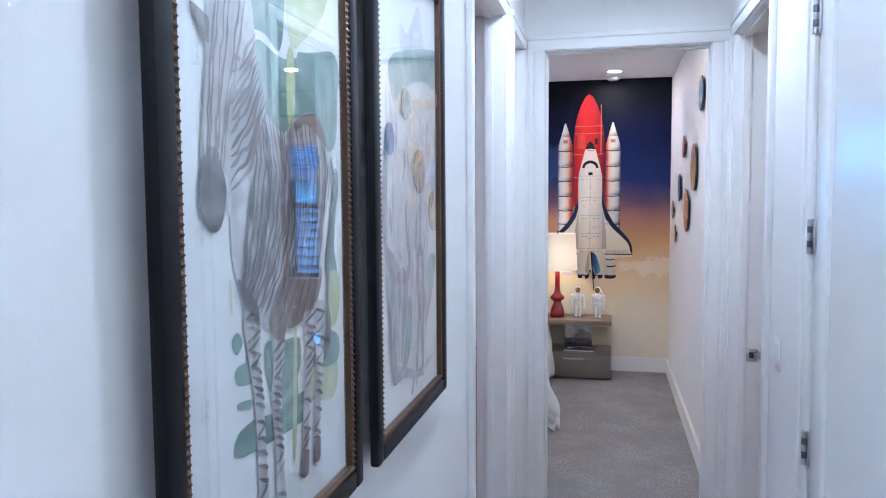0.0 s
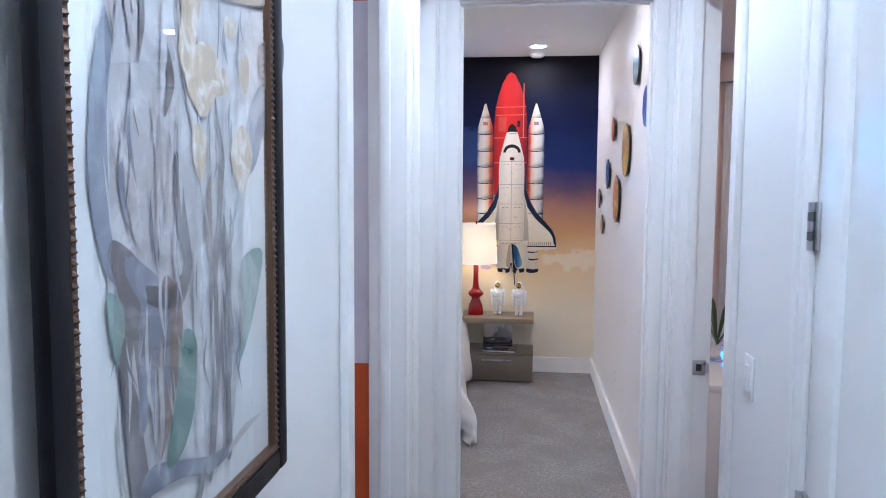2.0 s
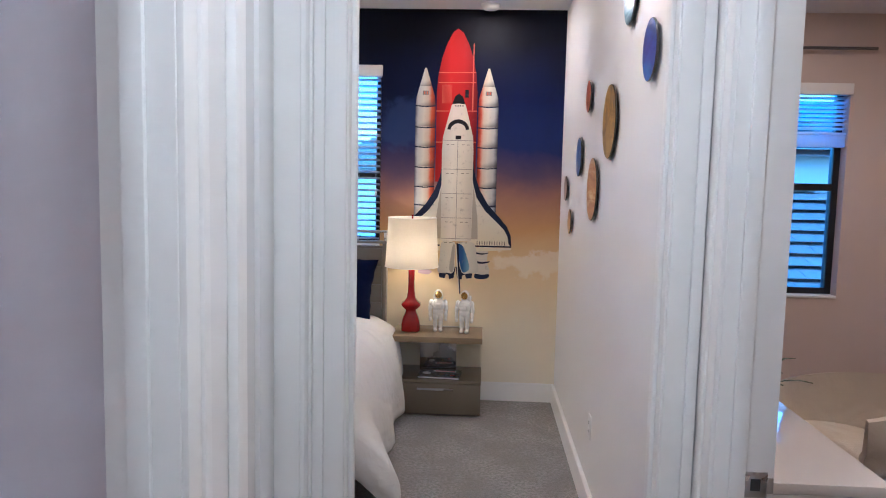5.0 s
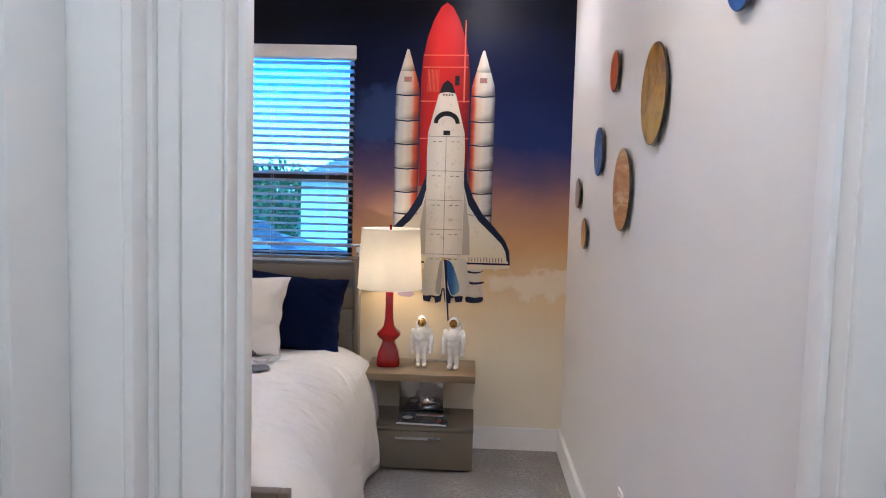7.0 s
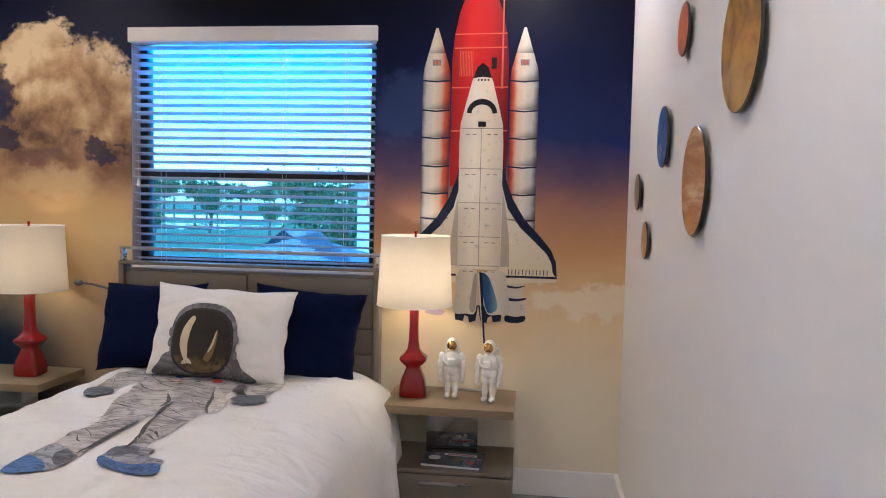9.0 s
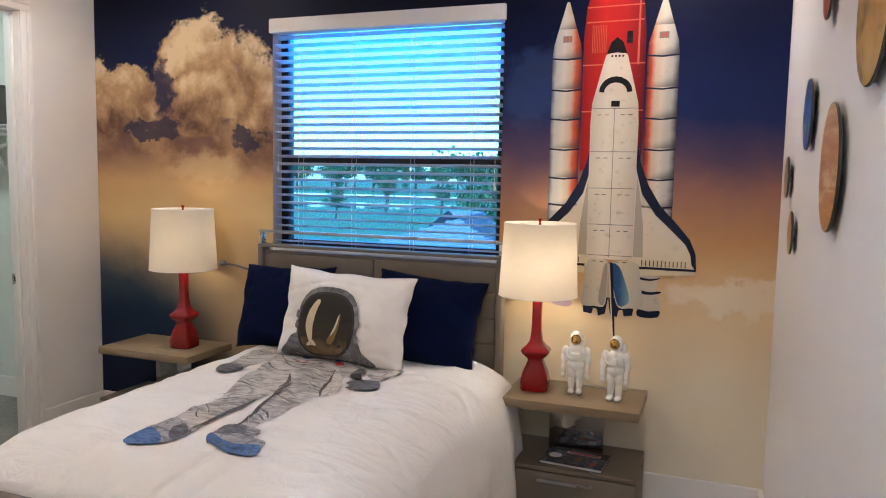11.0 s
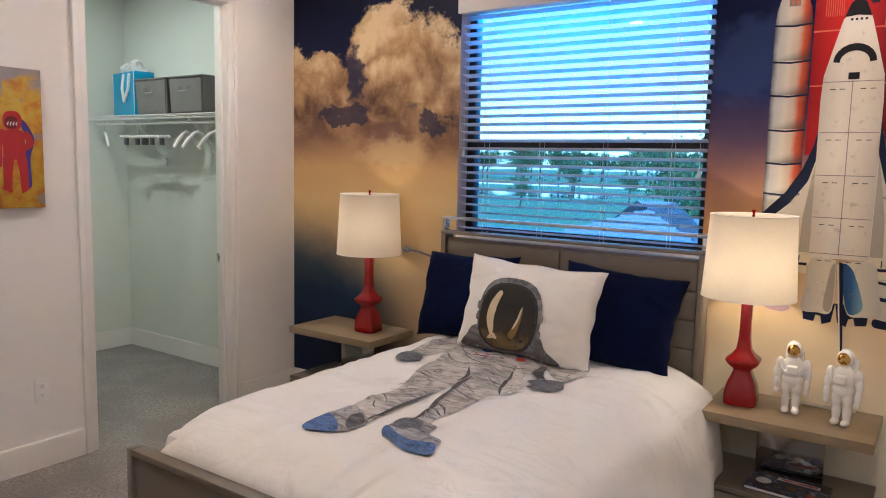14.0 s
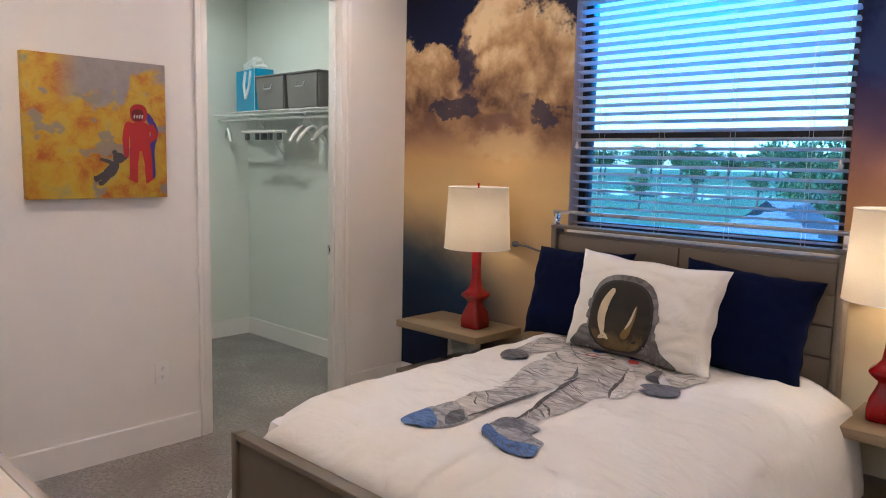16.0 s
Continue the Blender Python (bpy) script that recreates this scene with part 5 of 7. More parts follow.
def cover_mat():
    n = Nodes("printed_book_cover")
    f = n.noise(16, 5.0, 0.6, distort=1.0)
    g = n.noise(40, 4.0, 0.6)
    col = n.ramp(f, [(0.36, (0.008, 0.009, 0.014)), (0.50, (0.022, 0.026, 0.05)), (0.58, (0.06, 0.08, 0.13)), (0.70, (0.30, 0.30, 0.30))])
    col = n.mix(n.math("MULTIPLY", n.step(g, 0.64, 0.7), 0.6), col, (0.45, 0.33, 0.05))
    return n.done(col, 0.25, 0, g, 0.05, 0.0004)


M_COVER = cover_mat()
book = thing("picture_book", "dark glossy picture book lying on the nightstand", "book", at=(-0.135, -0.295, 0.2525), rz=-4)
part("cover", boxes((-0.145, 0.145, -0.10, 0.10, 0.0, 0.003), (-0.145, 0.145, -0.10, 0.10, 0.014, 0.017), (-0.145, -0.142, -0.10, 0.10, 0.003, 0.014)), M_COVER, book)
part("pages", boxes((-0.141, 0.141, -0.097, 0.097, 0.0031, 0.0139)), M_PAPER, book)
part("title_strip", boxes((-0.05, 0.11, 0.035, 0.062, 0.0172, 0.0176)), M_PRINTSTEEL, book)
part("title_bar", boxes((-0.035, 0.10, 0.040, 0.056, 0.0178, 0.0181)), M_PRINTRED, book)
for u, v, r, m in ((0.02, -0.02, 0.02, M_GOLD), (0.095, -0.05, 0.016, M_PRINTRED), (-0.09, -0.01, 0.03, M_PRINTSTEEL)):
    bm = bmesh.new()
    lathe(bm, [(r, 0.0172), (r, 0.0176)], 20, (u, v, 0))
    part("cover_picture", bm, m, book)

# ---- light fittings ----
M_CAN = plain("white_downlight_trim", (0.82, 0.82, 0.80), 0.4, vary=0.02)


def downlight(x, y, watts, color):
    ob = thing("real_and_added_downlight", "lit round recessed ceiling downlight; all but one of the set added", "downlight", "ceiling downlights", (x, y, ZC))
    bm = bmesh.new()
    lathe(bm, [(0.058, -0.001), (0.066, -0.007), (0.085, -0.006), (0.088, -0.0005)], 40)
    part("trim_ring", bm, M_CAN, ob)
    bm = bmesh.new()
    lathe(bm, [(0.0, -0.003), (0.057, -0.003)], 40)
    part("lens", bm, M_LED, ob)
    lamp("AREA", "real_and_added_lamp", look((x, y, ZC - 0.012), (x, y, 0)), watts, color, 0.11)
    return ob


# First downlight is real; the other three are added, unseen, to light the walls.
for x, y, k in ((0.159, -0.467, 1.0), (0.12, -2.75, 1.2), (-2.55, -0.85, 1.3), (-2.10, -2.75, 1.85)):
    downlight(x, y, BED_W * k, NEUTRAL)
# Corridor, closet, study and playroom downlights are added, unseen, to light those rooms.
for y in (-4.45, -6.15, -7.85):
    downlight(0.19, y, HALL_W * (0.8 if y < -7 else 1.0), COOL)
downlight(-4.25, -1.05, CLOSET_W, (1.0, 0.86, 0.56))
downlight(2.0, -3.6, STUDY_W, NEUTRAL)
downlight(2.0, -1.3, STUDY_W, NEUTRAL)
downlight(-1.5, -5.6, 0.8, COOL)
for (x, y), k in zip(LAMPS, (1.0, 0.5)):
    lamp("POINT", "lamp_bulb", pose(x, y, 0.5525 + 0.60), BULB_W * k, WARM, 0.03)
det = thing("smoke_detector", "white round smoke detector on the ceiling", "smoke detector", at=(0.152, -0.16, ZC))
bm = bmesh.new()
lathe(bm, [(0.066, 0.0), (0.068, -0.010), (0.060, -0.026), (0.045, -0.036), (0.0, -0.038)], 32)
part("housing", bm, M_PLASTIC, det)

# ---- bedroom: wall discs, art, plates ----
def planet_mat(name, a, b, c, scale=6.0, bands=False):
    n = Nodes(name)
    f = n.noise(scale, 5.0, 0.6, stretch=(1, 0.6, 5.0) if bands else (1, 1, 1.6), distort=1.2)
    col = n.ramp(f, [(0.32, a), (0.5, b), (0.66, c)])
    return n.done(col, 0.3, 0, n.noise(80, 2), 0.03, 0.0004, Specular_IOR_Level=0.4)


DISCS = (
    (-1.383, 2.070, 0.083, "orange", planet_mat("orange_planet_print", (0.50, 0.07, 0.012), (0.62, 0.17, 0.03), (0.35, 0.06, 0.02))),
    (-2.052, 1.890, 0.160, "golden yellow", planet_mat("gold_planet_print", (0.10, 0.075, 0.02), (0.46, 0.28, 0.02), (0.56, 0.38, 0.05), 5)),
    (-1.075, 1.764, 0.109, "deep blue", planet_mat("blue_planet_print", (0.01, 0.04, 0.20), (0.03, 0.12, 0.42), (0.30, 0.34, 0.36), 14)),
    (-1.620, 1.590, 0.156, "brown and cream banded", planet_mat("banded_planet_print", (0.38, 0.12, 0.015), (0.52, 0.27, 0.06), (0.74, 0.58, 0.34), 5, True)),
    (-0.470, 1.578, 0.080, "grey-brown", planet_mat("grey_planet_print", (0.17, 0.13, 0.09), (0.32, 0.25, 0.17), (0.40, 0.33, 0.25))),
    (-0.736, 1.378, 0.077, "tan", planet_mat("tan_planet_print", (0.32, 0.17, 0.03), (0.52, 0.32, 0.08), (0.56, 0.40, 0.16))),
    (-2.797, 2.069, 0.103, "bright blue", planet_mat("cobalt_planet_print", (0.005, 0.02, 0.14), (0.015, 0.06, 0.34), (0.04, 0.16, 0.45), 4)),
    (-2.408, 2.335, 0.108, "teal and white", planet_mat("teal_planet_print", (0.03, 0.10, 0.13), (0.07, 0.20, 0.26), (0.35, 0.45, 0.48), 4, True)),
)
M_DISCEDGE = plain("dark_disc_edge", (0.03, 0.028, 0.025), 0.3)
for y, z, r, word, m in DISCS:
    ob = thing("planet_disc", f"glossy round {word} planet disc on the white wall", "wall art", "planet discs on the wall", (XR - 0.001, y, z))
    bm = bmesh.new()
    lathe(bm, [(r - 0.004, 0.0), (r, 0.002), (r, 0.006), (r - 0.002, 0.008)], 48)
    bmesh.ops.transform(bm, matrix=Matrix.Rotation(radians(-90), 4, "Y") @ Matrix.Translation((0, 0, 0.012)), verts=bm.verts)
    part("rim", bm, M_DISCEDGE, ob)
    bm = bmesh.new()
    lathe(bm, [(r - 0.002, 0.0082), (r * 0.7, 0.0096), (0.0, 0.010)], 48)
    bmesh.ops.transform(bm, matrix=Matrix.Rotation(radians(-90), 4, "Y") @ Matrix.Translation((0, 0, 0.012)), verts=bm.verts)
    part("face", bm, m, ob)
    bm = bmesh.new()
    tube(bm, [(0, 0, 0), (-0.0135, 0, 0)], 0.02, 12)
    part("spacer", bm, M_DARKSTEEL, ob)


def outlet(name, x, y, z, away, label):
    ob = thing(name, label, "outlet", at=(x, y, z))
    part("plate", boxes((0, away * 0.006, -0.035, 0.035, -0.058, 0.058), bevel=0.002), M_PLASTIC, ob)
    for dz in (-0.022, 0.022):
        part("socket_face", boxes((away * 0.0062, away * 0.0085, -0.017, 0.017, dz - 0.015, dz + 0.015), bevel=0.0008), M_PLASTIC, ob)
        for dy in (-0.006, 0.006):
            part("slot", boxes((away * 0.0086, away * 0.0092, dy - 0.001, dy + 0.001, dz - 0.002, dz + 0.006)), M_DARK, ob)
        part("slot", boxes((away * 0.0086, away * 0.0092, -0.002, 0.002, dz - 0.010, dz - 0.006)), M_DARK, ob)
    return ob


outlet("wall_outlet", XR, -1.772, 0.430, -1, "white duplex outlet low on the white wall")
outlet("wall_outlet", XL, -1.678, 0.388, 1, "white duplex outlet low on the white wall")
sw = thing("light_switch", "white rocker dimmer switch on the corridor wall", "light switch", at=(CR, -4.622, 1.160))
part("plate", boxes((-0.006, 0, -0.036, 0.036, -0.058, 0.058), bevel=0.002), M_PLASTIC, sw)
part("rocker", boxes((-0.011, -0.0062, -0.016, 0.016, -0.034, 0.034), bevel=0.002), M_PLASTIC, sw)
part("dimmer_slide", boxes((-0.016, -0.0112, -0.008, 0.008, -0.030, -0.008), bevel=0.001), M_PLASTIC, sw)


def strike(name, at, along, label):
    """A latch plate let into a jamb; along is the way across the jamb's depth."""
    ob = thing(name, label, "strike plate", at=at)
    if along == "x":
        part("plate", boxes((-0.028, 0.028, -0.0012, 0.0012, -0.030, 0.030), bevel=0.0008), M_STEEL, ob)
        part("latch_hole", boxes((-0.010, 0.012, -0.0022, -0.0013, -0.014, 0.014)), M_DARK, ob)
        part("lip", boxes((0.026, 0.040, -0.006, -0.0013, -0.018, 0.018), bevel=0.001), M_STEEL, ob)
    return ob


strike("strike_plate", (CR + 0.090, OY1 - 0.0015, 0.952), "x", "square steel strike plate on the white jamb")
strike("strike_plate", (XL - 0.085, CY1 - 0.0015, 0.925), "x", "small steel strike plate on the closet jamb")


def canvas_mat():
    n = Nodes("yellow_painted_canvas")
    p = n.xyz()
    a, b, c = n.noise(8.0, 7.0, 0.7, distort=0.35), n.noise(3.2, 5.0, 0.6, distort=0.8), n.noise(22.0, 5.0, 0.6)
    col = n.ramp(a, [(0.33, (0.34, 0.08, 0.006)), (0.42, (0.42, 0.18, 0.006)), (0.49, (0.46, 0.27, 0.008)), (0.58, (0.50, 0.34, 0.015)), (0.70, (0.34, 0.30, 0.09))])
    grey = n.math("MULTIPLY", n.step(n.math("ADD", n.math("MULTIPLY", p[2], 2.2), n.math("MULTIPLY", b, 1.5)), 4.54, 4.66), n.step(p[1], -2.17, -2.02))
    col = n.mix(grey, col, n.mix(c, (0.20, 0.18, 0.17), (0.32, 0.29, 0.29)))
    spots = n.math("MULTIPLY", n.step(n.noise(6.0, 3.0, 0.5, stretch=(1, 1, 1.6)), 0.61, 0.64), 0.85)
    col = n.mix(spots, col, (0.24, 0.22, 0.18))
    green = n.math("MULTIPLY", n.step(n.noise(4.4, 4.0), 0.60, 0.68), n.step(p[1], -2.12, -2.26))
    col = n.mix(green, col, (0.20, 0.24, 0.12))
    return n.done(col, 0.6, 0, c, 0.5, 0.003)


canvas = thing("painting_on_canvas", "yellow canvas painting of a red spaceman with a toy bear", "painting")
AX, AY0, AY1, AZ0, AZ1 = XL + 0.001, -2.278, -1.645, 1.282, 1.918
part("canvas_body", boxes((AX, AX + 0.042, AY0, AY1, AZ0, AZ1), bevel=0.003), canvas_mat(), canvas)
M_ARTRED = plain("painted_red", (0.38, 0.012, 0.012), 0.6, vary=0.25, scale=14, grain=60, strength=0.4, depth=0.002)
M_ARTDARKRED = plain("painted_dark_red", (0.14, 0.008, 0.01), 0.6, vary=0.25, scale=14)
M_ARTBLUE = plain("painted_violet_blue", (0.05, 0.035, 0.26), 0.6, vary=0.25, scale=14)
M_ARTGREY = plain("painted_charcoal", (0.055, 0.047, 0.052), 0.6, vary=0.3, scale=16)
M_ARTWHITE = plain("painted_white", (0.7, 0.68, 0.66), 0.6)


def paint(name, pts, mat, layer):
    bm = bmesh.new()
    w, h = AY1 - AY0, AZ1 - AZ0
    up = AX + 0.0425 + 0.0008 * layer + lift()
    sheet(bm, pts, lambda u, v: (up, AY0 + (u - 0.036) * w, AZ0 + v * h))
    return part(name, bm, mat, canvas)


def blot(name, path, widths, mat, layer):
    return paint(name, limb_outline([(u - 0.012, v) for u, v in path], [0.8 * w for w in widths]), mat, layer)


blot("painted_shadow", [(0.90, 0.62), (0.955, 0.50), (0.92, 0.36), (0.93, 0.16)], [0.05, 0.07, 0.08, 0.06], M_ARTBLUE, 0)
blot("painted_body", [(0.83, 0.55), (0.84, 0.45), (0.84, 0.36)], [0.17, 0.19, 0.16], M_ARTRED, 1)
blot("painted_leg", [(0.80, 0.38), (0.79, 0.26), (0.785, 0.15), (0.775, 0.13)], [0.085, 0.08, 0.075, 0.10], M_ARTRED, 1)
blot("painted_leg", [(0.885, 0.38), (0.90, 0.26), (0.905, 0.15), (0.92, 0.13)], [0.08, 0.075, 0.07, 0.10], M_ARTRED, 1)
blot("painted_arm", [(0.765, 0.55), (0.735, 0.45), (0.735, 0.36), (0.735, 0.30)], [0.07, 0.065, 0.055, 0.035], M_ARTRED, 1)
blot("painted_arm", [(0.92, 0.54), (0.955, 0.47), (0.91, 0.43), (0.87, 0.42)], [0.06, 0.06, 0.055, 0.035], M_ARTRED, 2)
paint("painted_helmet", oval(0.822, 0.625, 0.066, 0.070), M_ARTRED, 2)
paint("painted_visor", oval(0.815, 0.612, 0.046, 0.045), M_ARTDARKRED, 3)
for k in range(4):
    blot("painted_mark", [(0.795 + 0.02 * k, 0.600), (0.805 + 0.02 * k, 0.618), (0.80 + 0.02 * k, 0.592)], [0.006, 0.008, 0.005], M_ARTWHITE, 4)
blot("painted_bear_body", [(0.66, 0.26), (0.62, 0.20), (0.58, 0.17)], [0.06, 0.10, 0.07], M_ARTGREY, 1)
paint("painted_bear_head", oval(0.665, 0.295, 0.042, 0.038, 18), M_ARTGREY, 2)
paint("painted_bear_ear", oval(0.635, 0.335, 0.018, 0.018, 12), M_ARTGREY, 3)
blot("painted_bear_leg", [(0.60, 0.19), (0.53, 0.15), (0.50, 0.14)], [0.05, 0.05, 0.045], M_ARTGREY, 2)
blot("painted_bear_leg", [(0.60, 0.17), (0.555, 0.115), (0.53, 0.11)], [0.05, 0.045, 0.04], M_ARTGREY, 3)
blot("painted_bear_arm", [(0.62, 0.26), (0.58, 0.275), (0.545, 0.285)], [0.03, 0.03, 0.025], M_ARTGREY, 3)
blot("painted_bear_arm", [(0.68, 0.27), (0.71, 0.285), (0.735, 0.30)], [0.03, 0.025, 0.02], M_ARTGREY, 3)

M_GLOSSGREY = plain("glossy_grey_lacquer", (0.40, 0.37, 0.34), 0.08, vary=0.04, scale=3, grain=60, strength=0.02, Coat_Weight=0.5)
M_CREAMTOP = plain("cream_lacquer", (0.72, 0.68, 0.60), 0.2, vary=0.03, scale=3)
dresser = thing("dresser", "low cream dresser with a glossy grey rim against the wall", "dresser")
part("carcass", boxes((-2.45, -0.64, -3.345, -2.86, 0.06, 0.752), bevel=0.004), M_GLOSSGREY, dresser)
part("rim", boxes((-2.46, -0.63, -2.8595, -2.835, 0.06, 0.78), (-2.46, -0.63, -3.352, -3.3455, 0.06, 0.78), bevel=0.002), M_GLOSSGREY, dresser)
part("top", boxes((-2.45, -0.64, -3.345, -2.86, 0.7525, 0.776), bevel=0.002), M_CREAMTOP, dresser)
for a in (-2.40, -0.74):
    part("foot", boxes((a, a + 0.05, -3.30, -2.90, 0.0, 0.0595)), M_DARKSTEEL, dresser)

# ---- closet ----
M_WIRE = plain("white_coated_wire", (0.78, 0.79, 0.78), 0.35)
M_BOX = plain("grey_felt_box", (0.17, 0.165, 0.155), 0.75, vary=0.12, scale=14, grain=300, strength=0.4)
M_BAG = plain("turquoise_gift_paper", (0.02, 0.30, 0.55), 0.35, vary=0.06, scale=8)
M_RIBBON = plain("white_ribbon", (0.78, 0.78, 0.78), 0.5)
M_HANGER = plain("white_hanger_wood", (0.78, 0.77, 0.74), 0.35)
SHX0, SHX1, SHZ = -5.148, XL - 0.114, 1.825
shelf = thing("wire_shelf", "white coated wire shelf with a hanging rod", "shelf")
for y in (-0.315, -0.16, -0.02):
    bm = bmesh.new()
    tube(bm, [(SHX0, y, SHZ), (SHX1, y, SHZ)], 0.0035, 6)
    part("long_wire", bm, M_WIRE, shelf)
wire = bmesh.new()
tube(wire, [(0, -0.018, 0), (0, -0.315, 0), (0, -0.322, -0.028)], 0.0018, 5)
wme = mesh_of("cross_wire", wire, M_WIRE, 60)
k = SHX0 + 0.02
while k < SHX1:
    o = new("cross_wire", wme)
    o.parent, o.location = shelf, (k, 0, SHZ + 0.004)
    k += 0.026
bm = bmesh.new()
tube(bm, [(SHX0, -0.322, SHZ - 0.026), (SHX1, -0.322, SHZ - 0.026)], 0.0035, 6)
part("front_lip", bm, M_WIRE, shelf)
bm = bmesh.new()
tube(bm, [(SHX0, -0.27, SHZ - 0.055), (SHX1, -0.27, SHZ - 0.055)], 0.009, 10)
part("rod", bm, M_WIRE, shelf)
for x in (-4.62, -3.98):
    bm = bmesh.new()
    tube(bm, [(x, -0.30, SHZ - 0.01), (x, -0.016, SHZ - 0.32)], 0.006, 8)
    part("brace", bm, M_WIRE, shelf)
    part("brace_foot", boxes((x - 0.012, x + 0.012, -0.020, -0.0125, SHZ - 0.36, SHZ - 0.30)), M_STEEL, shelf)


def storage_box(x0, x1, label):
    ob = thing("storage_box", label, "storage box", "boxes on the closet shelf", ((x0 + x1) / 2, -0.165, SHZ + 0.0065))
    w = (x1 - x0) / 2
    bm = bmesh.new()
    box(bm, -w, w, -0.15, 0.13, 0, 0.235)
    for v in bm.verts:
        if v.co.z < 0.1:
            v.co.x *= 0.94
            v.co.y *= 0.94
    bmesh.ops.bevel(bm, geom=list(bm.edges), offset=0.008, segments=2, affect="EDGES")
    part("box_body", bm, M_BOX, ob)
    part("lid_rim", boxes((-w - 0.003, w + 0.003, -0.153, 0.133, 0.2355, 0.247), bevel=0.003), M_BOX, ob)
    bm = bmesh.new()
    tube(bm, [(-0.04, -0.150, 0.175), (-0.045, -0.162, 0.172), (-0.04, -0.166, 0.145), (0.04, -0.166, 0.145), (0.045, -0.162, 0.172), (0.04, -0.150, 0.175)], 0.004, 8)
    part("box_handle", bm, M_STEEL, ob, "steel ring handle")
    return ob


storage_box(-4.545, -4.185, "grey felt storage box with a steel handle on the shelf")
storage_box(-4.155, -3.790, "grey felt storage box with a steel handle on the shelf")
bag = thing("gift_bag", "turquoise paper gift bag with white ribbon handles", "bag", at=(-4.78, -0.175, SHZ + 0.0065), rz=-10)
bm = bmesh.new()
box(bm, -0.19, 0.19, -0.075, 0.075, 0, 0.315)
bmesh.ops.bevel(bm, geom=list(bm.edges), offset=0.003, segments=1, affect="EDGES")
part("bag_body", bm, M_BAG, bag)
part("bag_edge", boxes((-0.193, -0.186, -0.078, -0.0755, 0, 0.316), (0.186, 0.193, -0.078, -0.0755, 0, 0.316)), M_RIBBON, bag)
for dy in (-0.080, 0.080):
    bm = bmesh.new()
    tube(bm, [(0.02, dy, 0.30), (0.0, dy - 0.006, 0.20), (0.05, dy - 0.012, 0.10), (0.11, dy - 0.006, 0.19), (0.12, dy, 0.30)], 0.011, 6)
    part("ribbon_handle", bm, M_RIBBON, bag)
bm = bmesh.new()
for i in range(7):
    ball(bm, (-0.12 + 0.04 * i, 0.01 * (-1) ** i, 0.325 + 0.02 * (i % 3)), 0.035, 0.05, 0.035 + 0.012 * (i % 2), 7, 5)
for v in bm.verts:
    v.co += 0.015 * noise.noise_vector(v.co * 25)
part("tissue_paper", bm, M_PAPER, bag, soft=15)


def hanger(x, y, z, rz, label):
    ob = thing("clothes_hanger", label, "hanger", "hangers on the rod", (x, y, z), rz)
    bm = bmesh.new()
    for s in (-1, 1):
        tube(bm, [(0, 0, -0.055), (0, s * 0.06, -0.070), (0, s * 0.14, -0.115), (0, s * 0.205, -0.165)], [0.010, 0.012, 0.012, 0.009], 8)
    part("shoulder", bm, M_HANGER, ob)
    bm = bmesh.new()
    tube(bm, [(0, 0, -0.055), (0, 0, -0.02)] + [(0, 0.018 * math.sin(a) - 0.0, 0.0 - 0.0 + 0.018 * (1 - math.cos(a)) - 0.006) for a in (0.5, 1.2, 2.0, 2.8, 3.6)], 0.0018, 6)
    part("hook", bm, M_STEEL, ob)
    return ob


for x, rz in ((-3.90, 24), (-4.02, 30), (-3.72, 20), (-5.02, 66)):
    hanger(x, -0.27, SHZ - 0.064, rz, "white hanger hanging on the closet rod")


def clip_hanger(x, rz):
    ob = thing("clip_hanger", "white clip hanger with metal clips on the rod", "hanger", "clip hangers on the rod", (x, -0.27, SHZ - 0.064), rz)
    bm = bmesh.new()
    tube(bm, [(-0.17, 0, -0.085), (0.17, 0, -0.085)], 0.010, 8)
    part("bar", bm, M_HANGER, ob)
    bm = bmesh.new()
    tube(bm, [(0, 0, -0.075), (0, 0, -0.02), (0, 0.015, 0.005), (0, 0.004, 0.022)], 0.002, 6)
    part("hook", bm, M_STEEL, ob)
    for u in (-0.11, 0.09):
        part("clip", boxes((u - 0.014, u + 0.014, -0.012, 0.012, -0.145, -0.096), bevel=0.003), M_DARKSTEEL, ob)


for x, rz in ((-4.60, 8), (-4.50, -4), (-4.40, 3)):
    clip_hanger(x, rz)


# ---- corridor: framed watercolours ----
M_FRAMEBLACK = plain("black_stained_frame", (0.006, 0.006, 0.008), 0.45, vary=0.3, scale=24, grain=90, strength=0.3, Specular_IOR_Level=0.22)
M_FRAMEGOLD = plain("antique_gold_beading", (0.12, 0.07, 0.038), 0.4, 0.5, vary=0.3, scale=30)


def wash(name, color, keep=0.5, scale=12.0):
    """Watercolour: pigment pooling at edges over white paper."""
    n = Nodes(name)
    f = n.noise(scale, 6.0, 0.62, distort=1.4)
    g = n.noise(scale * 3, 4.0, 0.6)
    pale = tuple(c * (1 - keep) + 0.78 * keep for c in color)
    col = n.ramp(f, [(0.30, shade(color, 0.75)), (0.48, color), (0.66, pale)])
    col = n.mix(n.math("MULTIPLY", g, 0.25), col, pale)
    return n.done(col, 0.85, 0, g, 0.1, 0.0004)


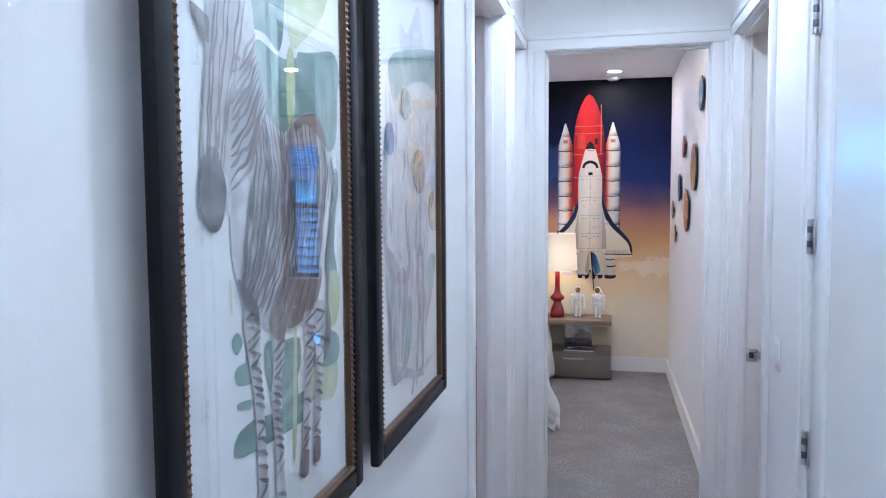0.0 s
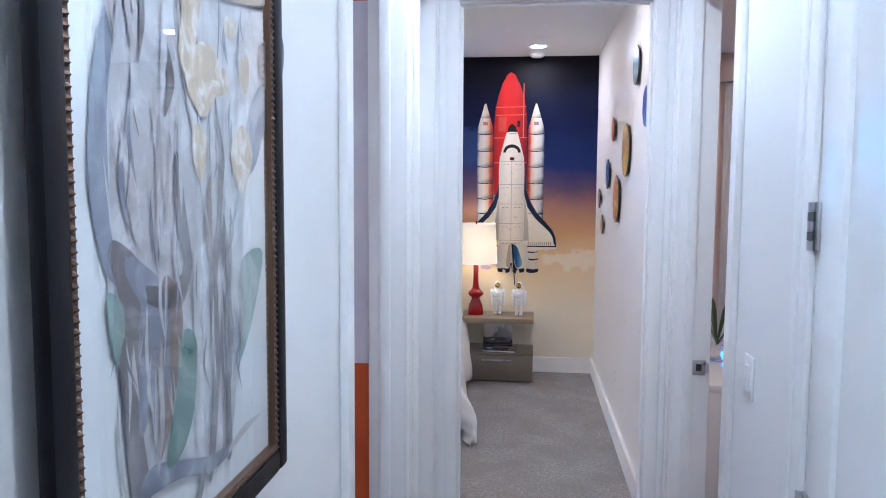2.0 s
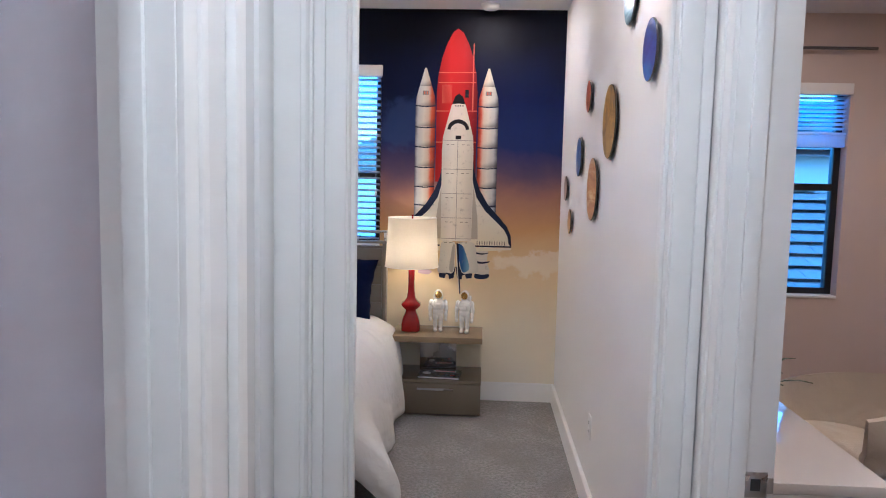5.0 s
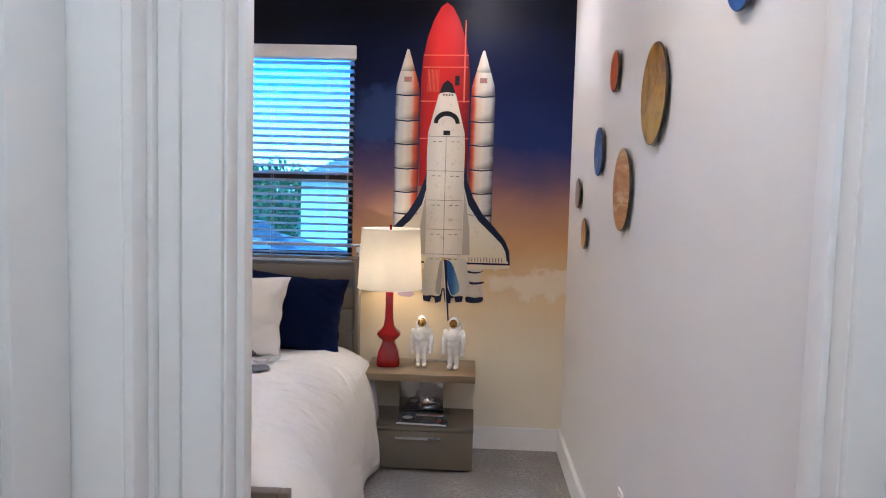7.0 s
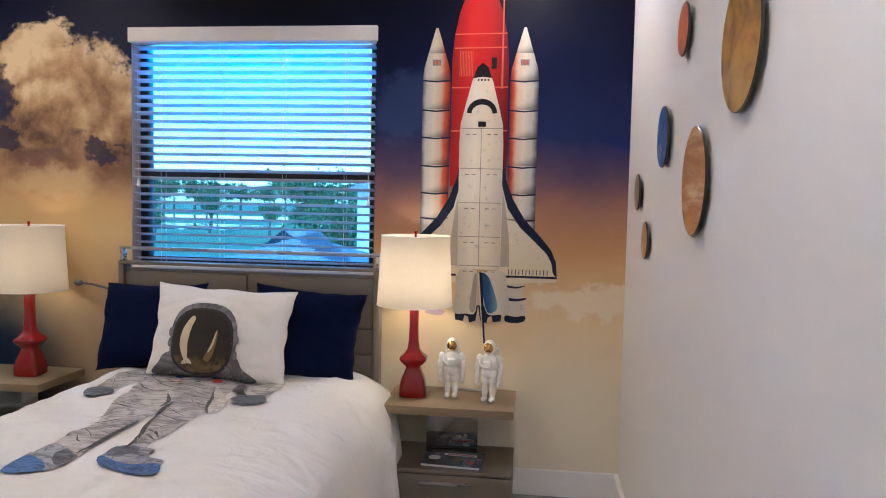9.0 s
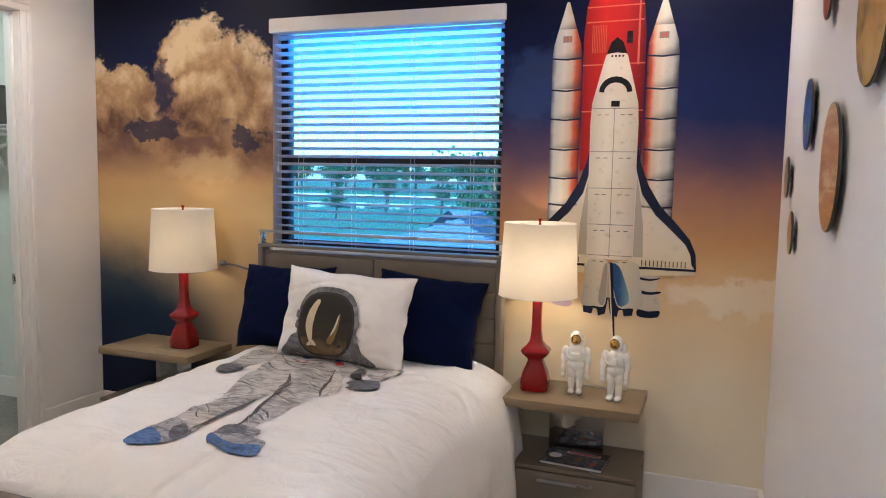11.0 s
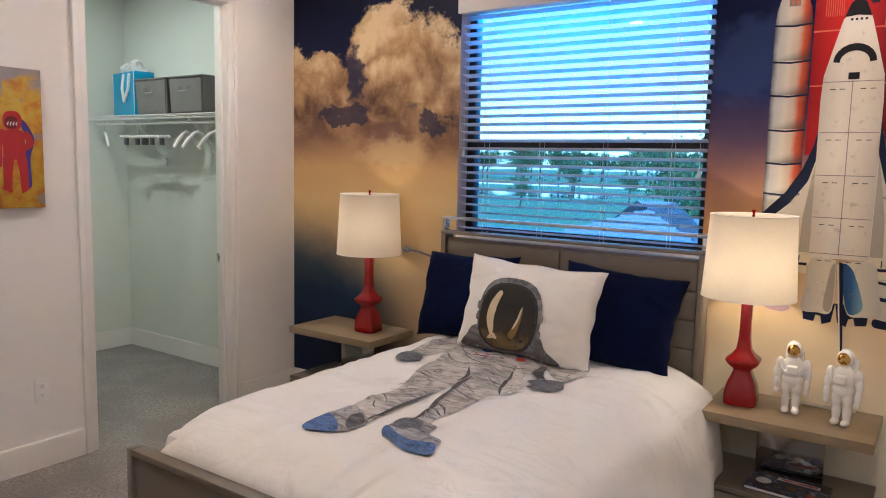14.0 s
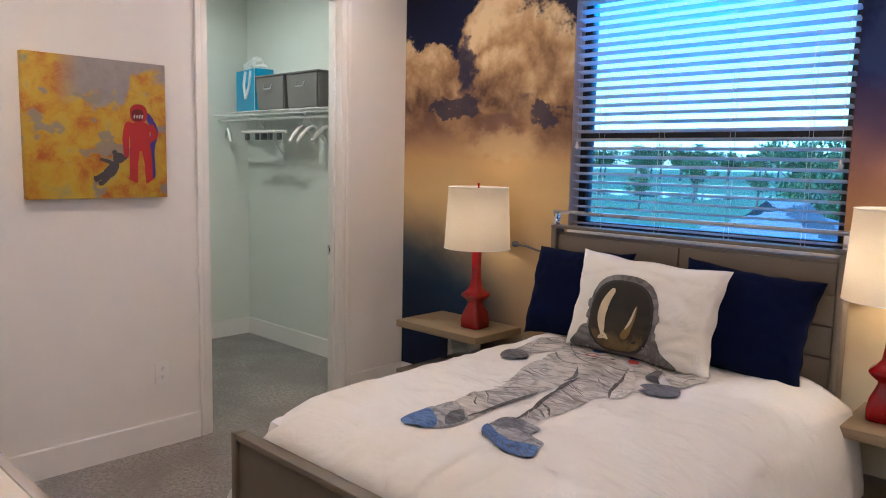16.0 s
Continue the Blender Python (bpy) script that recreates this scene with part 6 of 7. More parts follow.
W_GREY = wash("grey_wash", (0.12, 0.112, 0.12), 0.25)
W_PALE = wash("pale_grey_wash", (0.40, 0.38, 0.38), 0.5)
W_BROWN = wash("brown_wash", (0.15, 0.11, 0.095), 0.30)
W_GREEN = wash("green_wash", (0.10, 0.19, 0.16), 0.35, 8)
W_LIME = wash("lime_wash", (0.40, 0.44, 0.20), 0.4, 8)
W_BLUE = wash("blue_grey_wash", (0.16, 0.18, 0.24), 0.4)
W_OCHRE = wash("ochre_wash", (0.42, 0.32, 0.17), 0.75, 26)
W_MIST = wash("mist_wash", (0.44, 0.43, 0.44), 0.6)
PX = CL + 0.0225


def framed(name, y0, y1, z0, z1, w, label):
    ob = thing(name, label, "framed picture", "framed watercolours in the corridor")
    part("frame_back", boxes((CL + 0.001, CL + 0.0195, y0 + 0.060, y1 - 0.045, z0 + 0.045, z1 - 0.045)), M_FRAMEBLACK, ob)
    for a in ((y0, y0 + w, z0, z1), (y1 - w, y1, z0, z1), (y0 + w, y1 - w, z0, z0 + w), (y0 + w, y1 - w, z1 - w, z1)):
        part("frame_bar", boxes((CL + 0.020, CL + 0.038, *a), bevel=0.006), M_FRAMEBLACK, ob)
    i = w
    b = 0.010
    for a in ((y0 + i, y0 + i + b, z0 + i, z1 - i), (y1 - i - b, y1 - i, z0 + i, z1 - i), (y0 + i + b, y1 - i - b, z0 + i, z0 + i + b), (y0 + i + b, y1 - i - b, z1 - i - b, z1 - i)):
        part("inner_strip", boxes((CL + 0.020, CL + 0.033, *a)), M_FRAMEGOLD, ob)
    me = bpy.data.meshes.new("beading")
    verts, faces = [], []
    spots = []
    s = 0.0095
    k = z0 + i + b / 2
    while k < z1 - i:
        spots += [(y0 + i + b / 2, k), (y1 - i - b / 2, k)]
        k += s
    k = y0 + i + b / 2
    while k < y1 - i:
        spots += [(k, z0 + i + b / 2), (k, z1 - i - b / 2)]
        k += s
    for cy, cz in spots:
        base = len(verts)
        r = 0.0042
        verts += [(CL + 0.0345 + r * 0.8, cy, cz)] + [(CL + 0.033, cy + r * math.cos(a), cz + r * math.sin(a)) for a in (math.pi * j / 3 for j in range(6))]
        faces += [(base, base + 1 + j, base + 1 + (j + 1) % 6) for j in range(6)]
    me.from_pydata(verts, [], faces)
    me.materials.append(M_FRAMEGOLD)
    bo = new("beading", me)
    bo.parent = ob
    bo["kind"] = "stuff"
    part("paper", boxes((CL + 0.0196, PX - 0.002, y0 + i, y1 - i, z0 + i, z1 - i)), M_PAPER, ob)
    g = part("glass_sheet", boxes((CL + 0.0272, CL + 0.0284, y0 + i + b, y1 - i - b, z0 + i + b, z1 - i - b)), M_GLASS, ob)
    g.visible_shadow = False
    return ob


zebra = framed("framed_picture", -6.697, -6.165, 1.236, 2.200, 0.032, "black-framed watercolour of a zebra behind glass")
eleph = framed("framed_picture", -6.086, -5.534, 1.228, 2.192, 0.033, "black-framed watercolour of an elephant behind glass")


def dab(owner, name, path, widths, mat, layer):
    bm = bmesh.new()
    up = PX - 0.0015 + 0.0006 * layer + lift()
    sheet(bm, limb_outline(path, widths), lambda u, v: (up, u, v))
    return part(name, bm, mat, owner)


def patch(owner, name, pts, mat, layer, n=3):
    bm = bmesh.new()
    up = PX - 0.0015 + 0.0006 * layer + lift()
    sheet(bm, smooth_loop(pts, n), lambda u, v: (up, u, v))
    return part(name, bm, mat, owner)


rnd = random.Random(7)


W_CHAR = wash("dark_grey_wash", (0.060, 0.056, 0.062), 0.18)
patch(zebra, "leaf_wash", [(-6.519, 1.949), (-6.515, 1.901), (-6.497, 1.890), (-6.455, 1.890), (-6.414, 1.878), (-6.397, 1.944), (-6.403, 1.983)], W_GREEN, 0, 4)
patch(zebra, "leaf_wash", [(-6.383, 1.990), (-6.239, 2.033), (-6.264, 1.962), (-6.328, 1.913), (-6.383, 1.891)], W_LIME, 0, 4)
patch(zebra, "leaf_wash", [(-6.477, 1.879), (-6.401, 1.870), (-6.299, 1.897), (-6.225, 1.906), (-6.219, 1.832), (-6.236, 1.770), (-6.305, 1.766), (-6.311, 1.804), (-6.379, 1.797), (-6.406, 1.778), (-6.452, 1.788), (-6.472, 1.828)], W_GREEN, 0, 4)
patch(zebra, "leaf_wash", [(-6.364, 1.880), (-6.329, 1.891), (-6.225, 1.906), (-6.223, 1.848), (-6.360, 1.815)], W_GREEN, 0, 4)
patch(zebra, "leaf_wash", [(-6.394, 1.878), (-6.373, 1.880), (-6.374, 1.803), (-6.395, 1.793)], W_LIME, 0, 4)
patch(zebra, "leaf_wash", [(-6.235, 1.738), (-6.220, 1.714), (-6.242, 1.629), (-6.233, 1.586), (-6.280, 1.589), (-6.264, 1.656)], W_GREEN, 0, 4)
patch(zebra, "leaf_wash", [(-6.263, 1.585), (-6.219, 1.576), (-6.234, 1.513), (-6.275, 1.514)], W_LIME, 0, 4)
patch(zebra, "leaf_wash", [(-6.539, 1.548), (-6.527, 1.535), (-6.541, 1.523), (-6.552, 1.539)], W_GREEN, 0, 4)
patch(zebra, "leaf_wash", [(-6.542, 1.509), (-6.500, 1.508), (-6.496, 1.485), (-6.541, 1.489)], W_GREEN, 0, 4)
patch(zebra, "leaf_wash", [(-6.474, 1.521), (-6.424, 1.517), (-6.372, 1.510), (-6.378, 1.465), (-6.430, 1.456), (-6.465, 1.465)], W_GREEN, 0, 4)
patch(zebra, "leaf_wash", [(-6.540, 1.469), (-6.508, 1.465), (-6.510, 1.456), (-6.540, 1.461)], W_GREEN, 0, 4)
patch(zebra, "leaf_wash", [(-6.546, 1.432), (-6.507, 1.440), (-6.444, 1.433), (-6.351, 1.436), (-6.353, 1.401), (-6.425, 1.398), (-6.543, 1.408)], W_GREEN, 0, 4)
patch(zebra, "leaf_wash", [(-6.429, 1.481), (-6.386, 1.479), (-6.384, 1.414), (-6.424, 1.415)], W_GREEN, 0, 4)
patch(zebra, "leaf_wash", [(-6.350, 1.463), (-6.299, 1.457), (-6.237, 1.449), (-6.253, 1.401), (-6.322, 1.414), (-6.350, 1.427)], W_LIME, 0, 4)
patch(zebra, "leaf_wash", [(-6.328, 1.509), (-6.235, 1.492), (-6.239, 1.450), (-6.336, 1.465)], W_GREEN, 0, 4)
patch(zebra, "leaf_wash", [(-6.554, 1.606), (-6.549, 1.605), (-6.548, 1.571), (-6.553, 1.575)], W_LIME, 0, 4)
patch(zebra, "leaf_wash", [(-6.390, 1.513), (-6.381, 1.511), (-6.390, 1.370), (-6.401, 1.366)], W_LIME, 0, 4)
patch(zebra, "zebra_body", [(-6.487, 1.883), (-6.477, 1.840), (-6.462, 1.803), (-6.430, 1.782), (-6.402, 1.778), (-6.376, 1.796), (-6.333, 1.811), (-6.291, 1.804), (-6.263, 1.762), (-6.257, 1.713), (-6.281, 1.656), (-6.289, 1.592), (-6.316, 1.547), (-6.356, 1.533), (-6.407, 1.528), (-6.473, 1.541), (-6.513, 1.570), (-6.533, 1.594), (-6.548, 1.636), (-6.549, 1.673), (-6.559, 1.709), (-6.546, 1.787), (-6.512, 1.853)], W_MIST, 1, 4)
patch(zebra, "zebra_head", [(-6.577, 1.915), (-6.507, 1.937), (-6.485, 1.902), (-6.489, 1.851), (-6.522, 1.778), (-6.554, 1.715), (-6.563, 1.700), (-6.603, 1.725), (-6.600, 1.787), (-6.592, 1.833)], W_MIST, 2, 4)
patch(zebra, "zebra_face_shade", [(-6.579, 1.886), (-6.555, 1.903), (-6.559, 1.839), (-6.576, 1.767), (-6.587, 1.731), (-6.601, 1.742), (-6.600, 1.787), (-6.592, 1.833)], W_PALE, 3, 4)
patch(zebra, "zebra_muzzle", [(-6.599, 1.743), (-6.577, 1.748), (-6.565, 1.727), (-6.558, 1.703), (-6.567, 1.672), (-6.581, 1.661), (-6.597, 1.666), (-6.611, 1.687), (-6.611, 1.711)], W_CHAR, 4, 4)
patch(zebra, "zebra_ear", [(-6.619, 1.886), (-6.600, 1.884), (-6.579, 1.875), (-6.581, 1.855), (-6.596, 1.855), (-6.607, 1.867)], W_BROWN, 3, 4)
patch(zebra, "zebra_ear", [(-6.506, 1.884), (-6.485, 1.885), (-6.487, 1.865), (-6.506, 1.854), (-6.516, 1.865)], W_PALE, 4, 4)
patch(zebra, "ear_hollow", [(-6.612, 1.883), (-6.600, 1.880), (-6.584, 1.871), (-6.587, 1.862), (-6.601, 1.866)], W_GREY, 4, 4)
patch(zebra, "zebra_eye", [(-6.546, 1.814), (-6.535, 1.819), (-6.530, 1.810), (-6.540, 1.797), (-6.549, 1.800)], W_BROWN, 5, 4)
patch(zebra, "belly_shade", [(-6.403, 1.605), (-6.343, 1.605), (-6.293, 1.594), (-6.320, 1.547), (-6.365, 1.533), (-6.410, 1.531), (-6.412, 1.561)], W_BROWN, 2, 4)
patch(zebra, "rump_shade", [(-6.379, 1.795), (-6.333, 1.810), (-6.291, 1.804), (-6.267, 1.768), (-6.304, 1.783), (-6.343, 1.795), (-6.373, 1.783)], W_BROWN, 3, 4)
patch(zebra, "chest_shade", [(-6.456, 1.567), (-6.423, 1.591), (-6.416, 1.547), (-6.427, 1.520), (-6.461, 1.537)], W_BROWN, 3, 4)
dab(zebra, "zebra_leg", [(-6.505, 1.569), (-6.504, 1.522), (-6.495, 1.467), (-6.490, 1.411), (-6.487, 1.327), (-6.486, 1.285)], [0.04, 0.03, 0.022, 0.022, 0.026, 0.03], W_MIST, 2)
dab(zebra, "zebra_leg", [(-6.438, 1.551), (-6.440, 1.494), (-6.450, 1.447), (-6.444, 1.388), (-6.440, 1.307), (-6.440, 1.263)], [0.04, 0.03, 0.022, 0.022, 0.026, 0.03], W_PALE, 2)
dab(zebra, "zebra_leg", [(-6.340, 1.538), (-6.343, 1.488), (-6.355, 1.429), (-6.362, 1.369), (-6.368, 1.325)], [0.04, 0.03, 0.022, 0.022, 0.026], W_MIST, 2)
dab(zebra, "zebra_leg", [(-6.306, 1.545), (-6.307, 1.481), (-6.316, 1.418), (-6.325, 1.364), (-6.326, 1.331)], [0.04, 0.03, 0.022, 0.022, 0.026], W_MIST, 2)
dab(zebra, "zebra_hoof", [(-6.363, 1.353), (-6.368, 1.335), (-6.368, 1.322)], [0.016, 0.024, 0.018], W_BROWN, 5)
dab(zebra, "zebra_hoof", [(-6.325, 1.358), (-6.326, 1.340), (-6.327, 1.328)], [0.014, 0.022, 0.016], W_BROWN, 5)
dab(zebra, "zebra_tail", [(-6.255, 1.750), (-6.243, 1.705), (-6.260, 1.647), (-6.274, 1.582), (-6.279, 1.525)], [0.006, 0.01, 0.01, 0.01, 0.006], W_GREY, 4)
dab(zebra, "zebra_tail", [(-6.278, 1.541), (-6.277, 1.508), (-6.283, 1.476)], [0.008, 0.02, 0.01], W_GREY, 5)
LEGS = [[(-6.505, 1.569), (-6.504, 1.522), (-6.495, 1.467), (-6.490, 1.411), (-6.487, 1.327), (-6.486, 1.285)], [(-6.438, 1.551), (-6.440, 1.494), (-6.450, 1.447), (-6.444, 1.388), (-6.440, 1.307), (-6.440, 1.263)], [(-6.340, 1.538), (-6.343, 1.488), (-6.355, 1.429), (-6.362, 1.369), (-6.368, 1.325)], [(-6.306, 1.545), (-6.307, 1.481), (-6.316, 1.418), (-6.325, 1.364), (-6.326, 1.331)]]
FLANK = [[(-6.488, 1.794), (-6.487, 1.742), (-6.505, 1.678), (-6.521, 1.624), (-6.528, 1.593)], [(-6.438, 1.782), (-6.417, 1.725), (-6.425, 1.662), (-6.457, 1.609), (-6.500, 1.568)], [(-6.376, 1.795), (-6.361, 1.734), (-6.366, 1.659), (-6.389, 1.594), (-6.431, 1.541)], [(-6.289, 1.800), (-6.269, 1.737), (-6.292, 1.657), (-6.310, 1.594), (-6.346, 1.536)]]
NECK = [[(-6.540, 1.842), (-6.511, 1.856), (-6.486, 1.883)], [(-6.544, 1.770), (-6.512, 1.797), (-6.479, 1.840)], [(-6.547, 1.703), (-6.505, 1.732), (-6.459, 1.800)]]
FACE = [[(-6.578, 1.898), (-6.590, 1.833), (-6.596, 1.782), (-6.598, 1.739)], [(-6.546, 1.912), (-6.558, 1.850), (-6.569, 1.791), (-6.580, 1.740)], [(-6.495, 1.919), (-6.518, 1.852), (-6.542, 1.794), (-6.558, 1.727)]]


def between(guides, t):
    """A line at t from 0 to 1 through a family of guide lines."""
    u = min(t, 0.9999) * (len(guides) - 1)
    k = int(u)
    return [tuple(Vector(a).lerp(Vector(b), u - k)) for a, b in zip(guides[k], guides[k + 1])]


def inked(owner, name, line, fat, mat, layer):
    """A brush line that swells, thins and wavers along its way."""
    pts, ws = [], []
    for a, b in zip(line, line[1:]):
        for f in (0.0, 0.34, 0.67):
            p = Vector(a).lerp(Vector(b), f)
            pts.append((p.x + rnd.uniform(-1, 1) * 0.0022, p.y + rnd.uniform(-1, 1) * 0.003))
            ws.append(fat * rnd.uniform(0.45, 1.25))
    pts.append(tuple(line[-1]))
    ws[0], tail = 0.0015, 0.0015
    dab(owner, name, pts, ws + [tail], mat, layer)


for k in range(23):
    line = between(FLANK, (k + rnd.uniform(-0.25, 0.25)) / 22 if 0 < k < 22 else k / 22)
    inked(zebra, "body_stripe", line, 0.0062 if k % 4 else 0.0090, (W_CHAR, W_GREY, W_CHAR, W_BROWN)[k % 4], 4)
for k in range(12):
    inked(zebra, "neck_stripe", between(NECK, k / 11), 0.0062, (W_GREY, W_CHAR, W_BROWN)[k % 3], 4)
for k in range(10):
    inked(zebra, "face_stripe", between(FACE, k / 9), 0.0048, (W_PALE, W_GREY, W_BROWN)[k % 3], 4)
for leg in LEGS:
    n = 26 if len(leg) > 5 else 20
    for k in range(n):
        if rnd.random() < 0.15:
            continue
        c = Vector(between([[p] for p in leg], (k + 0.5) / n)[0])
        w = 0.017 - 0.006 * min(1.0, k / 8)
        tip = rnd.choice((-1, 1))
        dab(zebra, "leg_stripe", [(c.x - w, c.y - 0.004 * tip), (c.x, c.y + rnd.uniform(-0.002, 0.002)), (c.x + w, c.y + 0.006 * tip)], [0.002, rnd.uniform(0.003, 0.007), 0.0015] if tip > 0 else [0.0015, 0.005, 0.004], (W_CHAR, W_GREY, W_BROWN)[k % 3], 4)
for k in range(9):
    c = Vector(between(FLANK, 0.02 + 0.035 * k)[-1])
    dab(zebra, "chest_blot", [(c.x - 0.012, c.y + 0.014), (c.x + 0.002, c.y), (c.x + 0.010, c.y - 0.018)], [0.004, 0.013, 0.003], W_CHAR, 5)

patch(eleph, "elephant_body", [(-5.958, 1.852), (-5.810, 1.925), (-5.628, 1.948), (-5.493, 1.887), (-5.548, 1.770), (-5.640, 1.676), (-5.665, 1.556), (-5.690, 1.423), (-5.723, 1.320), (-5.840, 1.330), (-5.936, 1.362), (-5.966, 1.456), (-5.984, 1.566), (-5.998, 1.652), (-5.990, 1.726), (-5.970, 1.799)], W_MIST, 1, 4)
dab(eleph, "elephant_ear", [(-5.963, 1.830), (-5.983, 1.762), (-5.996, 1.706), (-5.996, 1.652), (-5.985, 1.597), (-5.970, 1.564)], [0.01, 0.026, 0.022, 0.026, 0.022, 0.01], W_BLUE, 3)
patch(eleph, "elephant_ear", [(-5.494, 1.878), (-5.527, 1.867), (-5.569, 1.816), (-5.636, 1.760), (-5.660, 1.676), (-5.623, 1.677), (-5.572, 1.743), (-5.496, 1.827)], W_BLUE, 3, 4)
dab(eleph, "elephant_stroke", [(-5.977, 1.596), (-5.946, 1.561), (-5.954, 1.497), (-5.949, 1.418), (-5.937, 1.345)], [0.02, 0.05, 0.035, 0.03, 0.03], W_GREY, 4)
dab(eleph, "elephant_stroke", [(-5.950, 1.578), (-5.899, 1.532), (-5.917, 1.477), (-5.933, 1.413)], [0.02, 0.05, 0.035, 0.012], W_BLUE, 4)
dab(eleph, "elephant_stroke", [(-5.880, 1.553), (-5.857, 1.513), (-5.874, 1.442), (-5.896, 1.376)], [0.02, 0.03, 0.028, 0.01], W_BROWN, 4)
dab(eleph, "elephant_stroke", [(-5.849, 1.683), (-5.842, 1.622), (-5.828, 1.565), (-5.857, 1.531)], [0.012, 0.026, 0.02, 0.03], W_GREY, 4)
dab(eleph, "elephant_stroke", [(-5.752, 1.768), (-5.735, 1.688), (-5.744, 1.605), (-5.763, 1.538), (-5.757, 1.439), (-5.779, 1.312)], [0.006, 0.014, 0.016, 0.024, 0.02, 0.016], W_GREY, 4)
dab(eleph, "elephant_stroke", [(-5.727, 1.604), (-5.710, 1.487), (-5.724, 1.402), (-5.725, 1.314)], [0.008, 0.022, 0.016, 0.02], W_GREY, 4)
dab(eleph, "elephant_stroke", [(-5.693, 1.689), (-5.680, 1.646), (-5.701, 1.603)], [0.004, 0.01, 0.004], W_BLUE, 4)
dab(eleph, "elephant_stroke", [(-5.765, 1.660), (-5.774, 1.606), (-5.767, 1.559)], [0.01, 0.022, 0.006], W_BROWN, 4)
dab(eleph, "elephant_stroke", [(-5.811, 1.634), (-5.801, 1.556), (-5.812, 1.465), (-5.810, 1.358)], [0.004, 0.012, 0.01, 0.014], W_PALE, 4)
dab(eleph, "elephant_stroke", [(-5.920, 1.546), (-5.869, 1.534), (-5.832, 1.543)], [0.016, 0.022, 0.008], W_CHAR, 4)
dab(eleph, "elephant_stroke", [(-5.937, 1.722), (-5.945, 1.668), (-5.933, 1.603)], [0.01, 0.02, 0.01], W_PALE, 4)
dab(eleph, "elephant_stroke", [(-5.873, 1.809), (-5.857, 1.766), (-5.871, 1.729)], [0.008, 0.016, 0.006], W_GREY, 4)
dab(eleph, "elephant_stroke", [(-5.778, 1.867), (-5.773, 1.810), (-5.757, 1.767)], [0.006, 0.012, 0.004], W_PALE, 4)
dab(eleph, "elephant_stroke", [(-5.937, 1.345), (-5.914, 1.353), (-5.853, 1.341), (-5.782, 1.320), (-5.723, 1.317)], [0.02, 0.03, 0.02, 0.02, 0.012], W_BLUE, 4)
dab(eleph, "elephant_stroke", [(-5.723, 1.317), (-5.675, 1.327), (-5.623, 1.330)], [0.008, 0.012, 0.004], W_PALE, 4)
dab(eleph, "elephant_stroke", [(-5.797, 1.319), (-5.810, 1.297), (-5.821, 1.288)], [0.008, 0.016, 0.01], W_GREY, 4)
patch(eleph, "leaf_wash", [(-5.988, 1.556), (-5.964, 1.542), (-5.962, 1.515), (-5.976, 1.488), (-5.985, 1.514)], W_GREEN, 5, 4)
patch(eleph, "leaf_wash", [(-5.848, 1.492), (-5.812, 1.478), (-5.821, 1.402), (-5.852, 1.360), (-5.888, 1.358), (-5.864, 1.427)], W_GREEN, 5, 4)
patch(eleph, "leaf_wash", [(-5.677, 1.555), (-5.598, 1.561), (-5.638, 1.475), (-5.690, 1.420), (-5.672, 1.480)], W_GREEN, 5, 4)
patch(eleph, "ochre_wash", [(-5.839, 1.875), (-5.784, 1.884), (-5.794, 1.825), (-5.818, 1.771), (-5.840, 1.798), (-5.830, 1.842)], W_OCHRE, 5, 4)
patch(eleph, "ochre_wash", [(-5.663, 1.823), (-5.638, 1.820), (-5.646, 1.778), (-5.670, 1.786)], W_OCHRE, 5, 4)
patch(eleph, "ochre_wash", [(-5.752, 1.774), (-5.723, 1.799), (-5.707, 1.773), (-5.745, 1.762)], W_OCHRE, 5, 4)
patch(eleph, "ochre_wash", [(-5.807, 1.723), (-5.775, 1.712), (-5.788, 1.660), (-5.811, 1.685)], W_OCHRE, 5, 4)
patch(eleph, "ochre_wash", [(-5.715, 1.862), (-5.680, 1.863), (-5.694, 1.839), (-5.718, 1.841)], W_OCHRE, 5, 4)
patch(eleph, "leaf_wash", [(-5.872, 2.035), (-5.815, 2.026), (-5.730, 2.103), (-5.684, 2.042), (-5.705, 2.007), (-5.858, 1.982)], W_MIST, 0, 4)
patch(eleph, "leaf_wash", [(-5.921, 1.967), (-5.540, 2.040), (-5.555, 1.963), (-5.738, 1.888), (-5.891, 1.865), (-5.939, 1.896)], W_GREEN, 0, 4)
patch(eleph, "ochre_wash", [(-5.910, 1.874), (-5.861, 1.918), (-5.829, 1.889), (-5.871, 1.856)], W_OCHRE, 6, 4)
patch(eleph, "ochre_wash", [(-5.829, 1.889), (-5.713, 1.910), (-5.590, 1.938), (-5.580, 1.907), (-5.739, 1.882)], W_OCHRE, 6, 4)
patch(eleph, "ochre_wash", [(-5.824, 1.788), (-5.778, 1.820), (-5.732, 1.793), (-5.777, 1.734), (-5.817, 1.754)], W_OCHRE, 6, 4)
patch(eleph, "ochre_wash", [(-5.706, 1.696), (-5.668, 1.734), (-5.632, 1.696), (-5.672, 1.643)], W_OCHRE, 6, 4)
patch(eleph, "leaf_wash", [(-5.605, 1.846), (-5.552, 1.857), (-5.548, 1.804), (-5.595, 1.794)], W_BROWN, 6, 4)
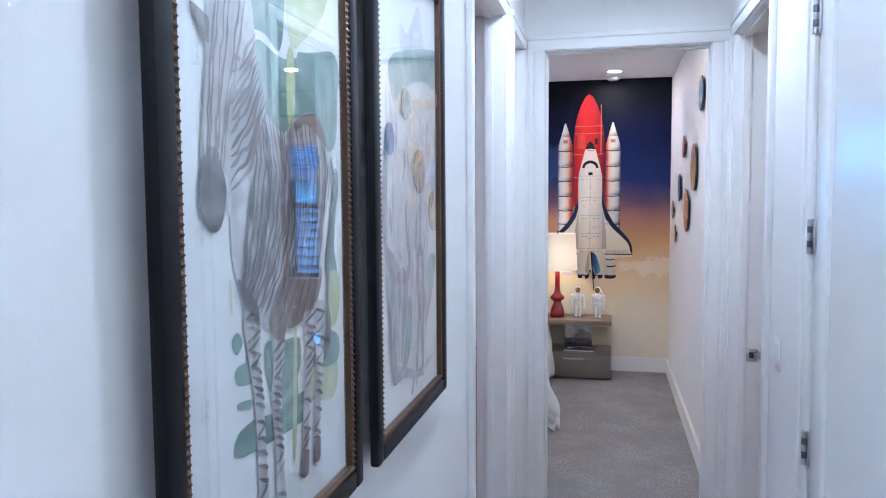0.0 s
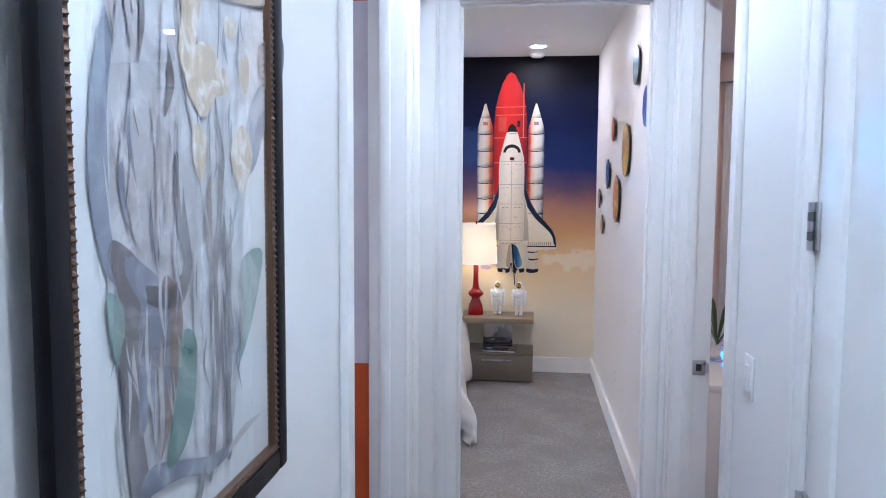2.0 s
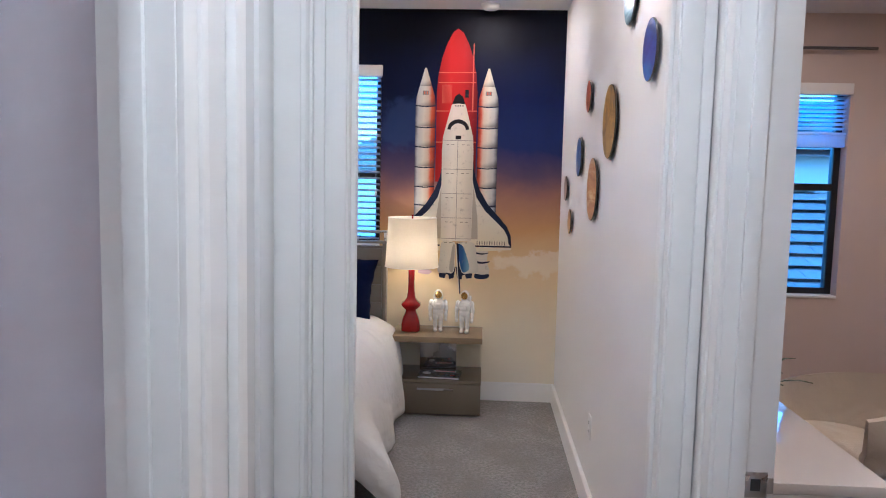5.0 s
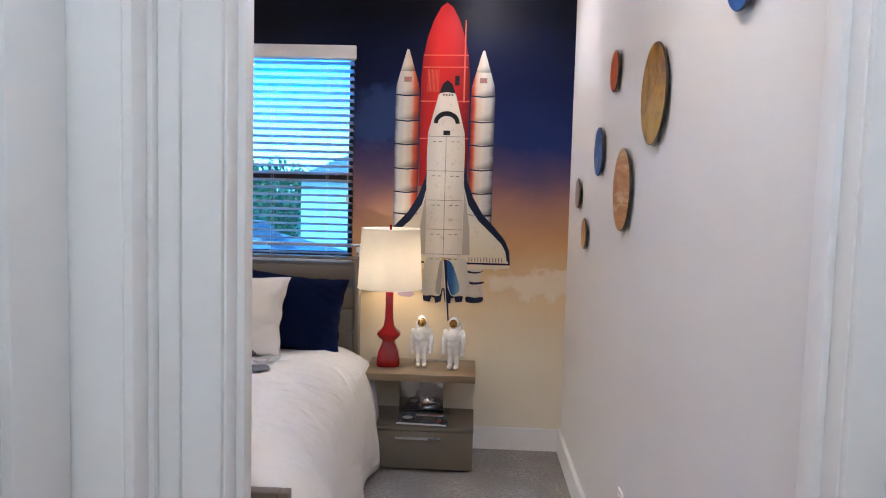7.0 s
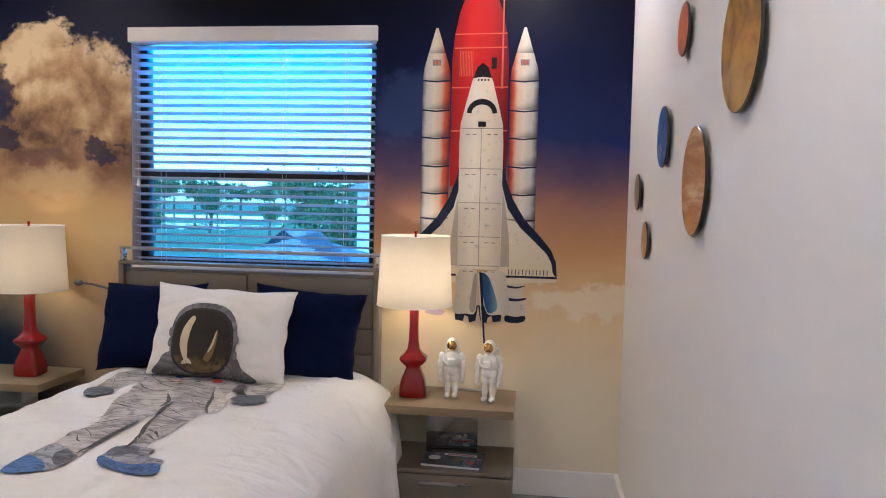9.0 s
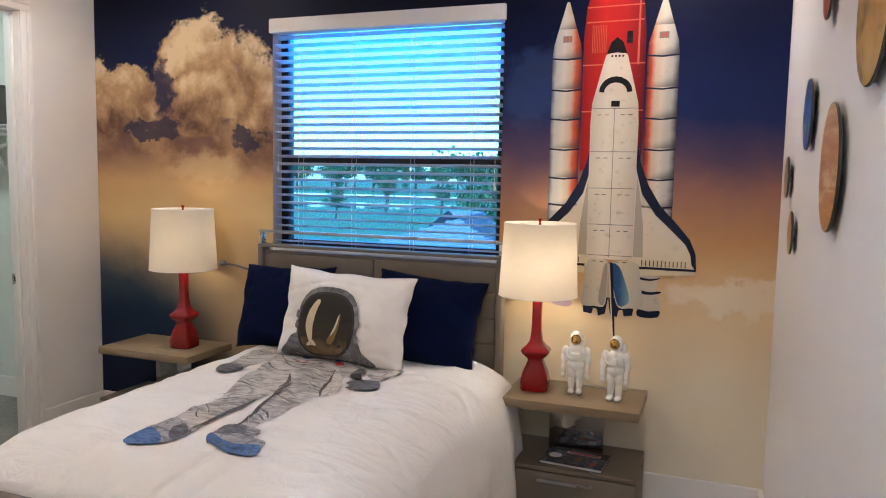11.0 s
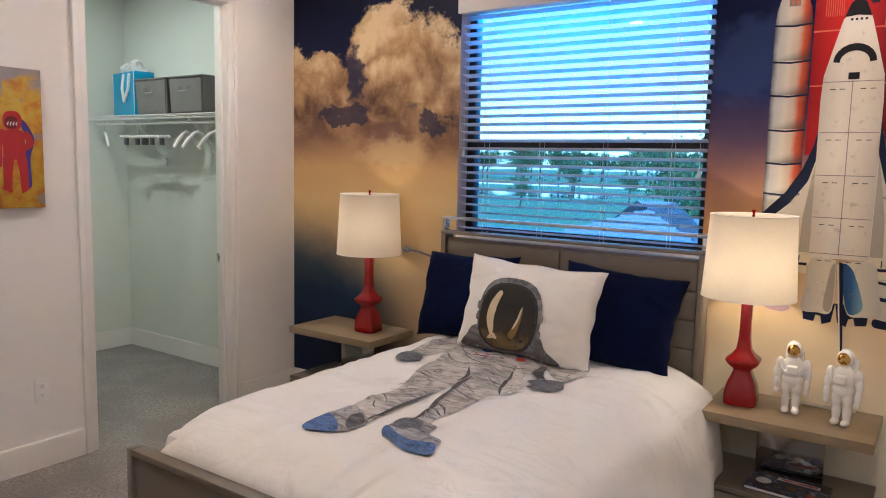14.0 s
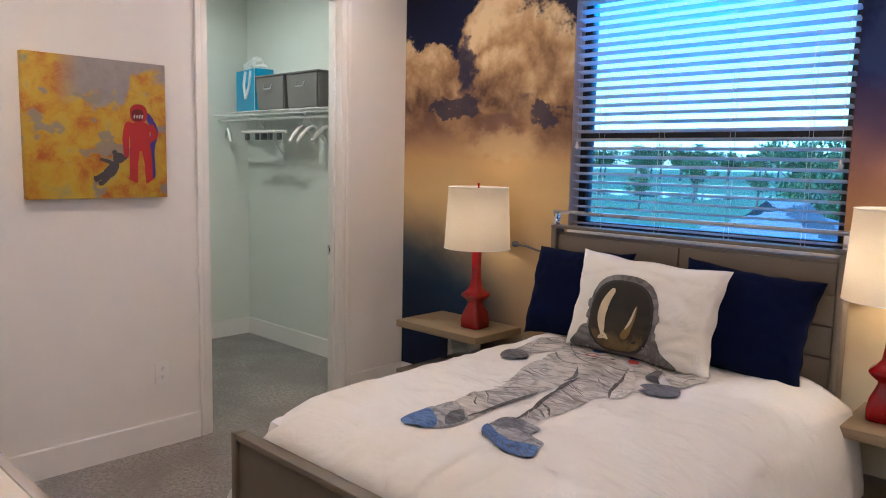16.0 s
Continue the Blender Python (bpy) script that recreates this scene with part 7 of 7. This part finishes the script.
for k in range(120):
    y, z = rnd.uniform(-5.98, -5.66), rnd.uniform(1.45, 1.92)
    ln = rnd.uniform(0.04, 0.12)
    dab(eleph, "elephant_wrinkle", [(y, z), (y + rnd.uniform(-0.01, 0.01), z - ln / 2), (y + rnd.uniform(-0.012, 0.012), z - ln)], [0.0015, rnd.uniform(0.003, 0.012), 0.001], rnd.choice([W_PALE, W_BLUE, W_GREY, W_PALE, W_MIST]), 4)

# ---- study ----
desk = thing("desk", "glossy white slab desk along the study wall", "desk")
M_DESK = plain("glossy_white_lacquer", (0.80, 0.79, 0.78), 0.04, vary=0.02, scale=3, grain=60, strength=0.01, Coat_Weight=1.0)
part("desktop", boxes((0.83, 1.372, -3.15, -1.72, 0.715, 0.75), bevel=0.003), M_DESK, desk)
part("end_panel", boxes((0.83, 1.372, -3.148, -3.115, 0.0, 0.7145), bevel=0.002), M_DESK, desk)
part("end_panel", boxes((0.83, 1.372, -1.755, -1.722, 0.0, 0.7145), bevel=0.002), M_DESK, desk)
vase = thing("glass_vase", "clear glass vase of water with long green leaves", "plant", at=(1.10, -2.62, 0.7505))
bm = bmesh.new()
lathe(bm, [(0.038, 0.0), (0.045, 0.004), (0.048, 0.06), (0.040, 0.10), (0.036, 0.13), (0.033, 0.13), (0.037, 0.10), (0.044, 0.06), (0.041, 0.010), (0.0, 0.009)], 28)
part("vase", bm, M_GLASS, vase)
M_LEAF = plain("dark_green_leaf", (0.035, 0.075, 0.025), 0.4, vary=0.35, scale=20)
for k in range(11):
    a, ln, up = 2.399 * k, 0.16 + 0.05 * (k % 3), 0.16 + 0.05 * ((k * 2) % 5)
    bm = bmesh.new()
    pts = [Vector((math.cos(a) * ln * t * 0.9, math.sin(a) * ln * t * 0.9, 0.02 + up * t * (1.75 - t) + 0.06)) for t in (0, 0.2, 0.4, 0.6, 0.8, 1.0)]
    side = Vector((-math.sin(a), math.cos(a), 0))
    rows = [(bm.verts.new(p - side * w), bm.verts.new(p + Vector((0, 0, -0.003))), bm.verts.new(p + side * w)) for p, w in zip(pts, (0.004, 0.008, 0.011, 0.011, 0.008, 0.001))]
    for r0, r1 in zip(rows, rows[1:]):
        bm.faces.new((r0[0], r0[1], r1[1], r1[0]))
        bm.faces.new((r0[1], r0[2], r1[2], r1[1]))
    part("leaf", bm, M_LEAF, vase)
chair = thing("tub_chair", "cream upholstered tub chair at the desk", "chair", at=(1.78, -1.95, 0.0), rz=20)
M_CREAM = cloth_mat("cream_upholstery", (0.62, 0.56, 0.46))
bm = bmesh.new()
rings = []
for j, (r, z) in enumerate(((0.26, 0.40), (0.30, 0.50), (0.315, 0.62), (0.31, 0.76), (0.285, 0.765), (0.27, 0.62), (0.25, 0.50), (0.22, 0.42))):
    rings.append([bm.verts.new((r * math.cos(a), r * math.sin(a), z - (0.10 * abs(a) / 2.0 if z > 0.6 else 0))) for a in (-2.0 + 4.0 * i / 24 for i in range(25))])
for a, b in zip(rings, rings[1:] + rings[:1]):
    for i in range(24):
        bm.faces.new((a[i], a[i + 1], b[i + 1], b[i]))
bm.faces.new([r[0] for r in rings])
bm.faces.new([r[-1] for r in rings][::-1])
part("backrest", bm, M_CREAM, chair, soft=70)
bm = bmesh.new()
lathe(bm, [(0.24, 0.38), (0.27, 0.40), (0.27, 0.46), (0.24, 0.485), (0.0, 0.49)], 32)
part("seat", bm, M_CREAM, chair, soft=60)
for k in range(4):
    a = math.pi / 4 + k * math.pi / 2
    bm = bmesh.new()
    tube(bm, [(0.17 * math.cos(a), 0.17 * math.sin(a), 0.379), (0.24 * math.cos(a), 0.24 * math.sin(a), 0.0)], [0.016, 0.010], 10)
    part("leg", bm, M_DARKSTEEL, chair)
curtain = thing("sheer_curtain", "sheer white curtain hanging beside the study window", "curtain")
n = Nodes("sheer_white_voile")
m_sheer = n.done((0.85, 0.86, 0.88), 0.8, 0, n.noise(300, 2), 0.2, 0.001, Alpha=0.55)
bm = bmesh.new()
rows = [[bm.verts.new((1.74 + 0.19 * i / 30, -0.075 + 0.022 * math.sin(i * 1.25), z)) for i in range(31)] for z in (0.03, 0.7, 1.4, 2.1, 2.55)]
for a, b in zip(rows, rows[1:]):
    for i in range(30):
        bm.faces.new((a[i], a[i + 1], b[i + 1], b[i]))
c = part("voile", bm, m_sheer, curtain, soft=80)
c.modifiers.new("thickness", "SOLIDIFY").thickness = 0.001
bm = bmesh.new()
tube(bm, [(1.70, -0.075, 2.565), (2.78, -0.075, 2.565)], 0.011, 10)
part("curtain_rod", bm, M_DARKSTEEL, curtain)

# ---- outside ----
GZ = -3.3


def grass_mat():
    n = Nodes("lawn")
    a, b = n.noise(0.15, 4), n.noise(2.5, 5)
    return n.done(n.mix(n.math("MULTIPLY", n.math("ADD", a, b), 0.5), (0.035, 0.075, 0.02), (0.10, 0.16, 0.045)), 0.9, 0, b, 0.5, 0.05)


structure("ground", boxes((-500, 500, 0.6, 900, GZ - 0.2, GZ)), grass_mat(), "wide green lawn around the houses", "ground")
n = Nodes("pond_water")
structure("water", boxes((-96, -44, 100, 124, GZ, GZ + 0.03), (-125, -52, 160, 186, GZ, GZ + 0.03)), n.done((0.05, 0.08, 0.09), 0.04, 0, n.noise(1.2, 3), 0.15, 0.05), "still pond on the lawn", "water")
n = Nodes("grey_slate_tile")
rv = n.rand()
gr = n.noise(9, 5)
M_TILE = n.done(n.mix(rv, n.mix(gr, (0.12, 0.125, 0.13), (0.18, 0.185, 0.19)), n.mix(gr, (0.16, 0.165, 0.17), (0.22, 0.22, 0.225))), 0.6, 0, gr, 0.3, 0.01)
M_STUCCO = plain("pale_stucco", (0.55, 0.55, 0.53), 0.9, vary=0.06, scale=1.2, grain=60, strength=0.4)


def tiled_slope(owner, x0, x1, y0, z0, y1, z1, course, tile_w):
    """Lapped flat roof tiles from the eave (y0, z0) up to (y1, z1)."""
    length = math.hypot(y1 - y0, z1 - z0)
    ang = math.atan2(z1 - z0, y1 - y0)
    bm = bmesh.new()
    box(bm, -tile_w / 2 + 0.004, tile_w / 2 - 0.004, 0, course * 1.12, 0, 0.014, bevel=0.002, seg=1)
    bmesh.ops.transform(bm, matrix=Matrix.Rotation(ang - 0.25, 4, "X"), verts=bm.verts)
    me = mesh_of("roof_tile", bm, M_TILE, 30)
    rows = int(length / course)
    for r in range(rows):
        t = r * course / length
        cx = x0 + (tile_w / 2 if r % 2 else 0)
        while cx < x1:
            o = new("roof_tile", me)
            o.parent = owner
            o.location = (cx, y0 + (y1 - y0) * t, z0 + (z1 - z0) * t + 0.105)
            cx += tile_w


def hip_house(name, x0, x1, y0, y1, eave, ridge, label):
    ob = thing(name, label, "house")
    part("wall", boxes((x0 + 0.4, x1 - 0.4, y0 + 0.4, y1 - 0.4, GZ, eave)), M_STUCCO, ob)
    bm = bmesh.new()
    my, ins = (y0 + y1) / 2, (y1 - y0) / 2
    v = [bm.verts.new(p) for p in ((x0, y0, eave), (x1, y0, eave), (x1, y1, eave), (x0, y1, eave), (x0 + ins, my, ridge), (x1 - ins, my, ridge))]
    for f in ((0, 1, 5, 4), (1, 2, 5), (2, 3, 4, 5), (3, 0, 4), (3, 2, 1, 0)):
        bm.faces.new([v[i] for i in f])
    part("roof", bm, M_TILE, ob, soft=20)
    for k in range(1, 16):
        t = k / 16
        y, z = y0 + ins * t, eave + (ridge - eave) * t
        part("roof_course", boxes((x0 + ins * t, x1 - ins * t, y - 0.06, y + 0.05, z - 0.03, z + 0.05)), M_TILE, ob)
    return ob


near = thing("neighbour_house", "neighbouring house with grey flat-tiled roofs", "house")
part("wall", boxes((0.2, 8.5, 5.6, 9.0, GZ, -0.35), (0.6, 8.2, 9.2, 9.4, 0.0, 2.2)), M_STUCCO, near)
part("roof_deck", boxes((0.0, 9.0, 9.0, 9.2, 1.2, 1.62)), M_TILE, near)
bm = bmesh.new()
for a in (((0.0, 5.0, -0.62), (9.0, 5.0, -0.62), (9.0, 9.2, 1.60), (0.0, 9.2, 1.60)), ((0.0, 8.6, 2.16), (9.0, 8.6, 2.16), (9.0, 13.0, 3.62), (0.0, 13.0, 3.62))):
    bm.faces.new([bm.verts.new(p) for p in a])
bmesh.ops.solidify(bm, geom=list(bm.faces), thickness=0.08)
part("roof", bm, M_TILE, near)
tiled_slope(near, 4.2, 6.6, 5.0, -0.60, 9.15, 1.60, 0.36, 0.40)
tiled_slope(near, 4.6, 7.0, 8.6, 2.18, 13.0, 3.64, 0.42, 0.42)
hip_house("bungalow", -10.5, -2.6, 12.5, 21.5, -1.0, 0.62, "low house with a grey tiled hipped roof")
hip_house("far_house", -6.6, 4.5, 22.0, 32.0, 1.9, 4.6, "distant house with a grey hipped roof")
M_BARK = plain("tree_bark", (0.09, 0.07, 0.05), 0.9, vary=0.3, scale=5, grain=40, strength=0.6, depth=0.01)
n = Nodes("tree_foliage")
M_FOL = n.done(n.mix(n.noise(1.5, 4), (0.020, 0.050, 0.012), (0.075, 0.125, 0.030)), 0.7)


def tree(x, y, h, spread, seed, leaves=420):
    ob = thing("tree", "leafy green tree on the far lawn", "tree", "trees beyond the lawn", (x, y, GZ))
    r = random.Random(seed)
    bm = bmesh.new()
    tube(bm, [(0, 0, 0), (0.1, 0.05, h * 0.3), (0.0, 0.1, h * 0.62)], [h * 0.035, h * 0.026, h * 0.012], 8)
    for k in range(5):
        a = k * 1.3 + r.random()
        tube(bm, [(0.04, 0.05, h * (0.32 + 0.05 * k)), (math.cos(a) * spread * 0.35, math.sin(a) * spread * 0.35, h * (0.5 + 0.06 * k)), (math.cos(a) * spread * 0.6, math.sin(a) * spread * 0.6, h * (0.6 + 0.06 * k))], [h * 0.012, h * 0.008, h * 0.003], 6)
    part("trunk", bm, M_BARK, ob)
    verts, faces = [], []
    hubs = [(r.gauss(0, spread * 0.38), r.gauss(0, spread * 0.38), h * r.uniform(0.5, 0.95)) for _ in range(16)]
    for _ in range(leaves):
        hx, hy, hz = r.choice(hubs)
        p = Vector((hx + r.gauss(0, spread * 0.16), hy + r.gauss(0, spread * 0.16), hz + r.gauss(0, h * 0.05)))
        q = Euler((r.uniform(0, 6.3), r.uniform(0, 6.3), r.uniform(0, 6.3))).to_matrix()
        s = h * r.uniform(0.018, 0.045) * (0.55 if leaves > 1500 else 1.0)
        b = len(verts)
        verts += [p + q @ Vector(v) * s for v in ((-1, -0.5, 0), (0.2, -0.8, 0.2), (1.1, 0, 0), (0.1, 0.8, 0.2))]
        faces.append((b, b + 1, b + 2, b + 3))
    me = bpy.data.meshes.new("crown")
    me.from_pydata(verts, [], faces)
    me.materials.append(M_FOL)
    c = new("crown", me)
    c.parent = ob
    c["kind"] = "stuff"


r2 = random.Random(3)
for k in range(44):
    tree(-190 + 4.2 * k + r2.uniform(-1.5, 1.5), 236 + r2.uniform(-14, 14), r2.uniform(8.5, 11.5), r2.uniform(4.5, 6.5), 20 + k, 900)
for k, (x, y, h) in enumerate(((-13.2, 40, 6.6), (-44, 92, 5.5), (-62, 132, 6.5), (-40, 70, 3.6), (-78, 140, 7.0), (-34, 88, 4.6), (-9.5, 33, 5.5))):
    tree(x, y, h, h * 0.42, 90 + k, 2200)


def palm(x, y, h, seed):
    ob = thing("palm_tree", "tall palm tree beyond the lawn", "palm tree", "palms beyond the lawn", (x, y, GZ))
    bm = bmesh.new()
    tube(bm, [(0, 0, 0), (0.15, 0, h * 0.5), (0.1, 0, h)], [0.3, 0.24, 0.2], 8)
    part("trunk", bm, M_BARK, ob)
    r = random.Random(seed)
    for k in range(13):
        a = 2.4 * k
        ln, rise = r.uniform(2.4, 3.4), r.uniform(-0.1, 1.2)
        bm = bmesh.new()
        prev = None
        for j in range(7):
            t = j / 6
            p = Vector((0.1 + math.cos(a) * ln * t, math.sin(a) * ln * t, h + rise * t - 2.0 * t * t))
            s = Vector((-math.sin(a), math.cos(a), -0.35)) * (0.34 * math.sin(math.pi * min(1, t + 0.12)))
            row = (bm.verts.new(p + s), bm.verts.new(p), bm.verts.new(p - Vector((s.x, s.y, -s.z))))
            if prev:
                bm.faces.new((prev[0], prev[1], row[1], row[0]))
                bm.faces.new((prev[1], prev[2], row[2], row[1]))
            prev = row
        part("frond", bm, M_FOL, ob)


for k, (x, y, h) in enumerate(((-146, 222, 11.5), (-124, 220, 10.8), (-104, 223, 11.8), (-82, 221, 11.2), (-165, 224, 11.4))):
    palm(x, y, h, k)
